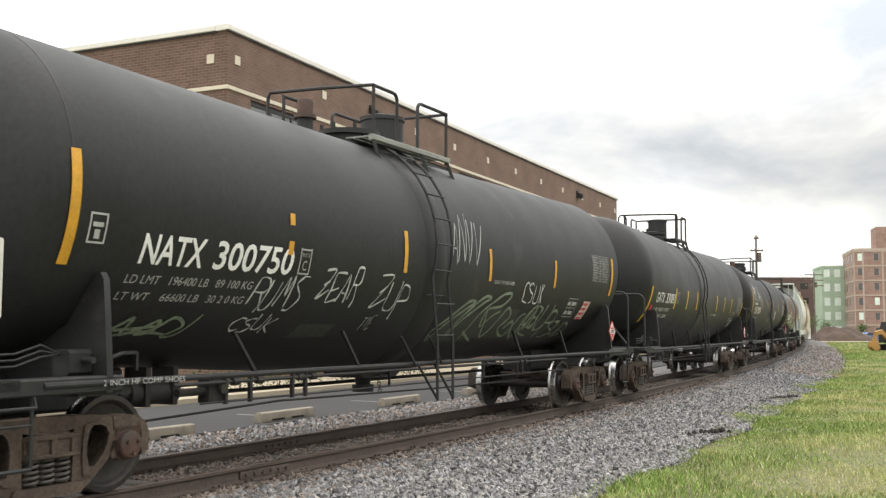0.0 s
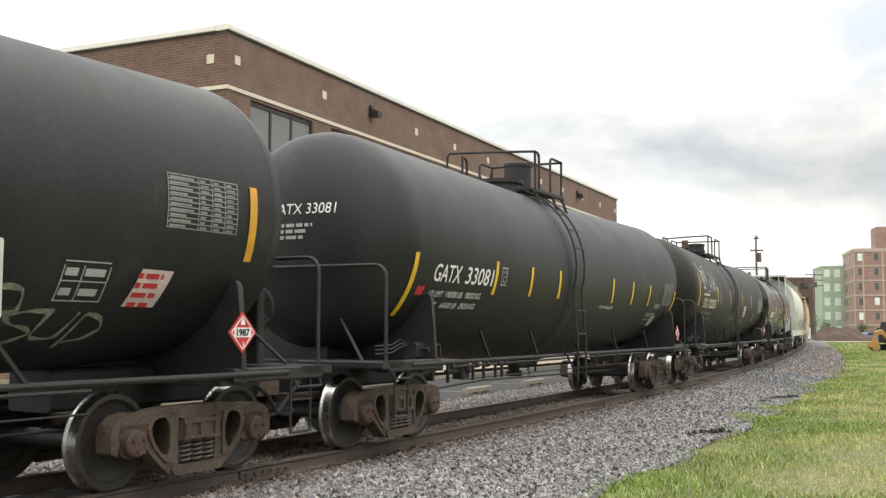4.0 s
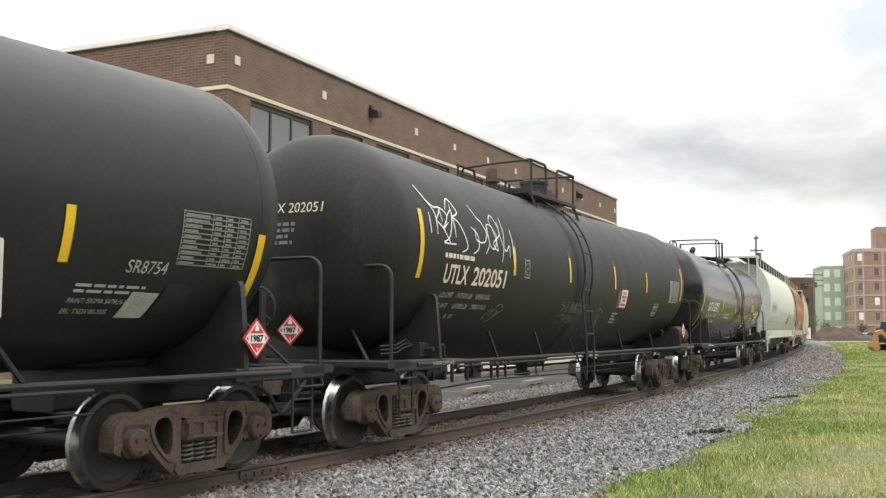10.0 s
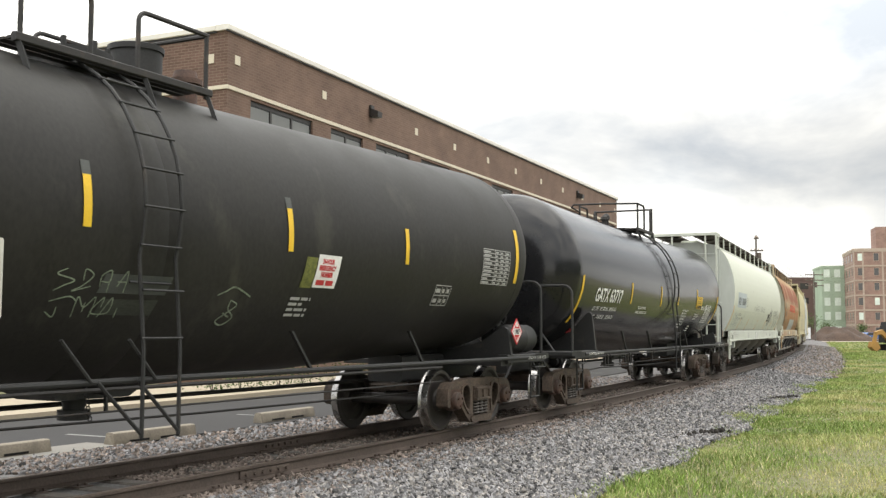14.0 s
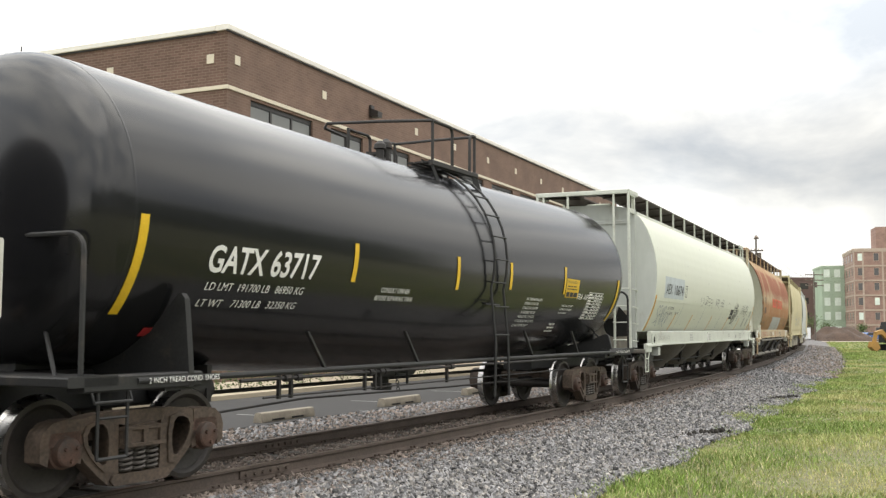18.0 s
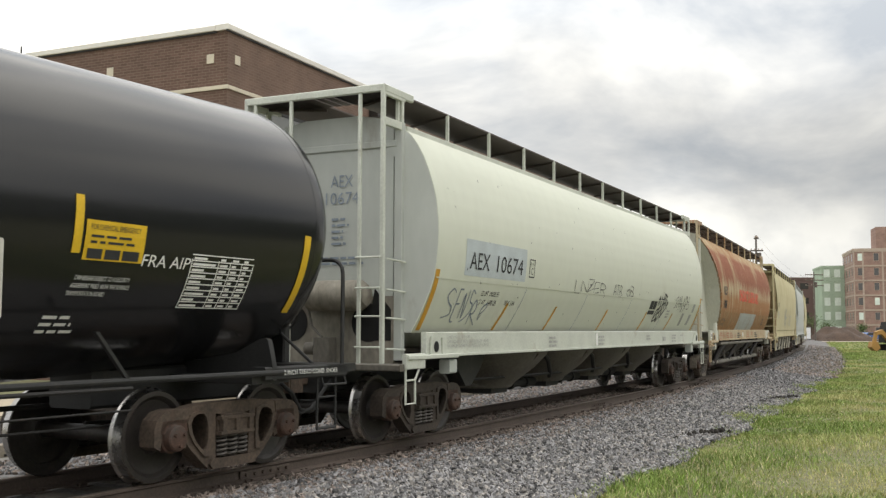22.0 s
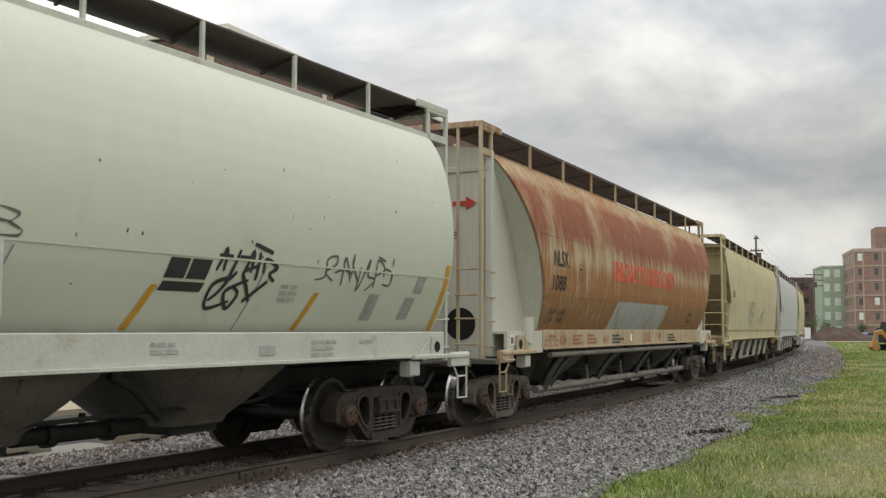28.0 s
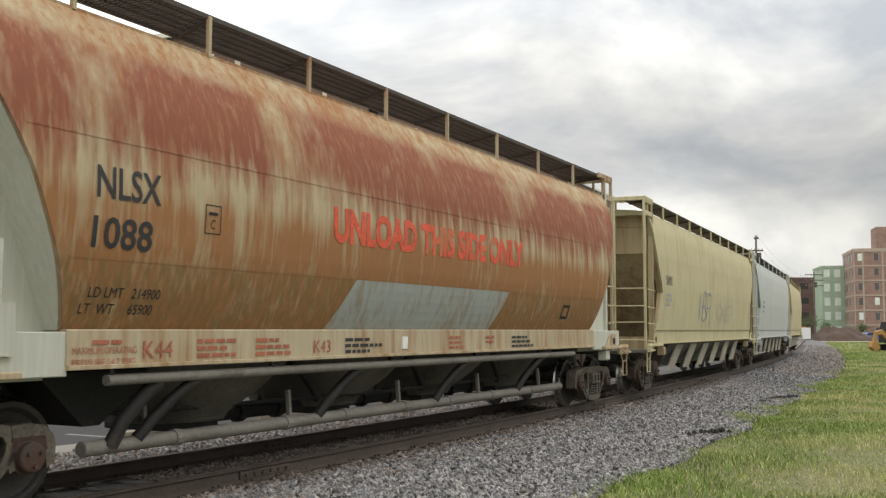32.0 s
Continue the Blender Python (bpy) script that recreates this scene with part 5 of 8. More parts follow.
def build_tank_cars():
    # first car
    car, sf = tank_car("black tank car with white marks, amber stripes and graffiti", 1.0, 14.57, R=1.485, tank=M_TANK, seam=-0.77, ladder_x=-0.73, walk_x=(-1.33, -0.66, -0.05, 0.9), half=7.95, dished=0.73, manway_x=0.2, manway_r=0.33, relief_x=-1.85, plank=M_PLANK, hangers=(-4.8, -4.39, -3.63, -3.37, 1.47, 2.82, 3.03), shift=-0.2, struts=(-4.78, -2.8, 2.17, 4.23))
    letters(car, sf, "NATX", -6.17, 2.11, 0.85, 0.27, M_WHITE, "white reporting mark", 0.1, bold=0.006)
    letters(car, sf, "300750", -5.18, 2.11, 1.29, 0.27, M_WHITE, "white car number", 0.1, bold=0.006)
    letters(car, sf, "LD LMT   196400 LB   89 100 KG", -6.25, 1.93, 1.78, 0.085, M_GREYTXT, "load limit in white stencil", 0.12)
    letters(car, sf, "LT WT    66600 LB   30 2 0 KG", -6.27, 1.78, 1.75, 0.085, M_GREYTXT, "light weight in white stencil", 0.12)
    for x, a, b in ((-7.0, 2.05, 3.02), (-1.45, 2.25, 2.75), (1.18, 2.25, 2.70), (3.93, 2.25, 2.70), (7.1, 2.2, 2.95)):
        stripe(car, sf, x, a, b, M_AMBER, "faded amber reflective stripe", 0.11 if abs(x) > 6.5 else 0.09)
    stripe(car, sf, -3.97, 2.64, 2.76, M_AMBER, "torn remnant of an amber stripe", 0.09)
    stripe(car, sf, -3.97, 2.32, 2.46, M_AMBER, "torn remnant of an amber stripe", 0.09)
    plate_mark(car, sf, -3.78, 2.12)
    g = outline(Geo(), sf, -6.82, -6.62, 2.24, 2.50)
    patch(g, sf, -6.78, -6.66, 2.38, 0.04, 0.007, 1)
    patch(g, sf, -6.75, -6.69, 2.28, 0.08, 0.007, 1)
    part("emblem", g, M_GREYTXT, car, "small ruled emblem box", None)
    table(car, sf, 5.9, 6.85, 2.45, 2.95, 4, 10, M_DIMTXT, "white qualification table", 3)
    table(car, sf, 4.85, 5.35, 1.75, 2.08, 2, 2, M_GREYTXT, "ruled box of white stencil", 5)
    letters(car, sf, "SIGMA DTM 5479-8000", 1.36, 2.22, 0.78, 0.055, M_GREYTXT, "small white stencil")
    ob = part("notice", patch(Geo(), sf, 5.65, 6.05, 1.72, 0.38, 0.007, 3, 0.08), mat("faded_pink_notice", (0.62, 0.52, 0.48), 0.6, var=0.2, scale=6), car, "faded white notice with red print", None)
    bars(ob, lambda x, z0, v, off: sf(x, z0, v, off + 0.004), 5.70, 2.06, 0.32, 4, 0.085, M_RED, "line of faded red print", 15, 0.6, 0.75)
    for body, x, z, w, h, sd, m, t in (("RUMS", -4.45, 1.74, 0.85, 0.34, 2, M_GRAFF, 0.024), ("CSUK", -4.5, 1.5, 0.72, 0.2, 9, M_GRAFF, 0.022), ("ZEAR", -3.3, 1.85, 0.85, 0.34, 12, M_GRAFF, 0.028),
                                       ("ZUP", -2.08, 1.76, 0.86, 0.36, 23, M_GRAFF, 0.022), ("ANVV", -0.16, 2.52, 0.95, 0.58, 31, M_GRAFF, 0.02), 
                                       ("ABUP", 3.0, 1.5, 1.5, 0.45, 51, M_GRAFF2, 0.055), ("SUD", 4.4, 1.42, 1.2, 0.34, 52, M_GRAFF2, 0.05), ("TIE", -2.1, 1.52, 0.26, 0.18, 7, M_GRAFF, 0.01)):
        tag(car, sf, body, x, z, w, h, sd, m, "pale spray-paint graffiti tag", t)
    scrawl(car, sf, "00-13-36-47-37-14-02-00 21-34-57-68-58-35-22-21 40-55-78-89-99-87-66-63-75-86 42-51-60 66-71-83", -0.15, 1.34, 2.3, 0.82, M_GRAFF2, "worn outline of large spray-paint letters", 0.045)
    scrawl(car, sf, "01-15-28-36-23-41-56-67 33-45-52-60 61-74-89-78-65-72-91 84-95-99", 1.75, 1.36, 1.9, 0.66, M_GRAFF2, "worn outline of large spray-paint letters", 0.045)
    scrawl(car, sf, "01-12-25-33-22-34-48-45-42-54-67-63-52-64-78-85-71-82-99 13-44-65 31-53-72", -6.6, 1.42, 1.6, 0.34, M_GRAFF2, "smudged grey spray-paint tag", 0.045)
    scrawl(car, sf, "28-19-07-03-01-20 48-39-27-35-44-41-30 58-51-60-71-78 89-80 99-85-90", 2.62, 1.96, 0.85, 0.32, M_GRAFF, "white spray-paint tag in thin capitals", 0.026)
    for x0, x1, z, h, sl in ((-0.1, 1.1, 1.34, 0.5, 0.3), (1.05, 2.4, 1.38, 0.55, 0.3), (2.4, 4.4, 1.38, 0.42, 0.2), (-3.4, -2.7, 1.42, 0.2, 0.1)):
        part("buffed_paint", patch(Geo(), sf, x0, x1, z, h, 0.004, 5, sl, 6), M_BUFF, car, "dull grey-green buffed spray paint", None)
    placard(car, -1.53, 6.7, 1.48)
    shoe_mark(car, -6.9, -1.54, 1.035, "2 INCH HF COMP SHOES", 1.0)
    # second car
    car, sf = tank_car("clean black tank car with white marks and yellow stripes", 18.52, 31.93, R=1.48, tank=M_TANK_B, seam=-0.88, ladder_x=-0.84, walk_x=(-1.1, -0.87, -0.26, 0.40), half=7.86, dished=0.82, head_k=0.85, tank_dx=-0.1, manway_x=-0.07, manway_r=0.275, manway_h=0.7, far_dx=-0.68, hangers=(-5.58, -4.7, -4.3, -3.83, -3.56, 1.4, 2.75, 2.96))
    letters(car, sf, "GATX", -6.62, 2.18, 0.83, 0.24, M_WHITE, "white reporting mark", 0.1, bold=0.003)
    letters(car, sf, "33081", -5.62, 2.18, 0.97, 0.24, M_WHITE, "white car number", 0.1, bold=0.003)
    letters(car, sf, "LD LMT  198500 LB   90050 KG", -6.6, 1.97, 1.65, 0.09, M_WHITE, "load limit in white stencil", 0.12)
    letters(car, sf, "LT WT    64500 LB   29250 KG", -6.62, 1.82, 1.62, 0.09, M_WHITE, "light weight in white stencil", 0.12)
    for x, a, b in ((-7.2, 1.7, 2.62), (-4.55, 2.05, 2.55), (-3.07, 2.07, 2.53), (-1.7, 2.07, 2.53), (1.56, 2.07, 2.53), (3.05, 2.07, 2.53), (4.5, 2.07, 2.53), (6.95, 1.62, 2.6)):
        stripe(car, sf, x, a, b, M_YELLOW, w=0.11 if abs(x) > 6.5 else 0.10)
    plate_mark(car, sf, -4.35, 2.2)
    table(car, sf, 5.8, 6.75, 2.12, 2.62, 4, 10, M_DIMTXT, "white qualification table", 8)
    letters(car, sf, "VENT TANK WHEN UNLOADING", 0.8, 1.94, 0.95, 0.06, M_WHITE, "small white stencil", 0.1)
    bars(car, sf, 4.72, 1.93, 0.85, 2, 0.05, M_GREYTXT, "lines of small white stencil", 6, min_w=0.8)
    letters(car, sf, "PAINT: SIGMA 5479US-8000", 4.7, 1.74, 0.78, 0.05, M_GREYTXT, "small white stencil", 0.1)
    letters(car, sf, "ERL: TXDX 08-2005", 4.68, 1.65, 0.52, 0.05, M_GREYTXT, "small white stencil", 0.1)
    part("notice", patch(Geo(), sf, 5.32, 5.66, 1.62, 0.28, 0.007, 3, 0.08), M_GREYTXT, car, "white printed notice", None)
    part("notice", patch(Geo(), sf, 5.72, 6.1, 1.66, 0.34, 0.007, 3, 0.08), M_FRAME, car, "dark repainted patch", None)
    part("red_tag", patch(Geo(), sf, -6.98, -6.78, 1.98, 0.13, 0.007, 2), M_RED, car, "small red reflective tag", None)
    placard(car, -1.53, 6.8, 1.42)
    hd = head_surf(1.48, 2.77, 7.96, 0.82, 0.85)
    letters(car, hd, "GATX 33081", -0.36, 3.02, 1.0, 0.14, M_WHITE, "white reporting mark on the tank head", 0.1)
    bars(car, hd, -0.3, 2.93, 0.66, 3, 0.08, M_GREYTXT, "lines of white stencil on the tank head", 6)
    letters(car, sf, "SR8754", 5.22, 2.02, 0.5, 0.12, M_GREYTXT, "white stencil", 0.12)
    # third car
    car, sf = tank_car("dusty black tank car with cream marks and white graffiti", 35.97, 49.98, tank=M_TANK_C, zc=2.74, sag=0.40, top_sag=0.13, seam=-0.74, ladder_x=-0.70, walk_x=(-1.72, -0.91, -0.30, 0.72), half=8.45, dished=0.92, head_k=0.8, tank_dx=-0.1, manway_x=0.42, manway_r=0.285, manway_h=0.54, relief_x=-1.8, caps=((1.2, 0.42),), far_dx=0.18, rail_h=0.62, hangers=(-5.87, -5.34, -4.42, -4.16, -3.84), truck_dx=-0.28, struts=(-5.03, -3.13, 1.69, 4.2), saddle_z=(2.0, 1.55))
    letters(car, sf, "UTLX", -6.74, 2.17, 0.78, 0.26, M_CREAM, "cream stencilled reporting mark", 0.06, bold=0.007)
    letters(car, sf, "202051", -5.81, 2.17, 1.25, 0.26, M_CREAM, "cream stencilled car number", 0.06, bold=0.007)
    letters(car, sf, "LD LMT   197300 LB    89500 KG", -6.68, 1.97, 1.68, 0.08, M_GREYTXT, "load limit in pale stencil", 0.1)
    letters(car, sf, "LT WT     65700 LB    29800 KG", -6.68, 1.82, 1.66, 0.08, M_GREYTXT, "light weight in pale stencil", 0.1)
    letters(car, sf, "NEW    8  95", -6.66, 1.68, 0.7, 0.07, M_GREYTXT, "build date in pale stencil", 0.1)
    bars(car, sf, -6.79, 2.6, 0.97, 1, 0.085, M_CREAM, "owner's name line in cream stencil", 4, 0.75, 1.0)
    for x, a, b in ((-7.5, 2.2, 3.12), (-4.25, 2.38, 2.82), (-1.52, 2.38, 2.8), (1.33, 2.36, 2.8), (3.84, 2.36, 2.8), (7.3, 2.25, 3.1)):
        stripe(car, sf, x, a, b, M_YELLOW, w=0.11 if abs(x) > 6.5 else 0.09)
    plate_mark(car, sf, -3.8, 2.36, 0.22, 0.3)
    table(car, sf, 6.08, 7.02, 2.2, 2.72, 4, 9, M_GREYTXT, "white qualification table", 9)
    table(car, sf, 4.75, 5.2, 1.85, 2.12, 3, 2, M_GREYTXT, "ruled box of white stencil", 5)
    ob = part("notice", patch(Geo(), sf, 1.83, 2.28, 1.99, 0.36, 0.007, 3, 0.05), M_WHITE, car, "white emergency notice with red print", None)

    def above(x, z0, v, off):
        return sf(x, z0, v, off + 0.004)
    for i, (words, w) in enumerate((("24-HOUR", 0.24), ("EMERGENCY", 0.34), ("NUMBER", 0.24))):
        letters(ob, above, words, 2.07 - w / 2, 2.265 - 0.075 * i, w, 0.05, M_RED, "red print on the notice", 0.1, bold=0.004)
    bars(ob, above, 1.88, 2.10, 0.34, 1, 0.08, M_RED, "line of red print", 5, 0.7, 1.0)
    part("notice", patch(Geo(), sf, 1.60, 1.81, 1.98, 0.33, 0.007, 3, 0.05), mat("olive_sticker", (0.13, 0.14, 0.03), 0.55, var=0.5, scale=16, fine=60), car, "olive and yellow printed sticker", None)
    bars(car, sf, 1.5, 1.9, 0.42, 4, 0.06, M_GREYTXT, "lines of small white stencil", 6)
    patch_m = mat("grey_green_patch", (0.055, 0.06, 0.056), 0.5, var=0.2, scale=3)
    part("repaint_patch", patch(Geo(), sf, -1.27, -0.45, 1.83, 0.17, 0.006, 3, 0.05), patch_m, car, "grey-green overpainted patch", None)
    part("repaint_patch", patch(Geo(), sf, -1.22, -0.55, 1.64, 0.15, 0.006, 3, 0.04), M_BUFF, car, "dark grey overpainted patch", None)
    scrawl(car, sf, "19-08-27-16-05 37-39-48-36-25-46 56-58-69-67-57 65-67 76-89-85 77-87 03-24-33 12-10-01 30-34-42-54-50 41-43 62-64-51-71-74-60 82-80", -1.74, 1.62, 0.86, 0.42, M_GRAFF2, "thin grey spray-paint scribble in two lines", 0.013)
    scrawl(car, sf, "07-28-49-78-97 46-44-62-40-21-43-65-46 33-52", 0.28, 1.56, 0.52, 0.40, M_GRAFF2, "thin grey spray-paint loop", 0.018)
    for x, a in ((-4.25, 2.84), (-1.52, 2.82), (1.33, 2.82)):
        part("primer_smudge", patch(Geo(), sf, x - 0.05, x + 0.05, a, 0.13, 0.005, 2), patch_m, car, "grey primer smudge above a stripe", None)
    scrawl(car, sf, "02-15-37-46-58-79-97-75-53-31-13-02 24-36-45-33 52-66-75", -4.95, 1.6, 0.62, 0.36, M_GRAFF2, "faint grey spray-paint scribble", 0.018)
    scrawl(car, sf, "09-17-25-22 17-26-36-24 15-13-12 24-33-41 34-36-45-33-44 45-56-42-31-51 57-54-52 46-58-66-55-54 55-64-71-60 84-93-91-80", -7.42, 2.62, 1.75, 0.86, M_WHITE, "white spray-paint tag in long thin letters", 0.024)
    scrawl(car, sf, "09-17-26-33-21 05-03-23-36 36-33-42-54-46-36 47-52-43-65-58-47 67-64-72-83-81 78-75-60 96-93-90", -5.72, 2.56, 1.42, 0.80, M_WHITE, "white spray-paint tag in long thin letters", 0.022)
    placard(car, -1.53, 7.1, 1.48)
    placard(car, -8.40, 0.0, 1.5, end=True)
    shoe_mark(car, -7.35, -1.54, 1.035, "2 INCH HF COMP SHOES", 0.68)
    shoe_mark(car, 7.55, -1.54, 1.035, "2 INCH HF COMP SHOES", 0.72)
    hd = head_surf(1.46, 2.74, 8.55, 0.92, 0.8)
    letters(car, hd, "UTLX 202051", -0.45, 3.02, 1.0, 0.13, M_CREAM, "cream reporting mark on the tank head", 0.1)
    bars(car, hd, -0.4, 2.93, 0.62, 4, 0.08, M_DIMTXT, "lines of pale stencil on the tank head", 6)
    part("air_reservoir", Geo().lathe([(7.25, 0.0), (7.27, 0.17), (7.34, 0.23), (7.72, 0.235), (7.74, 0.245), (7.77, 0.245), (7.79, 0.235), (8.15, 0.23), (8.22, 0.17), (8.24, 0.0)], "x", 24, (0, -1.2, 1.36)), M_FRAME, car, "dark cylindrical air reservoir on the end platform", 35)
    # fourth car
    car, sf = tank_car("glossy black insulated tank car with white marks", 54.08, 66.68, R=1.47, zc=2.68, half=7.68, dished=0.64, head_k=0.8, tank=M_GLOSS, sag=0.36, top_sag=0.10, foot=0.5, ladder_x=0.67, walk_x=(-0.12, 0.57, 1.2, 1.40), rail_h=0.64, far_dx=-0.68, truck_dx=-0.17, hangers=(-4.42, -4.19, -2.6, -2.35, -2.22, -0.31), seam=None, jacket=True, deck_low=True, manway_x=1.05, shift=0.08, struts=(-4.05, -1.86, 2.1, 4.3), saddle_z=(1.85, 1.42))
    letters(car, sf, "GATX", -6.06, 2.08, 0.90, 0.26, M_WHITE, "white reporting mark", 0.1, bold=0.008)
    letters(car, sf, "63717", -5.07, 2.08, 0.89, 0.26, M_WHITE, "white car number", 0.1, bold=0.008)
    letters(car, sf, "LD LMT  191700 LB   86950 KG", -6.0, 1.90, 1.62, 0.085, M_WHITE, "load limit in white stencil", 0.12)
    letters(car, sf, "LT WT    71300 LB   32350 KG", -6.02, 1.74, 1.6, 0.085, M_WHITE, "light weight in white stencil", 0.12)
    for x, a, b in ((-7.0, 1.65, 2.62), (-3.45, 2.08, 2.52), (-0.7, 2.08, 2.52), (1.2, 2.15, 2.55), (3.66, 2.15, 2.62), (6.8, 1.7, 2.6)):
        stripe(car, sf, x, a, b, M_YELLOW, w=0.11 if abs(x) > 6 else 0.09)
    letters(car, sf, "CONSULT OWNER", -2.75, 1.98, 0.72, 0.06, M_WHITE, "white stencil", 0.12)
    letters(car, sf, "BEFORE REPAIRING TANK", -2.85, 1.88, 0.95, 0.06, M_WHITE, "white stencil", 0.12)
    for i, words in enumerate(("VENT TANK WHEN UNLOADING", "EXTERIOR HEATER PIPES", "NO INLET OR OUTLET PIPE", "CAPS REQUIRED. MAXIMUM", "PRESSURE FOR COILS 100 PSI", "4\" FIBERGLASS INSULATION", "DO NOT EXCEED 450 F")):
        letters(car, sf, words, 1.98 - 0.03 * i, 2.0 - 0.072 * i, 0.74 * (0.98, 0.85, 0.93, 0.9, 1.0, 1.12, 0.95)[i], 0.046, M_WHITE, "small white stencil", 0.1)
    ob = part("notice", patch(Geo(), sf, 3.74, 4.42, 2.1, 0.33, 0.007, 3), M_YELLOW, car, "yellow printed emergency notice", None)

    def over(x, z0, v, off):
        return sf(x, z0, v, off + 0.004)
    letters(ob, over, "FOR CHEMICAL EMERGENCY", 3.79, 2.36, 0.56, 0.045, M_BLACKTXT, "small dark print")
    bars(ob, over, 3.8, 2.345, 0.54, 2, 0.05, M_BLACKTXT, "dark print", 3, 0.4, 0.9)
    bars(ob, over, 3.78, 2.225, 0.62, 1, 0.11, M_BLACKTXT, "bold line of dark print", 5, 0.75, 1.0)
    letters(car, sf, "FRA AIP", 4.42, 2.08, 0.62, 0.11, M_WHITE, "white stencil", 0.1)
    table(car, sf, 5.05, 5.95, 1.72, 2.22, 4, 9, M_WHITE, "white qualification table", 12)
    for i, words in enumerate(("OWNERSHIP SUBJECT TO A SECURITY", "AGREEMENT FILED WITH THE SURFACE", "TRANSPORTATION BOARD")):
        letters(car, sf, words, 3.72 - 0.02 * i, 1.93 - 0.065 * i, (0.62, 0.66, 0.42)[i], 0.04, M_WHITE, "small white stencil", 0.1)
    bars(car, sf, 3.55, 1.66, 0.5, 3, 0.06, M_WHITE, "lines of small white stencil", 18)
    hd = head_surf(1.47, 2.68, 7.68, 0.64, 0.8)
    letters(car, hd, "GATX 63717", -0.58, 3.0, 1.0, 0.14, M_WHITE, "white reporting mark on the tank head", 0.1)
    letters(car, hd, "CAPY  23601 US GAL", -0.58, 2.82, 0.9, 0.06, M_WHITE, "capacity in white stencil", 0.1)
    letters(car, hd, "CAPY  89339 L", -0.58, 2.72, 0.6, 0.06, M_WHITE, "capacity in white stencil", 0.1)
    part("red_tag", patch(Geo(), sf, -6.5, -6.3, 1.45, 0.12, 0.007, 2), M_RED, car, "small red reflective tag", None)
    shoe_mark(car, -6.9, -1.54, 1.035, "2 INCH TREAD COND. SHOES", 0.95)
    shoe_mark(car, 6.4, -1.54, 1.035, "2 INCH TREAD COND. SHOES", 0.95)


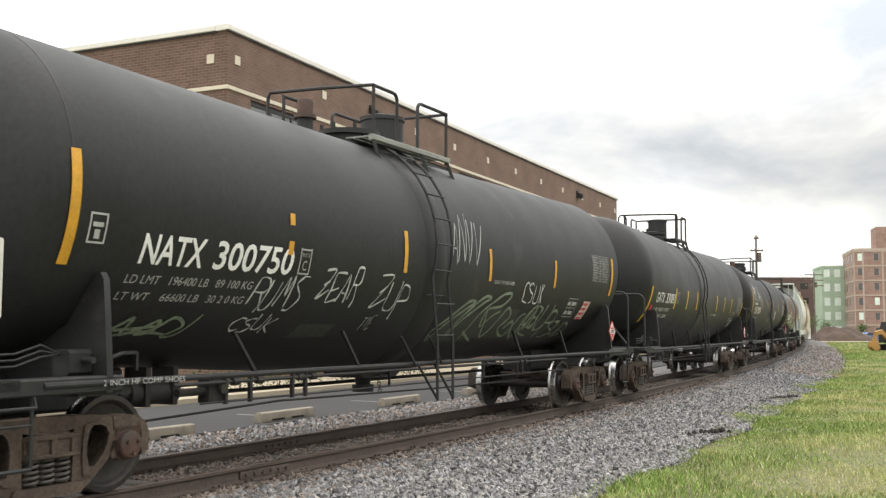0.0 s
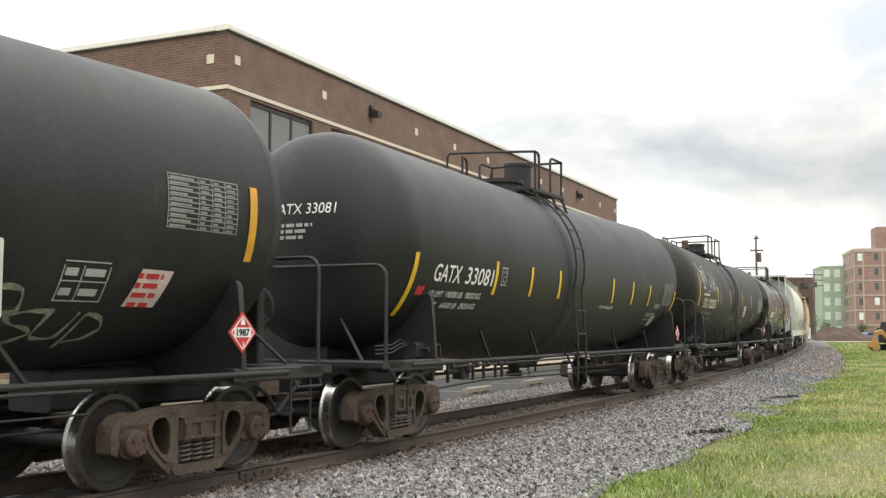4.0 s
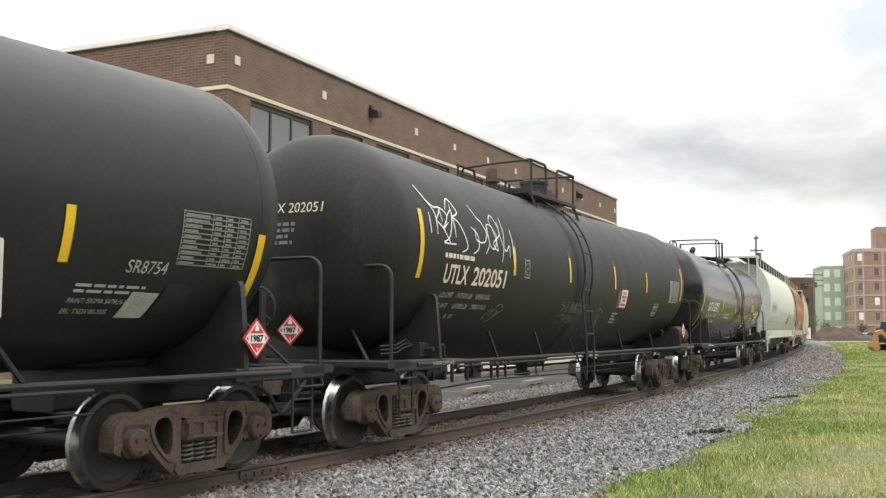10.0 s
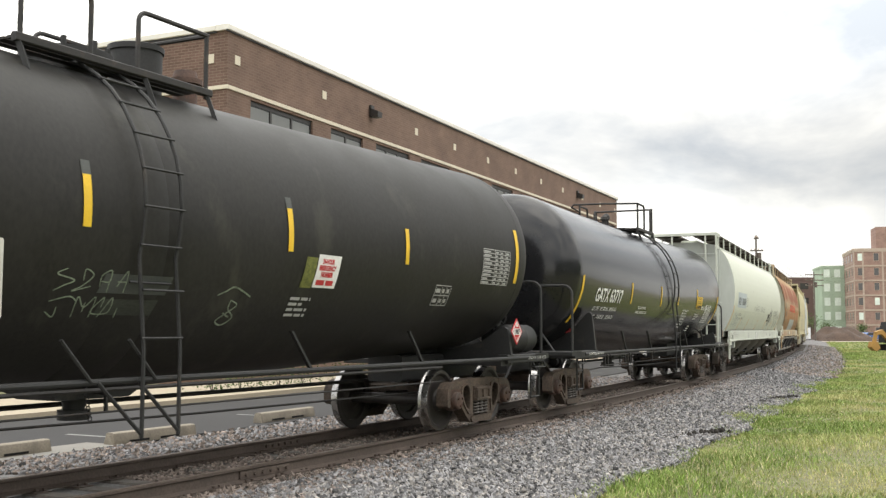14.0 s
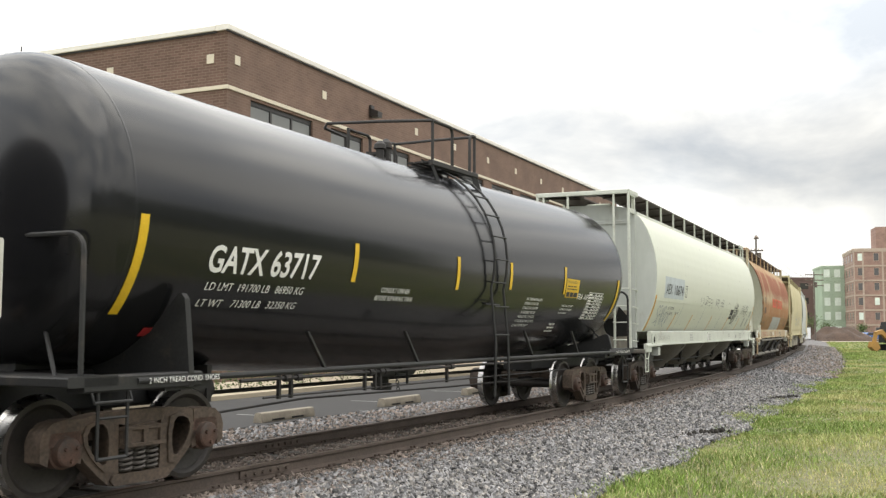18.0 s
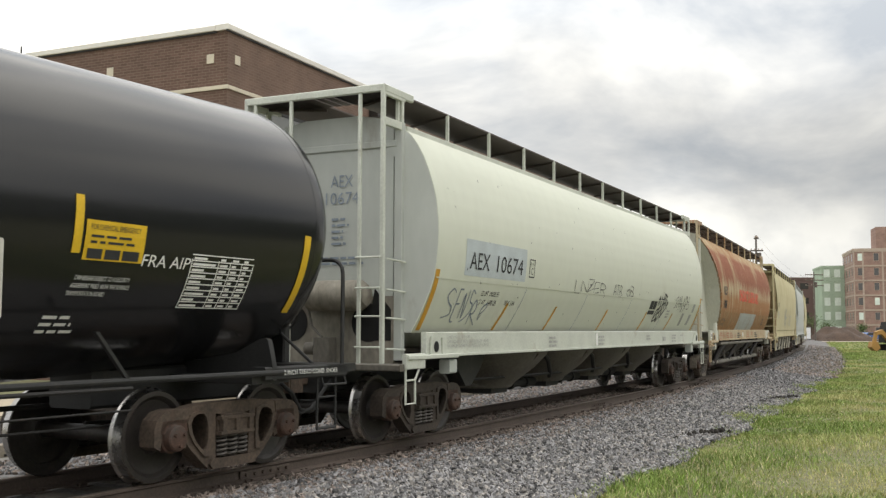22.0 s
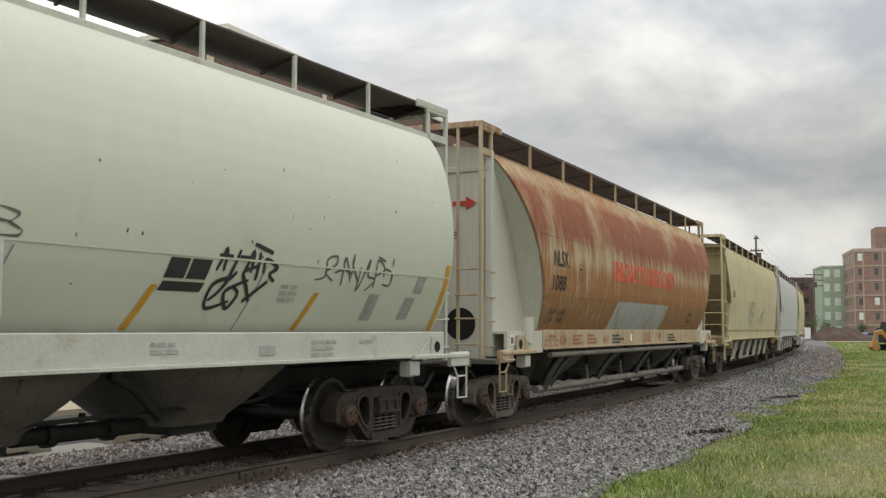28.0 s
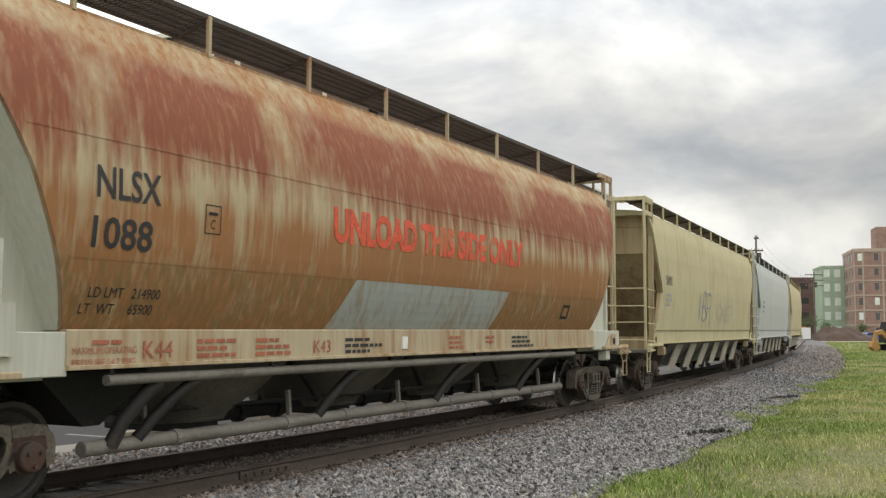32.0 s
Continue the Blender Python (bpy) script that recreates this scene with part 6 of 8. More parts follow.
# ---- covered hopper cars ----
def hopper_car(label, lead, trail, prof, ends, body_m, end_m, trim_m, half, funnels=4, kind="round", posts=10, board_m=None, roof_z=4.35, pipes=False, top_z=4.58, grate=False, open_end=False, post_in=0.75, board_w=0.56, pad_in=1.87, wrap=False, dx=0.0, truck_dx=0.0, sill_in=1.0, pitch=None, funnel_x=0.0):
    """A covered hopper: curved sides, end walls behind open end frames, roof walk on posts and funnels beneath.
    prof: (z, lat) of the side from the sill up; ends: (z, x) of the side sheet's sloping ends."""
    car = thing("hopper_car", label, "hopper car", group="hopper cars of the train")
    sf = profile_surf(prof, dx)
    zs = sorted(set([p[0] for p in prof] + [e[0] for e in ends]))
    fine = []
    for a, b in zip(zs, zs[1:]):
        fine += [a + (b - a) * k / 3 for k in range(3)]
    fine.append(zs[-1])
    lat = lambda z: float(np.interp(z, [p[0] for p in prof], [p[1] for p in prof]))
    xe = lambda z: float(np.interp(z, [e[0] for e in ends], [e[1] for e in ends]))
    for sd in (-1, 1):
        rows = [[((-1 + 2 * j / 14) * xe(z), sd * lat(z), z) for j in range(15)] for z in fine]
        inner = [[(x, y - sd * 0.05, z) for x, y, z in r] for r in rows]
        g = Geo().grid(rows).grid(inner)
        n = len(rows)
        for j in (0, 14):
            g.grid([[rows[i][j] for i in range(n)], [inner[i][j] for i in range(n)]])
        part("side_sheet", g, body_m, car, "" if sd < 0 else "far side sheet", 25)
        z0 = prof[0][0]
        xs = min(half - sill_in, xe(z0) + 0.02)
        sill = part("side_sill", Geo().box(-xs, xs, sd * 1.39 - 0.04, sd * 1.39 + 0.04, z0 - 0.30, z0 + 0.01, 0.012).box(-xs, xs, sd * 1.39 - 0.07, sd * 1.39 + 0.07, z0 - 0.33, z0 - 0.29, 0.005), trim_m, car, "side sill beam")
    tl = prof[-1][1]
    zt = prof[-1][0]
    roof = Geo()
    rp = [(-tl, zt - 0.01), (-tl, zt + 0.03), (-tl * 0.8, zt + 0.1), (-tl * 0.4, roof_z), (tl * 0.4, roof_z), (tl * 0.8, zt + 0.1), (tl, zt + 0.03), (tl, zt - 0.01)]
    roof.prism(rp, -xe(zt), xe(zt), "x")
    part("roof", roof, body_m, car, "", 30)
    part("roof_hatch", Geo().box(-xe(zt) + 0.8, xe(zt) - 0.8, -0.3, 0.3, roof_z, roof_z + 0.14, 0.03), trim_m, car, "long trough hatch on the roof")
    # roof walk on posts, both sides
    bz = top_z
    for sd in (-1, 1):
        xb = half - 0.1
        y0, y1 = (-tl, -tl + board_w) if sd < 0 else (tl - board_w, tl)
        if grate:
            g = Geo().box(-xb, xb, y0, y0 + 0.04, bz - 0.05, bz).box(-xb, xb, y1 - 0.04, y1, bz - 0.05, bz)
            for i in range(int(2 * xb / 0.062)):
                g.box(-xb + 0.062 * i, -xb + 0.062 * i + 0.03, y0 + 0.04, y1 - 0.04, bz - 0.022, bz)
            for j in range(1, int(board_w / 0.14)):
                g.box(-xb, xb, y0 + 0.14 * j - 0.008, y0 + 0.14 * j + 0.008, bz - 0.04, bz - 0.022)
        else:
            g = Geo().box(-xb, xb, y0, y1, bz - 0.03, bz, 0.006)
        wk = part("running_board", g, board_m or M_BOARD, car, "grated steel running board along the roof edge" if grate else "steel running board along the roof edge")
        for k in range(posts):
            x = -xb + 0.35 + (2 * xb - 0.7) * k / (posts - 1)
            part("board_post", Geo().bar((x, sd * tl, zt), (x, sd * tl, bz - 0.02), 0.042), trim_m, wk)
            part("board_bracket", Geo().bar((x, sd * (tl - 0.02), bz - 0.05), (x + 0.35, sd * (tl - board_w + 0.06), bz - 0.06), 0.035), M_BOARD, wk)
    for sd in (-1, 1):
        # end platform grating overhead
        g = Geo().box(sd * half - 0.03, sd * half + 0.03, -tl - 0.05, tl + 0.05, bz - 0.08, bz + 0.02, 0.01)
        g.box(sd * (half - 0.4) - 0.4, sd * (half - 0.4) + 0.4, -tl - 0.06, -tl - 0.0, bz - 0.08, bz + 0.02, 0.01)
        g.box(sd * (half - 0.4) - 0.4, sd * (half - 0.4) + 0.4, tl + 0.0, tl + 0.06, bz - 0.08, bz + 0.02, 0.01)
        walkway = part("end_walkway", g, trim_m, car, "grated walkway across the end")
        hw = 0.018 if grate else 0.055
        # with wrap, the dark steel colour stands in for shade under the walkway
        grate_m = M_BOARD if grate or wrap else trim_m
        bar_me = mesh_of("grate_bar", Geo().box(-0.36, 0.36, -hw, hw, -0.03, 0), grate_m)
        for y in np.arange(-tl + 0.06, tl - 0.03, 0.09 if grate else 0.15):
            part("grate_bar", bar_me, grate_m, walkway, m=pose(sd * (half - 0.39), float(y), bz))
        # end wall with lightening holes in its shear plate
        xw = sd * (half - post_in)
        ys = max(tl + 0.06, 1.45)
        if open_end:
            rows = [[(xw - sd * dx, y, z) for y in (-tl + 0.06, 0, tl - 0.06)] for dx, z in ((0.0, 3.32), (0.5, 2.7), (1.9, 1.2))]
            part("slope_plate", Geo().grid(rows), M_TAN_END, car, "rust-brown sloping end plate", 20)
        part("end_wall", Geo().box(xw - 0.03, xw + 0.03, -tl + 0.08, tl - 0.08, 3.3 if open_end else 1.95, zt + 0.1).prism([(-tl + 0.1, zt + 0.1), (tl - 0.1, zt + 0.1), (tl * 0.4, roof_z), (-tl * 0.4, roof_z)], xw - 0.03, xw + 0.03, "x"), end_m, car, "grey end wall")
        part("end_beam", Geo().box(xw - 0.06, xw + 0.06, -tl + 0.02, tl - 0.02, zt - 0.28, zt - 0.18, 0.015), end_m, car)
        shear = part("shear_plate", Geo().box(xw + sd * 0.02 - 0.02, xw + sd * 0.02 + 0.02, -tl + 0.06, tl - 0.06, 1.05, 1.35 if open_end else 1.96), M_GRIME_SHADE if wrap else end_m, car)
        for y in () if open_end else (-0.62, 0.62):
            part("lightening_hole", Geo().cyl((xw + sd * 0.035, y, 1.60), (xw + sd * 0.048, y, 1.60), 0.26, None, 28), M_HOLE, shear, "round dark opening")
            st = Geo().prism([(y + r0 * math.cos(a), 1.6 + r0 * math.sin(a) * (1.35 if math.sin(a) < 0 else 1.0)) for i in range(18) for a in (i * math.pi / 9,) for r0 in (0.30 + 0.08 * noise.noise((i * 1.7, y * 5, half)),)], xw + sd * 0.034 - 0.002, xw + sd * 0.034 + 0.002, "x")
            part("rust_stain", st, M_STAIN if body_m is M_MINT else end_m, shear, "dark rust stain round the opening", None)
        if body_m is M_MINT:
            part("corner_opening", Geo().prism([(-tl + 0.1, 1.36), (-tl + 0.1, 1.78), (-0.72, 2.06), (-0.62, 1.6), (-0.72, 1.36)], xw + sd * 0.036, xw + sd * 0.046, "x"), M_HOLE, shear, "dark opening beside the corner")
        # side end panel between the frame and the sloping sheet
        for s2 in (-1, 1):
            yy = s2 * (tl - 0.02)
            xp = half - post_in + 0.03
            pts = [(sd * xp, 1.08), (sd * xp, zt)] + [(sd * (xe(z) - 0.02), z) for z in reversed(fine)] + [(sd * (xe(fine[0]) - 0.02), 1.08)]
            if wrap:
                rows = [[(sd * (xp + (xe(z) - xp) * j / 4), s2 * (tl - 0.03 + (lat(z) - tl + 0.02) * (j / 4) ** 1.6), z) for j in range(5)] for z in fine]
            else:
                if abs(xe(prof[0][0]) - xp) > 0.25 and not open_end:
                    part("sill_end_plate", Geo().box(min(sd * xp, sd * xe(fine[0])), max(sd * xp, sd * xe(fine[0])), s2 * 1.39 - 0.025, s2 * 1.39 + 0.025, 1.12, 1.49, 0.008), end_m, car, "grey plate at the end of the sill")
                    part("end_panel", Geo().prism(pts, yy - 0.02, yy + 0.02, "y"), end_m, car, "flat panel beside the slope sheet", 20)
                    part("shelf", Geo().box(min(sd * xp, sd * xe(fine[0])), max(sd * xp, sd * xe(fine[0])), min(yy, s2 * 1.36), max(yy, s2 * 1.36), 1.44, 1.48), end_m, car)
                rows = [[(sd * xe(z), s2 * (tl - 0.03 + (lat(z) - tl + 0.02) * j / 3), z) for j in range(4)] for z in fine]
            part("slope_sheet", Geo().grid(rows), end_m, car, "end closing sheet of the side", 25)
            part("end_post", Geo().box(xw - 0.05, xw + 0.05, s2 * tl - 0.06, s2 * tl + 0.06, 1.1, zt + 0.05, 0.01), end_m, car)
            part("corner_gusset", Geo().prism([(s2 * (tl - 0.05), zt - 0.2), (s2 * (tl - 0.22), zt - 0.2), (s2 * (tl - 0.05), zt - 0.42)], xw + sd * 0.03 - 0.02, xw + sd * 0.03 + 0.02, "x"), end_m, car)
            fr_x0, fr_x1 = sorted((sd * half, sd * (half - post_in - 0.05)))
            part("corner_frame", Geo().box(fr_x0, fr_x1, s2 * (tl + 0.03) - 0.025, s2 * (tl + 0.03) + 0.025, bz - 0.12, bz - 0.02, 0.008).box(fr_x0, fr_x1, s2 * (tl + 0.03) - 0.025, s2 * (tl + 0.03) + 0.025, zt - 0.06, zt + 0.05, 0.008).box(xw - 0.03, xw + 0.03, s2 * (tl + 0.03) - 0.02, s2 * (tl + 0.03) + 0.02, zt, bz, 0.006), trim_m, car, "riveted frame of the roof corner")
            part("corner_post", Geo().box(sd * half - 0.03, sd * half + 0.03, s2 * (tl + 0.03) - 0.03, s2 * (tl + 0.03) + 0.03, 1.0, bz, 0.01), trim_m, car, "corner post of the end frame")
        for y in (-0.75, 0.35, 0.95):
            part("ladder_post", Geo().box(sd * half - 0.02, sd * half + 0.02, y - 0.025, y + 0.025, 1.05, bz - 0.05, 0.006), trim_m, car)
        for z in (1.28, 1.68, 2.05, 2.45):
            grab(car, [(sd * half + sd * 0.05, -tl - 0.02, z), (sd * half + sd * 0.05, -0.72, z)], trim_m)
            grab(car, [(sd * half, -tl - 0.09, z - 0.02), (sd * (half - post_in), -tl - 0.09, z - 0.04)], trim_m)
            grab(car, [(sd * half + sd * 0.05, tl, z), (sd * half + sd * 0.05, 0.9, z)], trim_m)
        # end sill and platform
        part("end_sill", Geo().box(sd * (half + 0.05) - 0.10, sd * (half + 0.05) + 0.10, -ys, ys, 0.98, 1.07, 0.015).box(min(sd * (half - 0.8), sd * half), max(sd * (half - 0.8), sd * half), -tl, tl, 1.03, 1.06), M_FUNNEL, car, "grimy end sill and floor")
        part("stub_sill", Geo().box(sd * (half - 1.2) - 1.35, sd * (half - 1.2) + 1.35, -0.25, 0.25, 0.68, 1.04, 0.03), M_FRAME, car)
        for s2 in (-1, 1):
            x0, x1 = sorted((sd * half, sd * (half - 1.5)))
            yb = s2 * ys
            part("sill_ledge", Geo().box(x0, x1, yb - 0.05, yb + 0.03, 1.12, 1.18, 0.01), trim_m, car, "ledge of the sill towards the end")
            xa = sd * (half - 0.86)
            plate = part("bracket_plate", Geo().prism([(xa - 0.16, 1.18), (xa + 0.16, 1.18), (xa + 0.14, 1.42), (xa - 0.14, 1.42)], yb - 0.012, yb + 0.012), trim_m, car, "pale plate with a round hole above the sill")
            part("hole", Geo().cyl((xa, yb - s2 * 0.0, 1.28), (xa, yb + s2 * 0.016, 1.28), 0.075, None, 18), M_HOLE, plate, "dark round hole")
            xg = sd * (half - 1.05)
            part("gusset", Geo().prism([(xg, 1.18), (xg, 1.40), (xg - sd * 0.26, 1.18)], yb - 0.012, yb + 0.012), trim_m, car)
            xc0, xc1 = sorted((sd * (half + 0.03), sd * (half - 0.5)))
            part("step_plate", Geo().box(xc0, xc1, yb - 0.03, yb + 0.03, 1.0, 1.2, 0.012), trim_m, car, "pale plate over the stirrup step")
            xl, xr2 = sd * half, sd * (half - 0.26)
            g = Geo().tube([(xl, yb, 1.05), (xl, yb, 0.56), (xr2, yb, 0.56), (xr2, yb, 0.86), (sd * (half - 0.5), yb, 1.15)], 0.017, 6).tube([(xl, yb, 0.86), (xr2, yb, 0.86)], 0.014, 6)
            part("stirrup_step", g, trim_m, car)
            if not wrap:
                grab(car, [(sd * (half + 0.02), yb + s2 * 0.02, 1.1), (sd * (half + 0.02), yb + s2 * 0.09, 1.04), (sd * (half - 0.4), yb + s2 * 0.09, 1.04), (sd * (half - 0.4), yb + s2 * 0.02, 1.1)], trim_m)
        part("jack_pad", Geo().box(sd * (half - pad_in) - 0.12, sd * (half - pad_in) + 0.12, -ys, -ys + 0.16, 0.90, 1.10, 0.02), end_m, car, "pale jacking pad")
        coupler(car, sd * (half + 0.12), sd)
    # air tank and brake gear on the leading end deck
    if not pipes:
        part("air_reservoir", Geo().lathe([(-0.45, 0.0), (-0.42, 0.11), (-0.35, 0.15), (0.35, 0.15), (0.42, 0.11), (0.45, 0.0)], "y", 20, (-half + 0.35, 0.35, 1.75)) if not wrap else Geo().lathe([(-0.52, 0.0), (-0.49, 0.14), (-0.40, 0.21), (0.40, 0.21), (0.49, 0.14), (0.52, 0.0)], "y", 20, (-half + 0.35, -0.18, 1.97)), M_GRIME_SHADE if wrap else M_STAIN, car, "grimy brake air reservoir" if wrap else "rusty brown brake air reservoir", 35)
    part("brake_valve", Geo().box(-half + 0.2, -half + 0.45, -0.15, 0.1, 1.06, 1.4, 0.03).cyl((-half + 0.3, 0.1, 1.25), (-half + 0.3, 0.25, 1.25), 0.09).tube([(-half + 0.3, 0.0, 1.4), (-half + 0.35, 0.2, 1.55), (-half + 0.4, 0.35, 2.0)], 0.018, 6), M_FUNNEL, car, "", 40)
    g = Geo().lathe([(0, 0.25), (0.02, 0.27), (0.04, 0.25), (0.02, 0.235)], "x", 24, (half + 0.08, -0.35, 2.3), True)
    for k in range(5):
        a = 2 * math.pi * k / 5
        g.cyl((half + 0.1, -0.35, 2.3), (half + 0.1, -0.35 + 0.25 * math.cos(a), 2.3 + 0.25 * math.sin(a)), 0.012, None, 6)
    part("brake_wheel", g, M_FRAME, car, "spoked hand brake wheel")
    # funnels beneath
    h = (trail - lead) / 2
    span = 2 * (h - 1.35)
    w = pitch or span / funnels
    for k in range(funnels):
        cx = funnel_x + w * (k + 0.5 - funnels / 2)
        z0 = prof[0][0] - 0.3
        g = Geo()
        if kind == "round":
            n = 24
            vs = []
            for zf, rx, ry in ((z0 + 0.02, w * 0.5, 1.32), (z0 - 0.10, w * 0.475, 1.27), (z0 - 0.34, w * 0.36, 1.06), (z0 - 0.60, w * 0.24, 0.72), (z0 - 0.68, w * 0.235, 0.66)):
                for i in range(n):
                    a = 2 * math.pi * i / n
                    c, s = math.cos(a), math.sin(a)
                    k2 = (abs(c) ** 2.4 + abs(s) ** 2.4) ** (-1 / 2.4)
                    vs.append((cx + rx * c * k2, ry * s * k2, zf))
            fs = [(i * n + j, i * n + (j + 1) % n, (i + 1) * n + (j + 1) % n, (i + 1) * n + j) for i in range(4) for j in range(n)]
            g.add(vs, fs + [tuple(range(4 * n, 5 * n))])
        else:
            vs = [(cx + a * w * 0.5, b * 1.36, z0 + 0.02) for a, b in ((-1, -1), (1, -1), (1, 1), (-1, 1))] + [(cx + a * w * 0.36, b * 0.95, z0 - 0.62) for a, b in ((-1, -1), (1, -1), (1, 1), (-1, 1))]
            g.add(vs, [(0, 1, 5, 4), (1, 2, 6, 5), (2, 3, 7, 6), (3, 0, 4, 7), (4, 5, 6, 7)])
        fn = part("funnel", g, M_FUNNEL, car, "dull hopper funnel", 40)
        if kind == "slant":
            for a in (-0.30, 0.20):
                xt = cx + a * w
                part("slope_sheet", Geo().prism([(xt + 0.5, z0), (xt + 1.4, z0), (xt - 0.1, z0 - 0.70), (xt - 0.75, z0 - 0.70)], -1.30, -1.26), M_SLANT, fn, "dull slanted hopper sheet")
        if kind == "round":
            part("outlet_flange", Geo().lathe([(z0 - 0.58, 0.0), (z0 - 0.58, w * 0.22), (z0 - 0.60, w * 0.255), (z0 - 0.65, w * 0.255), (z0 - 0.67, w * 0.22), (z0 - 0.67, 0.0)], "z", 28, (cx, 0, 0)), M_FUNNEL, fn, "round outlet flange", 40)
            part("weld_rib", Geo().bar((cx - w * 0.05, -1.29, z0 - 0.08), (cx + w * 0.02, -0.73, z0 - 0.58), 0.025), M_FUNNEL, fn)
            if k < funnels - 1:
                part("outlet_pipe", Geo().tube([(cx + w * 0.2, -0.3, z0 - 0.66), (cx + w * 0.8, -0.3, z0 - 0.66)], 0.085, 10).cyl((cx + w * 0.33, -0.3, z0 - 0.66), (cx + w * 0.37, -0.3, z0 - 0.66), 0.12, None, 10).cyl((cx + w * 0.60, -0.3, z0 - 0.66), (cx + w * 0.64, -0.3, z0 - 0.66), 0.12, None, 10).cyl((cx + w * 0.5, -0.3, z0 - 0.62), (cx + w * 0.5, -0.3, z0 - 0.48), 0.035, None, 8), M_FRAME, fn, "black outlet pipe with clamps")
                part("hose", Geo().tube([(cx + w * 0.42, -0.9, z0 - 0.10), (cx + w * 0.52, -0.9, z0 - 0.22), (cx + w * 0.66, -0.8, z0 - 0.46), (cx + w * 0.72, -0.72, z0 - 0.55)], 0.045, 8), M_FRAME, fn, "black hose")
        part("outlet_gate", Geo().box(cx - w * 0.13, cx + w * 0.13, -0.5, 0.5, z0 - 0.78, z0 - 0.67, 0.02), M_FRAME, fn)
    part("train_pipe", Geo().tube([(-half + 0.4, -0.4, 0.78), (-h - 1.0, -0.25, 0.76), (-h + 1.4, -0.3, 0.74), (-h + 2.4, -0.75, 0.7), (0, -0.8, 0.66), (h - 2.4, -0.75, 0.7), (h - 1.4, -0.3, 0.74), (h + 1.0, -0.25, 0.76), (half - 0.4, -0.4, 0.78)], 0.026, 6), M_FRAME, car)
    if wrap or pipes:
        # short sloped pocket next to the leading truck
        part("slope_sheet", Geo().prism([(-6.3, 1.12), (-4.95, 1.12), (-5.2, 0.86), (-5.55, 0.62), (-5.75, 0.62)], -0.8, 0.8), M_FRAME, car, "dark slope sheet beside the truck")
    if pipes:
        for y, z, r in ((-1.38, 1.07, 0.05), (-1.10, 0.46, 0.07)):
            part("unloading_pipe", Geo().tube([(-6.05, y, z), (5.5, y, z)], r, 10), M_DULLPIPE, car, "dusty steel unloading pipe along the car", 50)
        for x in (-4.9, -3.1, -1.9, -0.4, 0.9, 2.4, 4.0):
            part("pipe_collar", Geo().cyl((x, -1.10, 0.46), (x + 0.10, -1.10, 0.46), 0.082, None, 10), M_DULLPIPE, car)
        for x in (-6.0, -3.7, -1.2, 1.3, 3.8):
            part("pipe_hanger", Geo().bar((x, -1.38, 1.05), (x, -1.38, 1.2), 0.045), M_PIPE, car)
            part("pipe_hanger", Geo().bar((x + 0.75, -1.08, 0.46), (x + 0.75, -1.05, 0.82), 0.045), M_DULLPIPE, car)
        for k in range(4):
            x = -5.45 + 2.95 * k
            g = Geo().tube([(x + 0.62, -1.34, 1.02), (x + 0.5, -1.32, 0.97), (x + 0.36, -1.26, 0.85), (x + 0.2, -1.18, 0.68), (x + 0.05, -1.12, 0.5)], 0.06, 8)
            if k == 0:
                g.tube([(x + 0.1, -1.34, 1.02), (x, -1.3, 0.95), (x - 0.2, -1.2, 0.7), (x - 0.3, -1.14, 0.46)], 0.075, 8)
            part("hose_riser", g, M_PIPE, car, "dark hose riser between the pipes", 50)
    register(car, lead, trail, truck_dx, "dark" if wrap else ("tan" if pipes else "brown"))
    return car, sf


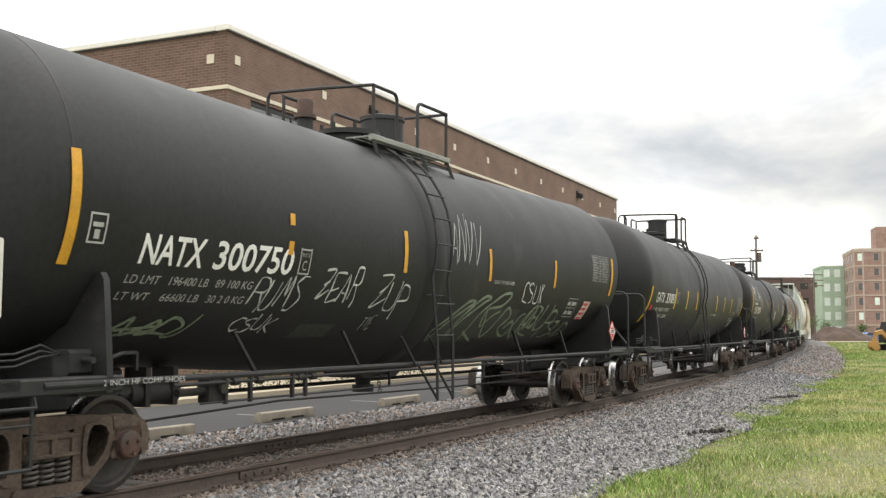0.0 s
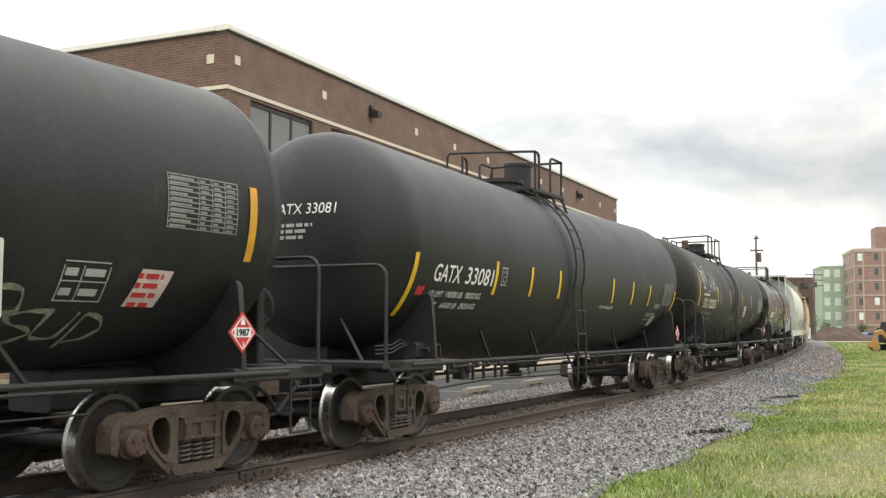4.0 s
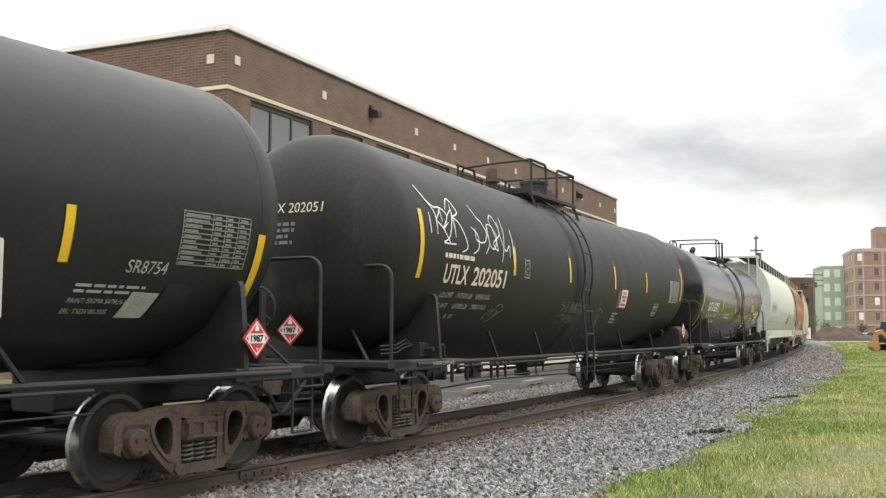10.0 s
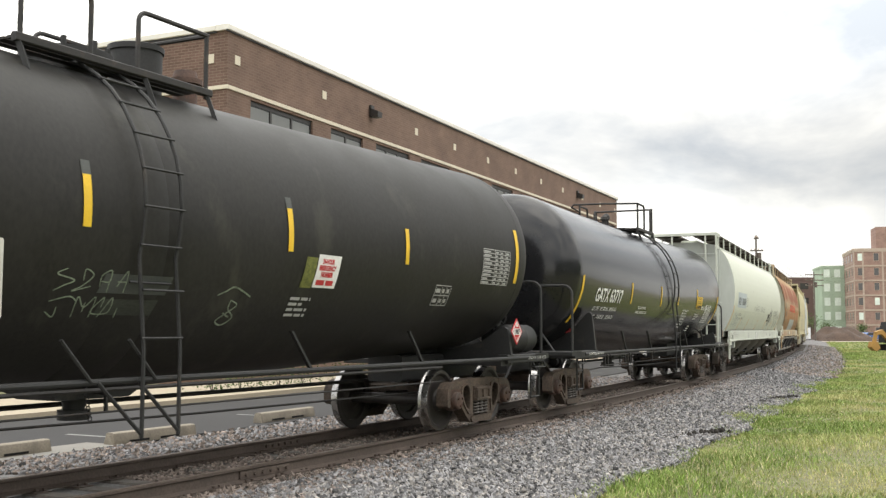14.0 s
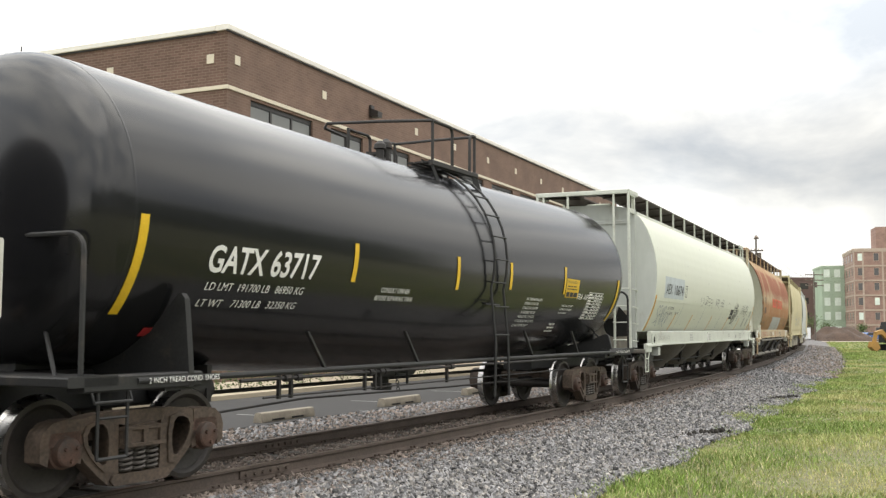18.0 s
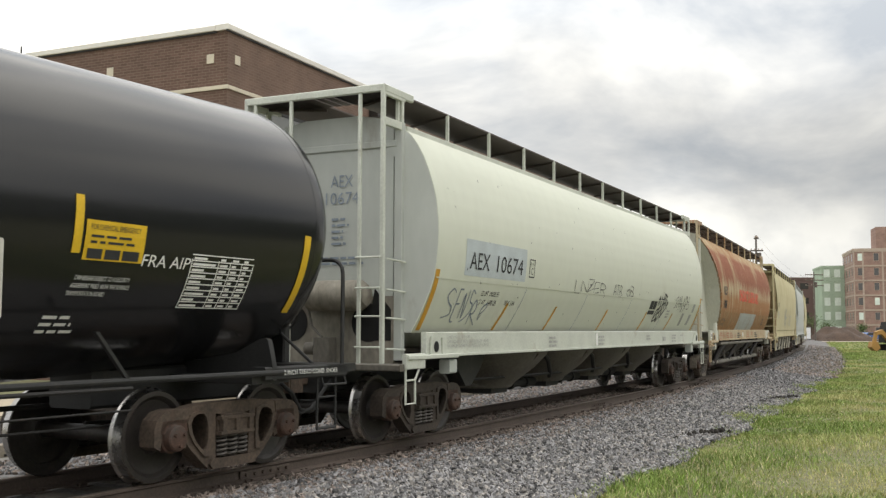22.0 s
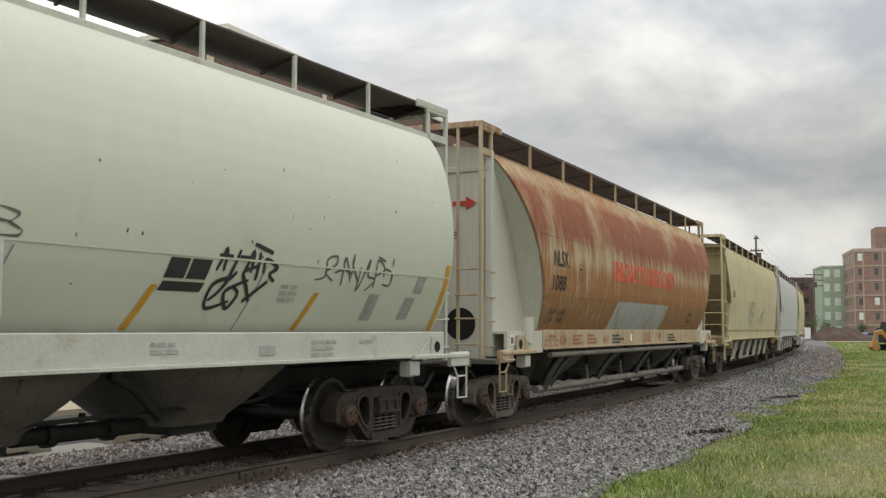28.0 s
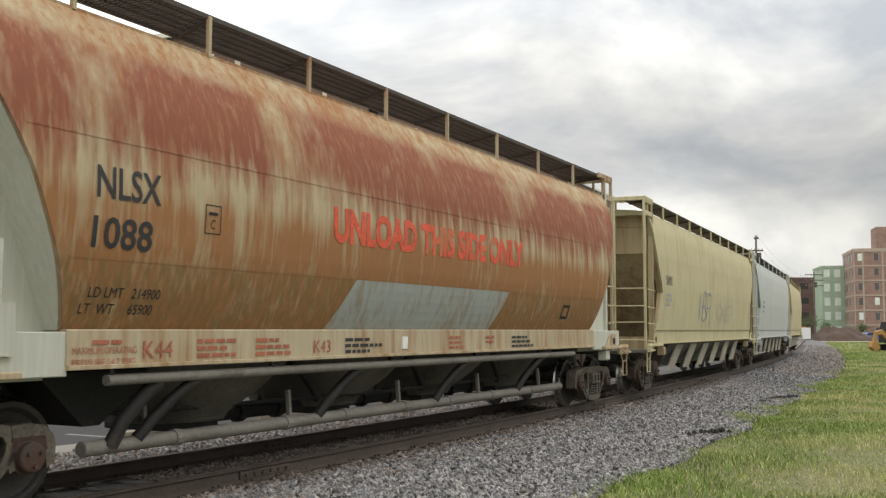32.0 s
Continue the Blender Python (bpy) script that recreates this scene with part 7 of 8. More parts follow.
def build_hopper_cars():
    # pale mint hopper
    prof = [(1.47, 1.22), (1.6, 1.29), (1.75, 1.365), (1.9, 1.43), (2.05, 1.49), (2.2, 1.535), (2.4, 1.57), (2.6, 1.592), (2.8, 1.6), (3.0, 1.594), (3.24, 1.565), (3.45, 1.522), (3.68, 1.455), (3.86, 1.385), (4.02, 1.30), (4.14, 1.215), (4.21, 1.14), (4.26, 1.07)]
    car, sf = hopper_car("pale mint covered hopper car with black marks", 70.75, 85.87, prof, [(1.47, 8.42), (2.2, 8.36), (3.3, 8.34), (4.26, 8.42)], M_MINT, M_MINT_END_SHADE, M_MINT_TRIM, 9.0, posts=12, post_in=0.52, board_w=0.85, pad_in=1.42, wrap=True, truck_dx=-0.15, sill_in=0.62, roof_z=4.46, top_z=4.72, pitch=2.72, funnel_x=0.42)
    part("seam_rib", patch(Geo(), sf, -8.32, 8.32, 2.2, 0.02, 0.012, 1), M_MINT, car, "", None)
    for sd in (-1, 1):
        part("roof_edge", Geo().box(-8.4, 8.4, sd * 1.11 - 0.03, sd * 1.11 + 0.03, 4.17, 4.28, 0.008), M_MINT_TRIM, car, "flat edge strip along the roof")
    part("mark_panel", patch(Geo(), sf, -7.45, -5.1, 2.28, 0.52, 0.004, 3), mat("pale_blue_panel", (0.47, 0.52, 0.54), 0.55, var=0.12, scale=3), car, "faded blue-grey panel", None)
    letters(car, sf, "AEX", -7.3, 2.38, 0.70, 0.25, M_BLACKTXT, "black reporting mark", 0.0, 0.009)
    letters(car, sf, "10674", -6.31, 2.38, 1.05, 0.25, M_BLACKTXT, "black car number", 0.0, 0.009)
    plate_mark(car, sf, -4.96, 2.36, 0.24, 0.3, M_BLACKTXT)
    scrawl(car, sf, "28-19-07-15-24-22-01 39-31-40 39-49 35-45 51-58-61-69 88-79-76-85-83-71-60", -7.78, 1.62, 1.0, 0.46, M_BLUEGREY, "blue-grey spray-paint tag in loose letters", 0.026)
    scrawl(car, sf, "20-27-39-46-34-24-60 74-96-98-76-72-84", -6.98, 1.58, 0.62, 0.36, M_BLUEGREY, "blue-grey spray-paint tag in loose letters", 0.026)
    thin = mat("thin_black_paint", (0.12, 0.12, 0.115), 0.6, var=0.3, scale=6)
    tag(car, sf, "LNZER", -2.56, 2.22, 1.9, 0.24, 28, thin, "thin dark spray-paint tag", 0.024, 0.05, 0.3)
    tag(car, sf, "OB", 0.85, 2.22, 0.55, 0.2, 30, thin, "thin dark spray-paint tag", 0.024, 0.05, 0.3)
    tag(car, sf, "ATB", -0.11, 2.22, 0.62, 0.22, 29, thin, "thin dark spray-paint tag", 0.024, 0.05, 0.3)
    scrawl(car, sf, "05-18-15 07-27 35-24-38 45-58-55 37-57 68-65-64 59-88 75-77-96-85-94 01-12-24-03-00-31 33-42-30-22-33-54 61-53-45-66 51-84", 3.68, 1.72, 0.92, 0.66, M_BLACKTXT, "bold dark spray-paint tag", 0.045)
    scrawl(car, sf, "02-13-17-28-26-14-22 31-38-42 24-35-44 45-49 43-48-46-52 56-50-68-64-73-60 71-78-86-74 79-88 84-86-95-92-82 99-97", 5.3, 1.97, 1.55, 0.42, thin, "thin dark spray-paint tag", 0.026)
    for x in (-5.76, -3.48, -0.38, 2.72, 5.22):
        stripe(car, sf, x, 1.5, 1.92, M_AMBER, "slanted amber reflective stripe", 0.085, 0.2)
    for x in (-5.19, -2.01, 1.1, 4.2):
        stripe(car, sf, x, 1.5, 2.17, M_BLUEGREY, "thin slanted hopper seam", 0.018, 0.23)
    stripe(car, sf, -8.29, 1.5, 2.32, M_AMBER, "amber reflective stripe", 0.12, 0.0)
    stripe(car, sf, 8.26, 1.5, 2.38, M_AMBER, "amber reflective stripe", 0.10, 0.0)
    for x0, x1, z, h, m in ((3.0, 3.26, 1.99, 0.19, M_BLACKTXT), (3.29, 3.56, 1.99, 0.19, M_BLACKTXT), (2.97, 3.53, 1.87, 0.09, M_BLACKTXT), (6.45, 6.68, 1.62, 0.32, M_PATCH), (7.47, 7.68, 1.98, 0.22, M_PATCH), (7.30, 7.54, 1.64, 0.28, M_PATCH)):
        part("stencil_panel", patch(Geo(), sf, x0, x1, z, h, 0.007, 3, 0.04), m, car, "dark stencil panel", None)
    letters(car, sf, "LD LMT  198200 LBS", -6.70, 2.01, 0.66, 0.075, M_BLACKTXT, "load limit in black stencil", 0.0, 0.008)
    letters(car, sf, "LT WT    64800 LBS", -6.70, 1.88, 0.65, 0.075, M_BLACKTXT, "light weight in black stencil", 0.0, 0.008)
    letters(car, sf, "NEW 3-94", -5.71, 1.89, 0.40, 0.075, M_BLACKTXT, "build date in black stencil", 0.0, 0.008)
    bars(car, sf, 4.75, 2.02, 0.42, 3, 0.07, M_GREYTXT, "lines of faded stencil", 16)

    def sill(x, z0, v, off):
        return (x, -1.432 - off, z0 + v)
    for i, words in enumerate(("2 INCH HF COMP SHOES", "CAR EQUIPPED WITH SAFETY RELIEF VALVE", "MAXIMUM OPERATING PRESSURE 14.7 P.S.I.")):
        letters(car, sill, words, -7.75, 1.385 - 0.062 * i, (0.75, 1.42, 1.45)[i], 0.045, M_GREYTXT, "small stencil on the sill")
    part("tag_plate", Geo().box(-0.98, -0.88, -1.45, -1.43, 1.2, 1.44), M_WHITE, car, "small white tag")
    for x, w, n in ((-3.66, 0.45, 3), (-0.8, 0.55, 3), (2.9, 0.4, 2), (5.35, 0.66, 4), (6.3, 0.35, 1)):
        bars(car, sill, x, 1.42, w, n, 0.07, M_GREYTXT, "lines of small stencil on the sill", int(40 + x))
    part("stencil_panel", Geo().box(4.45, 4.7, -1.44, -1.431, 1.24, 1.34), M_GREYTXT, car, "dark stencil panel")
    hd = front_surf(-8.52)
    letters(car, hd, "AEX", 0.0, 3.48, 0.36, 0.17, M_BLUEGREY, "faded reporting mark on the end wall")
    letters(car, hd, "10674", -0.08, 3.24, 0.54, 0.17, M_BLUEGREY, "faded car number on the end wall")
    bars(car, hd, 0.02, 3.1, 0.3, 5, 0.085, M_BLUEGREY, "lines of small stencil on the end wall", 9, 0.4)
    bars(car, hd, -0.15, 2.55, 0.75, 2, 0.075, M_BLUEGREY, "lines of small stencil on the end wall", 10, 0.45)
    g, r = Geo(), random.Random(44)
    for k in range(60):
        x, z, hh = r.uniform(-8, 8), r.uniform(1.6, 3.9), r.uniform(0.01, 0.045)
        patch(g, sf, x, x + r.uniform(0.008, 0.02), z, hh, 0.005, 1, r.uniform(-0.01, 0.01))
    tagged(part("paint_chip", g, M_BLACKTXT, car, "", None), "small dark chips in the paint", kind="stuff")
    # rust-streaked hopper
    prof = [(1.5, 1.34), (1.65, 1.41), (1.8, 1.466), (1.95, 1.512), (2.1, 1.545), (2.25, 1.575), (2.45, 1.595), (2.65, 1.604), (2.85, 1.602), (3.07, 1.588), (3.29, 1.56), (3.51, 1.515), (3.73, 1.45), (3.95, 1.36), (4.13, 1.25), (4.25, 1.17), (4.32, 1.11)]
    ends = [(1.5, 6.52), (2.1, 6.76), (2.35, 6.88), (2.8, 7.08), (3.25, 7.34), (3.8, 7.70), (4.32, 8.03)]
    car, sf = hopper_car("rust-streaked covered hopper car with dark red unloading words", 89.5, 104.4, prof, ends, M_RUST, M_RUST_END, M_RUST_TRIM, 8.54, funnels=4, posts=10, pipes=True, grate=True, roof_z=4.5, top_z=4.77, post_in=0.42, board_w=0.8, pad_in=1.22, dx=0.35, pitch=2.72, funnel_x=0.22)
    letters(car, sf, "NLSX", -6.78, 2.62, 0.76, 0.27, M_BLACKTXT, "black reporting mark", 0.0, 0.008, bold=0.005)
    letters(car, sf, "1088", -6.8, 2.2, 0.70, 0.26, M_BLACKTXT, "black car number", 0.0, 0.008, bold=0.005)
    part("sheet_seam", patch(Geo(), sf, -7.5, 6.8, 3.12, 0.014, 0.006, 1, 0, 8), M_RUST, car, "", None)
    part("sheet_seam", patch(Geo(), sf, -7.0, 6.3, 2.10, 0.012, 0.006, 1, 0, 8), M_RUST, car, "", None)
    g = outline(Geo(), sf, -5.42, -5.19, 2.42, 2.70, 0.009)
    patch(g, sf, -5.37, -5.24, 2.6, 0.03, 0.007, 1)
    ob = part("plate_mark", g, M_FRAME, car, "small ruled mark", None)
    letters(ob, sf, "C", -5.335, 2.47, 0.06, 0.09, M_FRAME, "")
    letters(car, sf, "UNLOAD THIS SIDE ONLY", -3.22, 2.53, 5.5, 0.37, M_REDBIG, "faded red stencilled words", 0.0, 0.006, bold=0.024)
    part("repaint_patch", patch(Geo(), sf, -3.05, 1.45, 1.51, 0.6, 0.005, 5, 0.42, 6), M_REPAINT, car, "grey repainted patch", None)
    letters(car, sf, "LD LMT   214900", -6.72, 1.78, 0.85, 0.09, M_BLACKTXT, "faded load limit stencil")
    letters(car, sf, "LT  WT     65900", -6.78, 1.64, 0.86, 0.09, M_BLACKTXT, "faded light weight stencil")
    part("stencil_panel", outline(Geo(), sf, 4.3, 4.65, 1.7, 1.95, 0.05), M_FRAME, car, "small dark framed mark", None)

    def sill2(x, z0, v, off):
        return (x + 0.35, -1.432 - off, z0 + v)
    letters(car, sill2, "K44", -6.02, 1.25, 0.38, 0.16, M_REDFADE, "faded red stencil")
    letters(car, sill2, "K43", -3.35, 1.25, 0.34, 0.14, M_REDFADE, "faded red stencil")
    letters(car, sill2, "MAXIMUM OPERATING", -6.84, 1.30, 0.74, 0.06, M_REDFADE, "faded red stencil")
    letters(car, sill2, "PRESSURE 14.7 PSIG", -6.84, 1.20, 0.72, 0.06, M_REDFADE, "faded red stencil")
    for x, w, n in ((-6.62, 0.4, 1), (-5.3, 0.6, 3), (-4.4, 0.62, 3), (0.0, 0.5, 3), (1.2, 0.4, 2)):
        bars(car, sill2, x, 1.45, w, n, 0.07, M_REDFADE, "lines of faded red stencil", int(60 + x))
    for x, w, n in ((-2.7, 0.9, 3), (2.2, 1.0, 3)):
        bars(car, sill2, x, 1.44, w, n, 0.07, M_BLACKTXT, "lines of faded stencil", int(70 + x))
    part("tag_plate", Geo().box(-1.0, -0.87, -1.45, -1.43, 1.26, 1.42), M_WHITE, car, "small white tag")
    for x in (-8.05, -7.84):
        fr = part("tag_frame", Geo().box(x, x + 0.16, -1.43, -1.417, 1.26, 1.42), M_WHITE, car, "small white tag frame")
        part("tag_slot", Geo().box(x + 0.03, x + 0.13, -1.433, -1.431, 1.29, 1.39), M_FUNNEL, fr)
    part("junction_box", Geo().box(-7.42, -7.08, -1.47, -1.40, 1.3, 1.72, 0.015), M_RUST_END, car, "grey junction box on the end panel")
    letters(car, sill2, "2 INCH HF COMP SHOES", -8.3, 1.09, 0.62, 0.05, M_BLACKTXT, "small black stencil")
    hd = front_surf(-8.16)
    letters(car, hd, "UNLOAD", -1.0, 3.36, 1.42, 0.34, M_REDTXT, "red stencilled word on the end wall", bold=0.004)
    part("arrow", Geo().prism([(-0.48, 3.505), (-0.72, 3.505), (-0.72, 3.43), (-0.90, 3.54), (-0.72, 3.65), (-0.72, 3.575), (-0.48, 3.575)], -8.172, -8.164, "x"), M_REDTXT, car, "red arrow pointing to the side")
    letters(car, hd, "NLSX", -0.7, 2.92, 0.36, 0.12, M_BLACKTXT, "black reporting mark on the end wall")
    letters(car, hd, "1088", 0.2, 2.97, 0.36, 0.12, M_BLACKTXT, "black car number on the end wall")
    bars(car, hd, -0.72, 2.78, 0.8, 7, 0.08, M_GREYTXT, "lines of small stencil on the end wall", 11)
    # tan hopper
    prof = [(1.5, 1.46), (1.9, 1.50), (2.6, 1.55), (3.3, 1.55), (3.9, 1.50), (4.2, 1.42)]
    ends = [(1.5, 7.9), (2.4, 7.5), (3.2, 8.1), (4.2, 8.5)]
    car, sf = hopper_car("tan covered hopper car with slanted funnel sheets", 108.7, 123.35, prof, ends, M_TAN, M_TAN_END, M_TAN, 9.0, funnels=3, kind="slant", posts=11, top_z=4.55, open_end=True)
    letters(car, sf, "SAMX", -7.2, 2.6, 0.75, 0.24, M_BLACKTXT, "dark reporting mark")
    bars(car, sf, -7.2, 2.45, 0.8, 3, 0.12, M_GREYTXT, "faded car number and stencil lines", 5)
    tag(car, sf, "IBR", -3.0, 1.75, 2.2, 0.75, 55, M_BLUEGREY, "blue-grey graffiti", 0.08)
    tag(car, sf, "OMEP", 0.2, 1.8, 3.2, 0.55, 56, M_GREYTXT, "faded graffiti", 0.05)
    part("mark_panel", Geo().box(-8.36, -8.345, 0.35, 0.95, 3.86, 4.0), M_WHITE, car, "white panel on the end wall")
    letters(car, front_surf(-8.365), "SAMX", -0.9, 3.88, 0.5, 0.1, M_BLACKTXT, "dark reporting mark on a white panel")
    # pale grey hopper
    car, sf = hopper_car("pale grey covered hopper car far down the train", 127.25, 141.85, prof, ends, M_GREYHOP, M_GREYHOP, M_GREYHOP, 9.0, funnels=3, kind="slant", posts=9, top_z=4.55, open_end=True)
    bars(car, sf, -6.6, 2.8, 0.9, 3, 0.2, M_BLUEGREY, "faded stencil", 5)
    # last hopper in view
    car, sf = hopper_car("cream covered hopper car at the end of the view", 145.75, 160.35, prof, ends, M_TAN, M_TAN, M_TAN, 9.0, funnels=3, kind="slant", posts=9, top_z=4.55, open_end=True)
    bars(car, sf, -6.6, 2.8, 0.9, 3, 0.2, M_BLUEGREY, "faded stencil", 5)


# ---- street side: parking lot and brick building ----
def build_parking():
    slab = Geo()
    sweep(slab, [(-4.35, -0.345), (-9.3, -0.335), (-9.3, -0.5), (-4.35, -0.5)], -25, 150, 1.0, True)
    lot = tagged(new("pavement", mesh_of("pavement", slab, M_ASPHALT, 40)), "worn grey asphalt parking lot beside the track", "pavement", kind="structure")
    for k in range(1, 14):
        g, s = Geo(), 3.4 + 4.9 * k
        g.grid([[tuple(on_track(s + ds, a, -0.341) ) for a in (-8.6, -7.0, -5.6, -4.9)] for ds in (0.0, 0.11)])
        part("parking_line", g, M_LINE, lot, "white parking bay line", None)
    g = Geo()
    sweep(g, [(-4.15, -0.33), (-4.95, -0.332), (-4.95, -0.5), (-4.15, -0.5)], 3.0, 7.35, 0.5, True)
    tagged(new("gutter", mesh_of("gutter", g, M_CONC, 40)), "pale concrete apron at the edge of the asphalt", "pavement", kind="structure")
    g = Geo()
    sweep(g, [(-9.3, -0.335), (-9.3, -0.22), (-13.2, -0.20), (-13.2, -0.5)], -25, 150, 1.0)
    walk_ = tagged(new("sidewalk", mesh_of("sidewalk", g, M_WALK, 30)), "pale beige concrete sidewalk with a kerb", "sidewalk", kind="structure")
    prof = [(-0.11, 0.0), (0.11, 0.0), (0.11, 0.07), (0.08, 0.175), (0.05, 0.19), (-0.05, 0.19), (-0.08, 0.175), (-0.11, 0.07)]
    for i, (s, a) in enumerate(((4.4, -4.55), (7.42, -4.36), (11.75, -4.7), (16.6, -4.6), (21.5, -4.6), (26.4, -4.6))):
        g = Geo().prism(prof, -0.94, 0.94, "x")
        for sd in (-1, 1):
            g.prism([(-0.105, 0.0), (0.105, 0.0), (0.04, 0.15), (-0.04, 0.15)], sd * 0.94 - 0.03, sd * 0.94 + 0.03, "x")
        p, h = on_track(s + 0.97, a, -0.338), heading(s)
        st = thing("wheel_stop", "precast concrete wheel stop with drain slots", "wheel stop", Matrix.Translation(p) @ pose(0, 0, 0, 0, 0, math.degrees(h) + 90 + (2, -1, 1, 0, 1, 0)[i]), group="wheel stops along the lot", geo=g, material=M_STOP, smooth=25)
        for x in (-0.4, 0.3):
            part("drain_slot", Geo().box(x - 0.22, x + 0.22, -0.114, -0.10, 0.02, 0.055), M_HOLE, st, "dark drain slot")
    # low shrubs and weeds by the far kerb
    r = random.Random(3)
    for s, a in ((17.6, -10.4), (19.2, -10.6), (20.6, -10.2), (22.4, -10.5), (24.6, -10.3), (27, -10.4), (30, -10.4)):
        g = Geo()
        for k in range(260):
            q = Vector((r.gauss(0, 0.42), r.gauss(0, 0.3), abs(r.gauss(0.3, 0.2)) + 0.02))
            e, u = Vector((r.uniform(-1, 1), r.uniform(-1, 1), r.uniform(-0.5, 1))).normalized() * 0.07, Vector((r.uniform(-1, 1), r.uniform(-1, 1), r.uniform(-1, 1))).normalized() * 0.035
            g.add([tuple(q - u), tuple(q + e * 0.6 - u * 0.1), tuple(q + u), tuple(q + e)], [(0, 1, 2), (0, 2, 3)])
        p = on_track(s, a, -0.215)
        bush = thing("shrub", "low leafy green shrub beside the sidewalk", "shrub", Matrix.Translation(p), group="shrubs along the sidewalk")
        part("foliage", g, M_LEAF, bush, "", None)
        part("stem", Geo().cyl((0, 0, -0.02), (0.03, 0, 0.4), 0.02, 0.01, 6).cyl((0, 0, 0), (-0.15, 0.1, 0.35), 0.015, 0.008, 6), M_BARK, bush)


def build_hall():
    """The long brick building across the street; local x runs along its track side."""
    B = thing("brick_building", "long brown brick building with cream coping and stone band", "building", pose(-7.4, 34.6, 0, 0, 0, 65.4))
    L, Wd, top = 50.8, 32.0, 11.75
    zb0, zb1 = 9.70, 9.84
    wz0, wz1 = 7.45, 9.60
    groups = [(1.38, 5.52, 3), (6.9, 9.55, 2)] + [(10.72 + 4.52 * k, 10.72 + 4.52 * k + 3.3, 3) for k in range(9)]
    # track-side wall in piers and panels, so that the windows are real openings
    t = 0.35
    g = Geo()
    g.box(0, L, 0, t, wz1, top)
    g.box(0, L, 0, t, -0.5, wz0)
    x = 0.0
    for a, b, _ in groups:
        if b > L:
            break
        g.box(x, a, 0, t, wz0, wz1)
        x = b
    g.box(x, L, 0, t, wz0, wz1)
    part("track_wall", g, M_BRICK, B, "brown brick wall facing the track", 20)
    # side and back walls take the darker, shaded copy of the brick
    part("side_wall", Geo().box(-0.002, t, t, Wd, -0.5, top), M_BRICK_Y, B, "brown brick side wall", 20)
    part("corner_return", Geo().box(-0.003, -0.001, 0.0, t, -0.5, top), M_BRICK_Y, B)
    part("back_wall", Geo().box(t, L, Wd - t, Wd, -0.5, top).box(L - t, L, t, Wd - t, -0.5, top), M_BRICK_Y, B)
    part("roof", Geo().box(t, L - t, t, Wd - t, top - 0.6, top - 0.4), M_ROOF, B)
    part("interior_floor", Geo().box(t, L - t, t, Wd - t, wz0 - 0.9, wz0 - 0.7), M_ROOF, B)
    part("interior_screen", Geo().box(t, L - t, 4.5, 4.6, wz0 - 0.7, top - 0.6), M_BLIND, B)
    # coping in lengths
    for i in range(14):
        x0, x1 = -0.12 + (L + 0.24) / 14 * i, -0.12 + (L + 0.24) / 14 * (i + 1)
        part("coping", Geo().box(x0 + 0.004, x1 - 0.004, -0.10, 0.45, top, top + 0.2, 0.02), M_COPING, B, "cream metal coping")
        part("coping_drip", Geo().box(x0, x1, -0.06, 0.0, top - 0.05, top, 0.0), M_DARKFRAME, B)
    for i in range(9):
        y0, y1 = 0.46 + (Wd - 0.46) / 9 * i, 0.46 + (Wd - 0.46) / 9 * (i + 1)
        part("coping", Geo().box(-0.12, 0.45, y0, y1 - 0.006, top, top + 0.2, 0.02), M_COPING, B, "cream metal coping")
        part("coping_drip", Geo().box(-0.06, 0.0, y0, y1, top - 0.05, top), M_DARKFRAME, B)
    # cast stone band in blocks
    for i in range(42):
        x0 = L / 42 * i
        part("band_block", Geo().box(x0 + 0.004, x0 + L / 42 - 0.004, -0.05, 0.0, zb0, zb1, 0.01), M_STONEBAND, B)
    for i in range(26):
        y0 = Wd / 26 * i
        part("band_block", Geo().box(-0.05, -0.003, y0 - (0.05 if i == 0 else 0) + 0.004, y0 + Wd / 26 - 0.004, zb0, zb1, 0.01), M_STONEBAND, B)
    for z in (8.45, 7.2):
        for i in range(26):
            y0 = Wd / 26 * i
            part("band_block", Geo().box(-0.04, -0.003, y0 + 0.004, y0 + Wd / 26 - 0.004, z, z + 0.12, 0.01), M_STONEBAND, B)
    for x in (0.55, 6.35, 10.5 + 4.2, 19.17, 23.7, 28.05, 32.6, 37.0, 41.5, 46.0, 50.2):
        part("accent_block", Geo().box(x - 0.155, x + 0.155, -0.025, 0.0, 10.65, 10.97, 0.01), M_STONEBAND, B, "square cream stone accent")
    for y in (0.72, 5.2, 9.7, 14.2):
        part("accent_block", Geo().box(-0.028, -0.003, y - 0.155, y + 0.155, 10.65, 10.97, 0.01), M_STONEBAND, B, "square cream stone accent")
    # windows
    for a, b, n in groups:
        if b > L:
            continue
        win = part("window", Geo().box(a, b, 0.08, 0.18, wz1 - 0.16, wz1), M_DARKFRAME, B, "dark-framed window below the stone band", 20)
        part("bottom_rail", Geo().box(a, b, 0.08, 0.18, wz0, wz0 + 0.08), M_DARKFRAME, win)
        for k in range(n + 1):
            x = a + (b - a) * k / n
            w = 0.05 if k in (0, n) else 0.06
            part("mullion", Geo().box(max(a, x - w), min(b, x + w), 0.08, 0.18, wz0 + 0.08, wz1 - 0.16), M_DARKFRAME, win)
        part("sill", Geo().box(a - 0.05, b + 0.05, -0.06, 0.08, wz0 - 0.1, wz0, 0.01), M_STONEBAND, win)
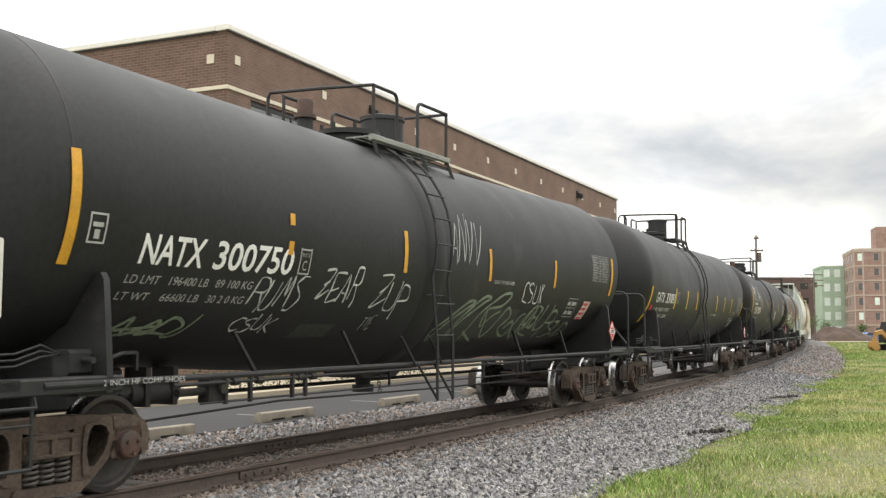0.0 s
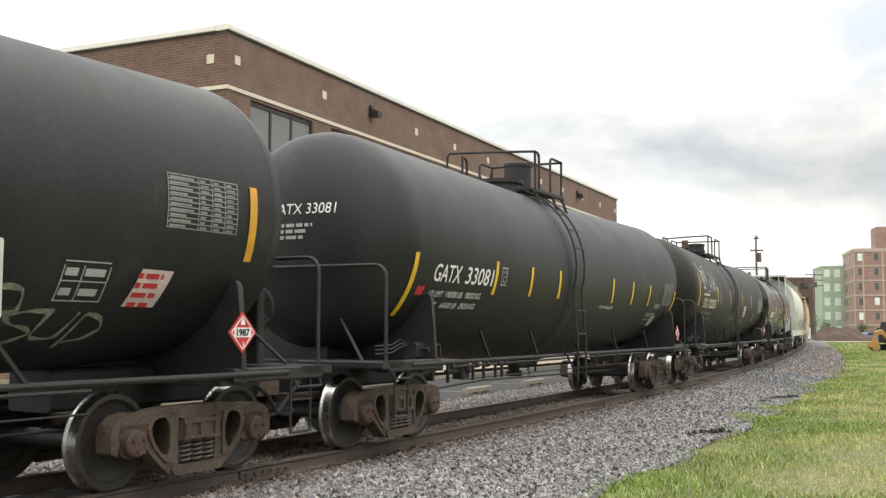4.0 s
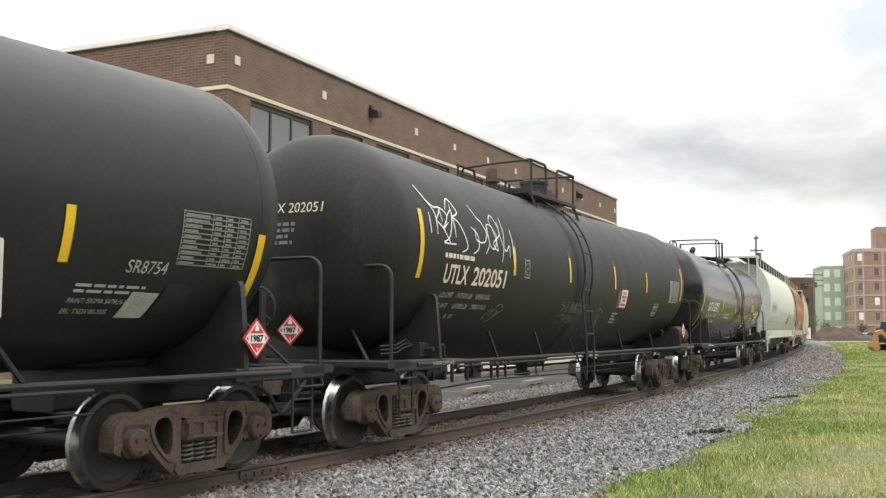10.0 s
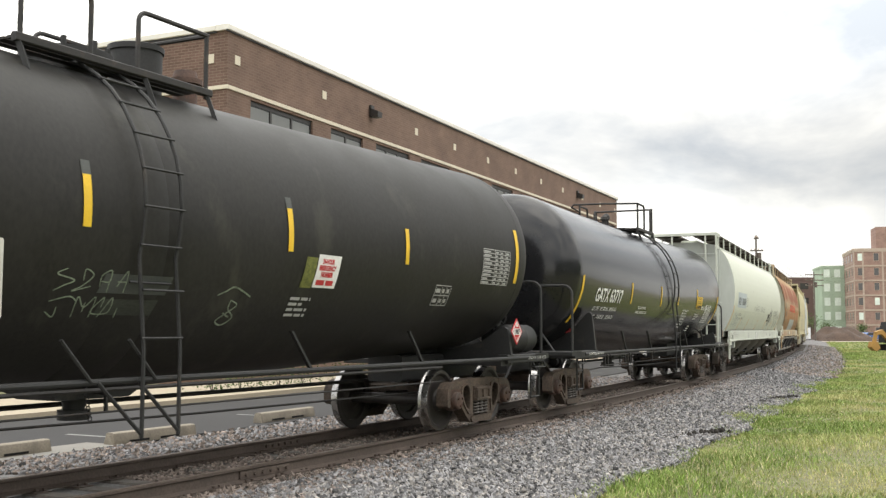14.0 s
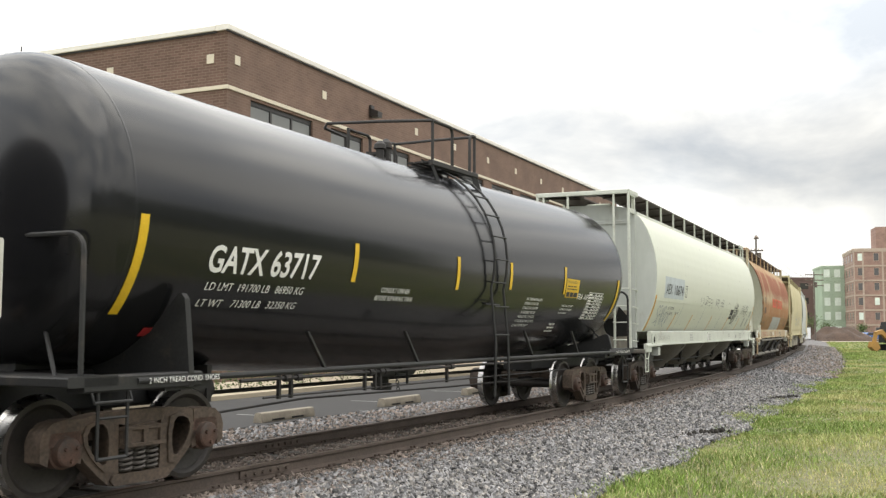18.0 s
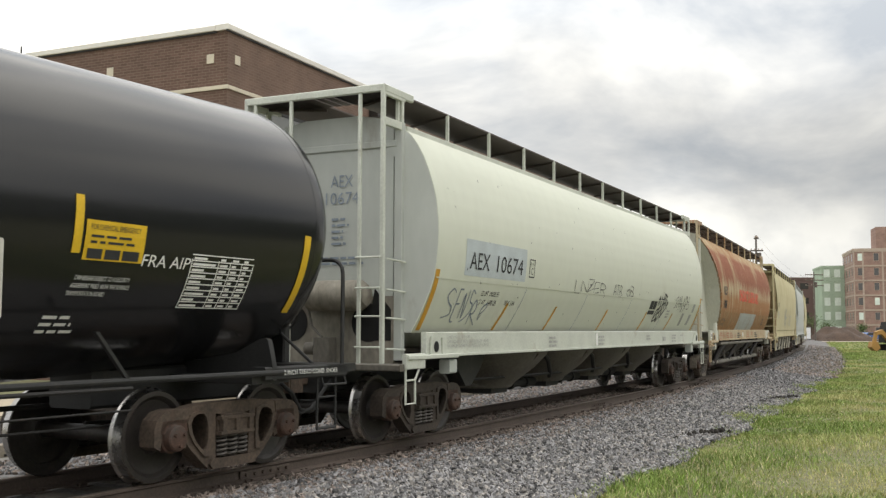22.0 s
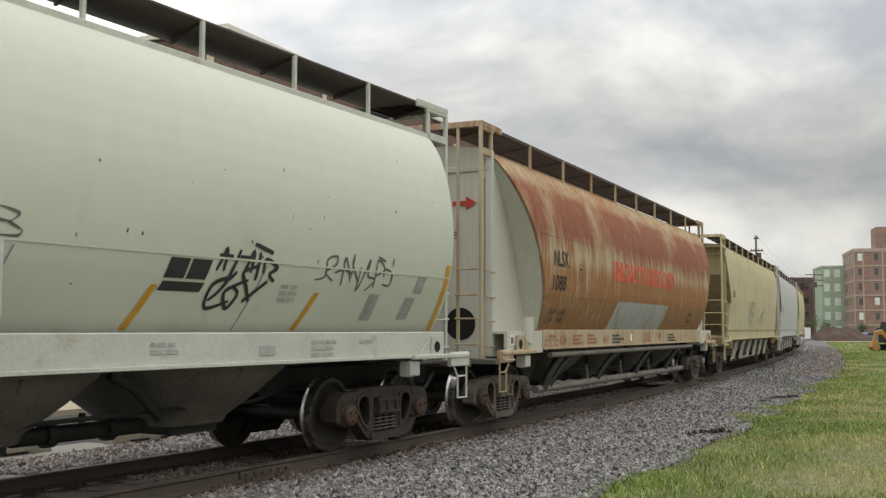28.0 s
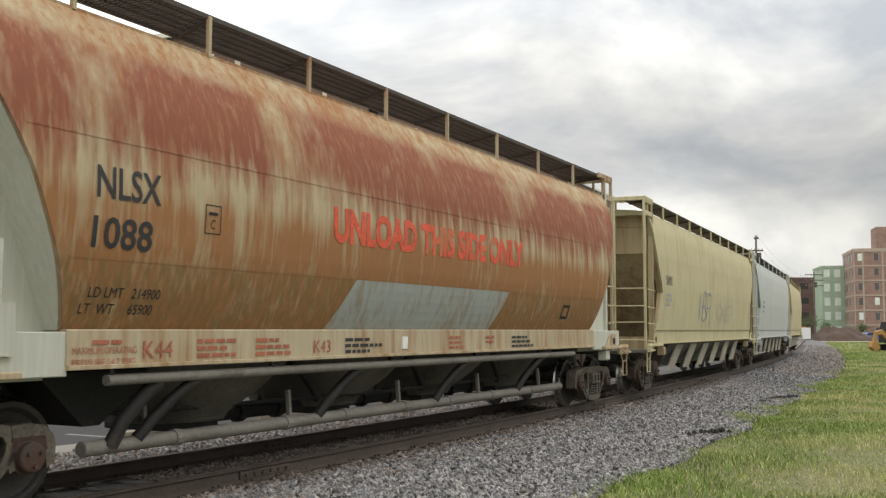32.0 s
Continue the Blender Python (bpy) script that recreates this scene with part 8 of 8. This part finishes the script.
        for k in range(n):
            x0, x1 = a + (b - a) * k / n + 0.05, a + (b - a) * (k + 1) / n - 0.05
            part("pane", Geo().box(x0, x1, 0.12, 0.13, wz0 + 0.08, wz1 - 0.16), M_GLASS, win)
            part("blind", Geo().box(x0 + 0.03, x1 - 0.03, 0.112, 0.118, wz0 + 0.5, wz1 - 0.2), M_BLIND, win, "pale roller blind")
    # wall lamps
    for x in (10.2, 40.25):
        ob = part("wall_lamp", Geo().box(x - 0.16, x + 0.16, -0.12, 0.0, 10.65, 11.15, 0.03), M_DARKFRAME, B, "dark flood lamp on the wall")
        part("lamp_head", Geo().prism([(-0.12, 11.0), (-0.48, 10.85), (-0.46, 10.62), (-0.12, 10.66)], x - 0.2, x + 0.2, "x"), M_DARKFRAME, ob)
        part("lens", Geo().box(x - 0.15, x + 0.15, -0.42, -0.16, 10.60, 10.635), M_BLIND, ob)
    part("roof_mast", Geo().cyl((0.6, 10.3, top), (0.6, 10.3, top + 0.75), 0.05, 0.03, 8), M_DARKFRAME, B, "short vent pipe on the roof")


# ---- the far end of the view ----
def far_block(name, label, x, y, rz, w, d, z1, floors, cols, wall, band, glass, wz=1.5, ww=1.3, penthouse=None, base=-0.6, frame_w=0.35, cols_side=3, bays=None, lights=None, pale=None):
    b = thing(name, label, "building", pose(x, y, base, 0, 0, rz))
    part("wall", Geo().box(0, w, 0.0, d, 0, z1), wall, b, "", 20)
    fh = z1 / floors
    piers = bays or [w * k / cols for k in range(cols + 1)]
    spots = lights or [w * (k + 0.5) / cols for k in range(cols)]
    if band:
        for i in range(floors + 1):
            part("floor_band", Geo().box(-0.06, w + 0.06, -0.10, d + 0.06, max(0, i * fh - 0.28), i * fh + (0.05 if i else 0.2)), band, b)
        for xx in piers:
            part("pier", Geo().box(max(-0.05, xx - frame_w / 2), min(w + 0.05, xx + frame_w / 2), -0.07, 0.0, 0.2, z1 - 0.28), band, b)
    for i in range(floors):
        z0 = i * fh + fh * 0.32
        for k, cx in enumerate(spots):
            win = part("window", Geo().box(cx - ww / 2 - 0.08, cx + ww / 2 + 0.08, -0.05, 0.0, z0 - 0.08, z0 + wz + 0.08), band or wall, b)
            part("pane", Geo().box(cx - ww / 2, cx + ww / 2, -0.065, -0.05, z0, z0 + wz), pale if pale and (k * 3 + i * 5) % 4 == 1 else glass, win)
        for k in range(cols_side):
            cy = d * (k + 0.5) / cols_side
            win = part("window", Geo().box(-0.05, 0.0, cy - ww / 2, cy + ww / 2, z0, z0 + wz), wall, b)
            part("pane", Geo().box(-0.065, -0.05, cy - ww / 2, cy + ww / 2, z0, z0 + wz), glass, win)
    part("parapet", Geo().box(-0.12, w + 0.12, -0.12, d + 0.12, z1, z1 + 0.5), band or wall, b)
    if penthouse:
        a, c, h = penthouse
        part("penthouse", Geo().box(a, c, 1.0, 8.0, z1 + 0.5, z1 + h), wall, b)
    return b


def car_vehicle(x, y, rz, paint, label):
    c = thing("car", label, "car", pose(x, y, -0.42, 0, 0, rz), group="parked vehicles in the distance")
    b = Geo().prism([(-2.2, 0.35), (2.2, 0.35), (2.25, 0.8), (1.3, 0.95), (0.7, 1.45), (-1.2, 1.5), (-1.9, 1.0), (-2.25, 0.9)], -0.88, 0.88)
    part("body", b, paint, c, "", 30)
    part("side_glass", Geo().prism([(-1.5, 1.02), (1.0, 1.0), (0.62, 1.4), (-1.15, 1.44)], -0.89, 0.89), M_FARGLASS, c)
    for wx in (-1.35, 1.35):
        for wy in (-0.82, 0.82):
            wh = part("wheel", Geo().cyl((wx, wy - 0.1, 0.33), (wx, wy + 0.1, 0.33), 0.33, None, 16), M_TYRE, c)
    for wy in (-0.6, 0.6):
        part("headlight", Geo().box(2.2, 2.27, wy - 0.15, wy + 0.15, 0.66, 0.8), M_WHITE, c)
        part("tail_light", Geo().box(-2.27, -2.2, wy - 0.15, wy + 0.15, 0.7, 0.85), M_RED, c)


def utility_pole(x, y, h, arms, label, lean=0.0):
    p = thing("utility_pole", label, "utility pole", pose(x, y, -0.5, 0, lean, 0), group="utility poles")
    part("pole", Geo().cyl((0, 0, 0), (0, 0, h), 0.14, 0.085, 10), M_POLE, p)
    for z, w in arms:
        a = part("cross_arm", Geo().box(-w / 2, w / 2, -0.17, -0.1, z - 0.07, z + 0.07, 0.01), M_POLE, p)
        for k in range(4):
            xx = -w / 2 + 0.12 + (w - 0.24) * k / 3
            part("insulator", Geo().lathe([(z + 0.07, 0.02), (z + 0.1, 0.05), (z + 0.2, 0.04), (z + 0.22, 0.0)], "z", 8, (xx, -0.135, 0)), M_FARCONC, a)
    part("transformer", Geo().cyl((0.3, 0, h - 2.6), (0.3, 0, h - 1.7), 0.2, None, 12), M_POLE, p) if h > 10.5 else None
    return p


def build_far():
    # six-storey brick block and the green building under construction beside it
    far_block("brick_block", "six-storey red brick block with pale floor bands", 92.6, 231, -14, 34, 18, 19.9, 6, 11, M_FARBRICK, M_FARCONC, M_FARGLASS, 1.6, 0.95, (5.0, 14.0, 5.4), cols_side=4,
              bays=[0, 1.95, 6.1, 8.4, 12.6, 14.9, 19.0, 21.3, 25.4, 27.7, 31.8, 34], lights=[1.35, 4.75, 9.0, 11.4, 15.6, 18.0, 22.0, 24.5, 28.4, 31.0], pale=M_WRAP)
    far_block("green_building", "green sheathed building under construction with wrapped windows", 91.2, 247, -12, 9.5, 14, 17.0, 5, 4, M_GREEN, None, M_WRAP, 1.9, 1.35, cols_side=0)
    far_block("brown_building", "dark brown flat-roofed building far behind the train", 70, 275, 0, 33, 12, 15.6, 4, 8, M_FARBROWN, M_FARBROWN, M_FARGLASS, 1.6, 2.2, cols_side=0)
    # pale dirt road and the heap of dug earth
    g = Geo().grid([[(x, y, -0.40) for y in (165, 172, 184, 190)] for x in (45, 60, 80, 110, 150, 200)])
    tagged(new("dirt_road", mesh_of("dirt_road", g, M_SAND, 40)), "pale packed dirt road crossing behind the field", "road", kind="structure")
    rows = []
    for i in range(21):
        v = i / 20
        rows.append([(63.2 + 10.4 * u + 0.3 * noise.noise((u * 9, v * 4, 1)), 172 + 9 * v, -0.45 + max(0.0, (3.4 * math.sin(math.pi * min(1, u * 1.02)) ** 0.55 * (1 - 0.35 * u)) * math.sin(math.pi * v) * (0.85 + 0.4 * noise.noise((u * 5, v * 5, 2))))) for u in [k / 30 for k in range(31)]])
    thing("earth_mound", "heap of dark brown dug earth on the building site", "earth mound", geo=Geo().grid(rows), material=M_DIRT, smooth=60)
    car_vehicle(71.5, 178, 20, M_CARW, "white car parked on the building site")
    car_vehicle(75.3, 181, 15, M_CARB, "dark blue car parked on the building site")
    car_vehicle(74.0, 190, 10, M_CARR, "red vehicle parked behind the others")
    car_vehicle(78.8, 182, 40, M_CARW, "white car parked at the roadside")
    # white van at the crossing, by the end of the train
    v = thing("van", "white van with orange lights at the crossing", "van", pose(61.0, 175, -0.42, 0, 0, 80))
    part("body", Geo().prism([(-2.6, 0.4), (2.6, 0.4), (2.6, 1.2), (1.9, 2.2), (-2.6, 2.3)], -1.0, 1.0), M_CARW, v)
    part("windscreen", Geo().prism([(1.95, 1.35), (2.5, 1.3), (1.95, 2.1)], -0.9, 0.9), M_FARGLASS, v)
    for wx in (-1.6, 1.6):
        for wy in (-0.95, 0.95):
            part("wheel", Geo().cyl((wx, wy - 0.12, 0.38), (wx, wy + 0.12, 0.38), 0.38, None, 16), M_TYRE, v)
    part("light_bar", Geo().box(0.2, 0.6, -0.7, 0.7, 2.25, 2.42), M_ORANGE, v)
    # excavator at the edge of the field
    ex = thing("excavator", "yellow and black tracked excavator standing on the field", "excavator", pose(41.75, 95, -0.45, 0, 0, 190))
    for y in (-0.9, 0.9):
        part("track", Geo().prism([(-1.5, 0.3), (-1.3, 0.0), (1.3, 0.0), (1.5, 0.3), (1.3, 0.65), (-1.3, 0.65)], y - 0.25, y + 0.25), M_TYRE, ex, "black crawler track")
    part("house", Geo().prism([(-1.5, 0.75), (0.6, 0.75), (0.6, 1.4), (-0.2, 1.8), (-1.5, 1.75)], -0.95, 0.95), M_TYRE, ex, "dark engine house")
    cab = part("cab", Geo().prism([(-0.3, 0.8), (1.1, 0.8), (1.1, 1.6), (0.8, 2.7), (-0.3, 2.7)], -0.95, 0.0), M_TYRE, ex, "dark operator cab")
    part("cab_window", Geo().box(0.0, 0.75, -0.965, -0.95, 1.6, 2.5), M_FARGLASS, cab)
    part("boom", Geo().prism([(0.6, 1.0), (0.9, 0.8), (1.7, 1.6), (2.2, 1.5), (2.3, 1.8), (1.6, 2.0)], 0.15, 0.5), M_DIGGER, ex, "yellow boom")
    part("stick", Geo().prism([(2.0, 1.8), (2.3, 1.75), (2.6, 0.6), (2.35, 0.5)], 0.2, 0.45), M_DIGGER, ex)
    part("bucket", Geo().prism([(2.2, 0.9), (2.7, 0.9), (2.85, 0.4), (2.4, 0.0), (1.95, 0.3)], 0.0, 0.65), M_DIGGER, ex)
    utility_pole(30.6, 100, 11.2, ((9.7, 1.3), (10.9, 0.5)), "weathered wooden utility pole with cross arms")
    utility_pole(61.5, 170, 11.6, ((11.1, 3.0), (10.2, 3.0), (9.3, 3.0)), "wooden utility pole with three cross arms")
    utility_pole(103, 210, 12.0, ((11.5, 2.4),), "slim grey utility pole before the brick block")
    wires = thing("overhead_wire", "thin overhead wires between the poles", "wire", kind="stuff")
    for k, (dz, off) in enumerate(((9.25, -0.6), (9.25, 0.6), (10.45, 0.3))):
        a, b = Vector((30.6 + off, 100, dz)), Vector((61.5 + off * 2, 170, 10.6 - 0.9 * (k % 2)))
        c = Vector((-30 + off, 60, 11.5 + 0.2 * k))
        for p, q in ((a, b), (b, Vector((140, 215, 12)))):
            part("wire", Geo().tube([tuple(p.lerp(q, i / 16) - Vector((0, 0, 1.6 * 4 * (i / 16) * (1 - i / 16)))) for i in range(17)], 0.008, 4), M_POLE, wires)
    # scrub by the far buildings
    r = random.Random(12)
    for x, y, s in ((80.5, 232, 1.0), (83.5, 233, 1.3), (86, 231, 0.9), (66, 196, 0.8), (92, 226, 0.8), (64.5, 200, 1.0)):
        t = thing("tree", "small dark leafy tree beside the far buildings", "tree", pose(x, y, -0.6), group="far small trees")
        tr = Geo().cyl((0, 0, 0), (0.1, 0, 2.2 * s), 0.16, 0.07, 8)
        for k in range(5):
            a = k * 1.26
            tr.cyl((0.05, 0, 1.2 * s + 0.2 * k), (1.1 * math.cos(a) * s, 1.1 * math.sin(a) * s, 2.6 * s + 0.2 * k), 0.05, 0.02, 6)
        part("trunk", tr, M_BARK, t)
        g = Geo()
        for k in range(700):
            d = Vector((r.gauss(0, 0.75), r.gauss(0, 0.75), r.gauss(0, 0.65))) * s
            q = Vector((0, 0, 3.0 * s)) + d
            if q.z < 1.0 or r.random() < 0.2 + 0.4 * noise.noise(d * 1.5):
                continue
            e, u = Vector((r.uniform(-1, 1), r.uniform(-1, 1), r.uniform(-1, 1))).normalized() * 0.22, Vector((r.uniform(-1, 1), r.uniform(-1, 1), r.uniform(-1, 1))).normalized() * 0.13
            g.add([tuple(q - u), tuple(q + e * 0.5), tuple(q + u), tuple(q - e * 0.5)], [(0, 1, 2, 3)])
        part("crown", g, M_LEAF, t, "", None)
    # tall dry weeds on the bank at the far bend
    n = 420
    rs = np.random.RandomState(5)
    s, lat = 46 + 50 * rs.rand(n), 2.4 + 1.9 * rs.rand(n) ** 0.8
    x, y = track_xy(s, lat)
    h = 0.08 + 0.5 * rs.rand(n) ** 2
    a = rs.rand(n) * 6.283
    z = np.interp(lat, [1.7, 3.7, 9], [-0.22, -0.48, -0.45])
    dx, dy = np.cos(a) * 0.02, np.sin(a) * 0.02
    lx, ly = rs.randn(n) * 0.12, rs.randn(n) * 0.12
    v = np.stack([np.stack([x - dx, y - dy, z], 1), np.stack([x + dx, y + dy, z], 1), np.stack([x + lx, y + ly, z + h], 1)], 1).reshape(-1, 3)
    ob = new("dry_weeds", big_mesh("dry_weeds", v, np.arange(3 * n).reshape(-1, 3), M_WEED))
    tagged(ob, "grey-brown dry weeds on the ballast bank at the bend", "weeds", kind="stuff")


def build_woods():
    """A dark belt of trees, unseen, added behind the camera to darken reflections and cut low sky light, and the bank
    of stones and weeds at the far bend.
    """
    r = random.Random(21)
    g = Geo()
    for i in range(150):
        s, lat = -75 + 150 * i / 149.0, 46 + 5 * noise.noise((i * 0.37, 1, 2))
        p = on_track(s, lat, -0.5)
        if math.degrees(math.atan2(p.x, p.y)) < 36 and p.y > 0:
            continue
        h = 11.5 + 4 * noise.noise((i * 0.31, 4, 4)) + 2 * noise.noise((i * 1.3, 7, 1))
        for k in range(46):
            q = p + Vector((r.gauss(0, 1.6), r.gauss(0, 1.6), r.uniform(0, 1) ** 0.8 * h))
            e, u = Vector((r.uniform(-1, 1), r.uniform(-1, 1), r.uniform(-1, 1))).normalized() * 1.1, Vector((r.uniform(-1, 1), r.uniform(-1, 1), r.uniform(-1, 1))).normalized() * 0.8
            g.add([tuple(q - u), tuple(q + e * 0.6), tuple(q + u), tuple(q - e * 0.6)], [(0, 1, 2, 3)])
    tagged(new("woods", mesh_of("woods", g, M_LEAF, None)), "unseen dark green belt of trees added behind the camera", "trees", kind="stuff")
    rows = [[tuple(on_track(44 + 74 * i / 48, a, bank_z(44 + 74 * i / 48, a))) for a in (2.1 + 2.2 * j / 14 for j in range(15))] for i in range(49)]
    thing("stone_bank", "low bank of pale stones and dry weeds beside the bend", "stone bank", geo=Geo().grid(rows), material=M_BANK, smooth=50)


def build_grass():
    rs = np.random.RandomState(11)

    def blades(name, n, s_lo, s_hi, l_lo, l_hi, hgt, wid, material, label, pw=1.8, clump=None):
        s = s_lo + (s_hi - s_lo) * rs.rand(n) ** pw
        lat = l_lo + (l_hi - l_lo) * rs.rand(n) ** 1.3
        edge = np.interp(s, [0, 8.6, 15, 21, 25, 32, 46, 60, 90, 120], [3.8, 3.65, 3.7, 3.4, 3.3, 3.55, 3.7, 4.0, 4.2, 4.2]) + 0.12 * np.sin(s * 0.9 + 0.4) + 0.1 * np.sin(s * 2.3) + 0.07 * np.sin(s * 7.1)
        lat = lat + edge - l_lo + 0.13 * rs.randn(n) if clump is None else lat
        x, y = track_xy(s, lat)
        z = np.interp(lat, [1.7, 3.7, 9, 40], [-0.26, -0.49, -0.42, -0.49])
        h = hgt * (0.4 + 0.9 * rs.rand(n)) * (0.75 + 0.5 * np.sin(x * 1.7) * np.sin(y * 1.3))
        a = rs.rand(n) * 6.283
        w = wid * (0.6 + 0.8 * rs.rand(n))
        dx, dy = np.cos(a) * w, np.sin(a) * w
        lx, ly = rs.randn(n) * 0.5 * h, rs.randn(n) * 0.5 * h
        p = [np.stack(c, 1) for c in ((x - dx, y - dy, z), (x + dx, y + dy, z), (x + dx * 0.7 + lx * 0.4, y + dy * 0.7 + ly * 0.4, z + h * 0.65),
                                      (x - dx * 0.7 + lx * 0.4, y - dy * 0.7 + ly * 0.4, z + h * 0.65), (x + lx, y + ly, z + h))]
        v = np.stack(p, 1).reshape(-1, 3)
        k = 5 * np.arange(n)[:, None]
        f = np.concatenate([k + np.array([[0, 1, 2]]), k + np.array([[0, 2, 3]]), k + np.array([[3, 2, 4]])])
        ob = new(name, big_mesh(name, v, f, material))
        tagged(ob, label, "grass", kind="stuff")

    blades("grass", 70000, 4, 45, 3.7, 9.0, 0.11, 0.006, M_GRASS, "short green grass beside the ballast")
    blades("grass_field", 80000, 15, 110, 3.7, 16, 0.11, 0.012, M_GRASS, "green grass of the field", 1.4)
    blades("distant_grass", 16000, 70, 170, 3.7, 26, 0.16, 0.03, M_GRASS, "green grass far down the field", 1.1)
    blades("dry_grass", 22000, 4, 50, 3.7, 9.5, 0.08, 0.005, M_DRY, "dry straw-coloured grass", 1.7)
    # a line of dark clods and tufts where grass meets stone
    g, r = Geo(), random.Random(8)
    for s0, s1, a in ((12.7, 13.2, 2.95), (13.4, 15.1, 3.4), (22.2, 23.5, 2.95), (24.2, 26.2, 3.45)):
        for k in range(60):
            q = r.random()
            p = on_track(s0 + (s1 - s0) * q, a - 0.3 + 0.6 * q + r.gauss(0, 0.05), -0.41 + r.uniform(0, 0.04))
            e = r.uniform(0.025, 0.065)
            g.lathe([(-e * 0.6, 0.01), (-e * 0.3, e), (e * 0.3, e * 0.8), (e * 0.8, 0.01)], "z", 6, tuple(p))
    tagged(new("dark_clods", mesh_of("dark_clods", g, M_CLOD, 40)), "dark clods of earth along the grass edge", "soil", kind="stuff")


def build_marker():
    """Sign plate on a post close to the camera."""
    g = Geo()
    pl = [(0, 0.0), (0.30, 0.0)] + [(0.30 + 0.02 * math.sin(a), 0.02 - 0.02 * math.cos(a)) for a in (0.5, 1.0, 1.57)] + [(0.32 - 0.02 + 0.02 * math.cos(a), 0.58 + 0.02 * math.sin(a)) for a in (0, 0.8, 1.57)] + [(0, 0.6)]
    g.prism(pl, -0.004, 0.004)
    d = 7.6
    m = thing("sign", "pale metal sign plate on a post beside the track", "sign", pose(-784 / 1816.8 * d - 0.30 - 0.005, d, 1.59))
    part("plate", g, M_SIGN, m)
    part("post", Geo().box(0.06, 0.11, 0.006, 0.05, -2.1, 0.62, 0.006), M_FRAME, m, "dark steel post")


build_ground()
build_ballast()
build_track()
build_tank_cars()
build_hopper_cars()
build_parking()
build_hall()
build_far()
build_woods()
build_grass()
build_marker()


# ---- what moves: the train rolls along the curve ----
def car_pose(lead, trail, t):
    d = travelled(t)
    a, b = on_track(lead - d), on_track(trail - d)
    c, v = (a + b) / 2, b - a
    return Matrix.Translation(c) @ pose(0, 0, 0, 0, 0, math.degrees(math.atan2(v.y, v.x)))


def motions():
    coarse = [0.8 * i for i in range(41)]
    fine = [0.2 * i for i in range(161)]
    for car, lead, trail, xa, xb, a, b in CARS:
        poses = [(t, car_pose(lead, trail, t)) for t in coarse]
        walk(car, poses)
        for (tk, axles), place, x in ((a, lead, xa), (b, trail, xb)):
            rows = []
            for t, m in poses:
                turn = heading(place - travelled(t)) + math.pi / 2 - m.to_euler().z
                rows.append((t, pose(x, 0, 0, 0, 0, math.degrees(math.atan2(math.sin(turn), math.cos(turn))))))
            walk(tk, rows)
            for ws, dx in axles:
                walk(ws, [(t, pose(dx, 0, 0.457, 0, -math.degrees(travelled(t) / 0.457), 0)) for t in fine])


motions()
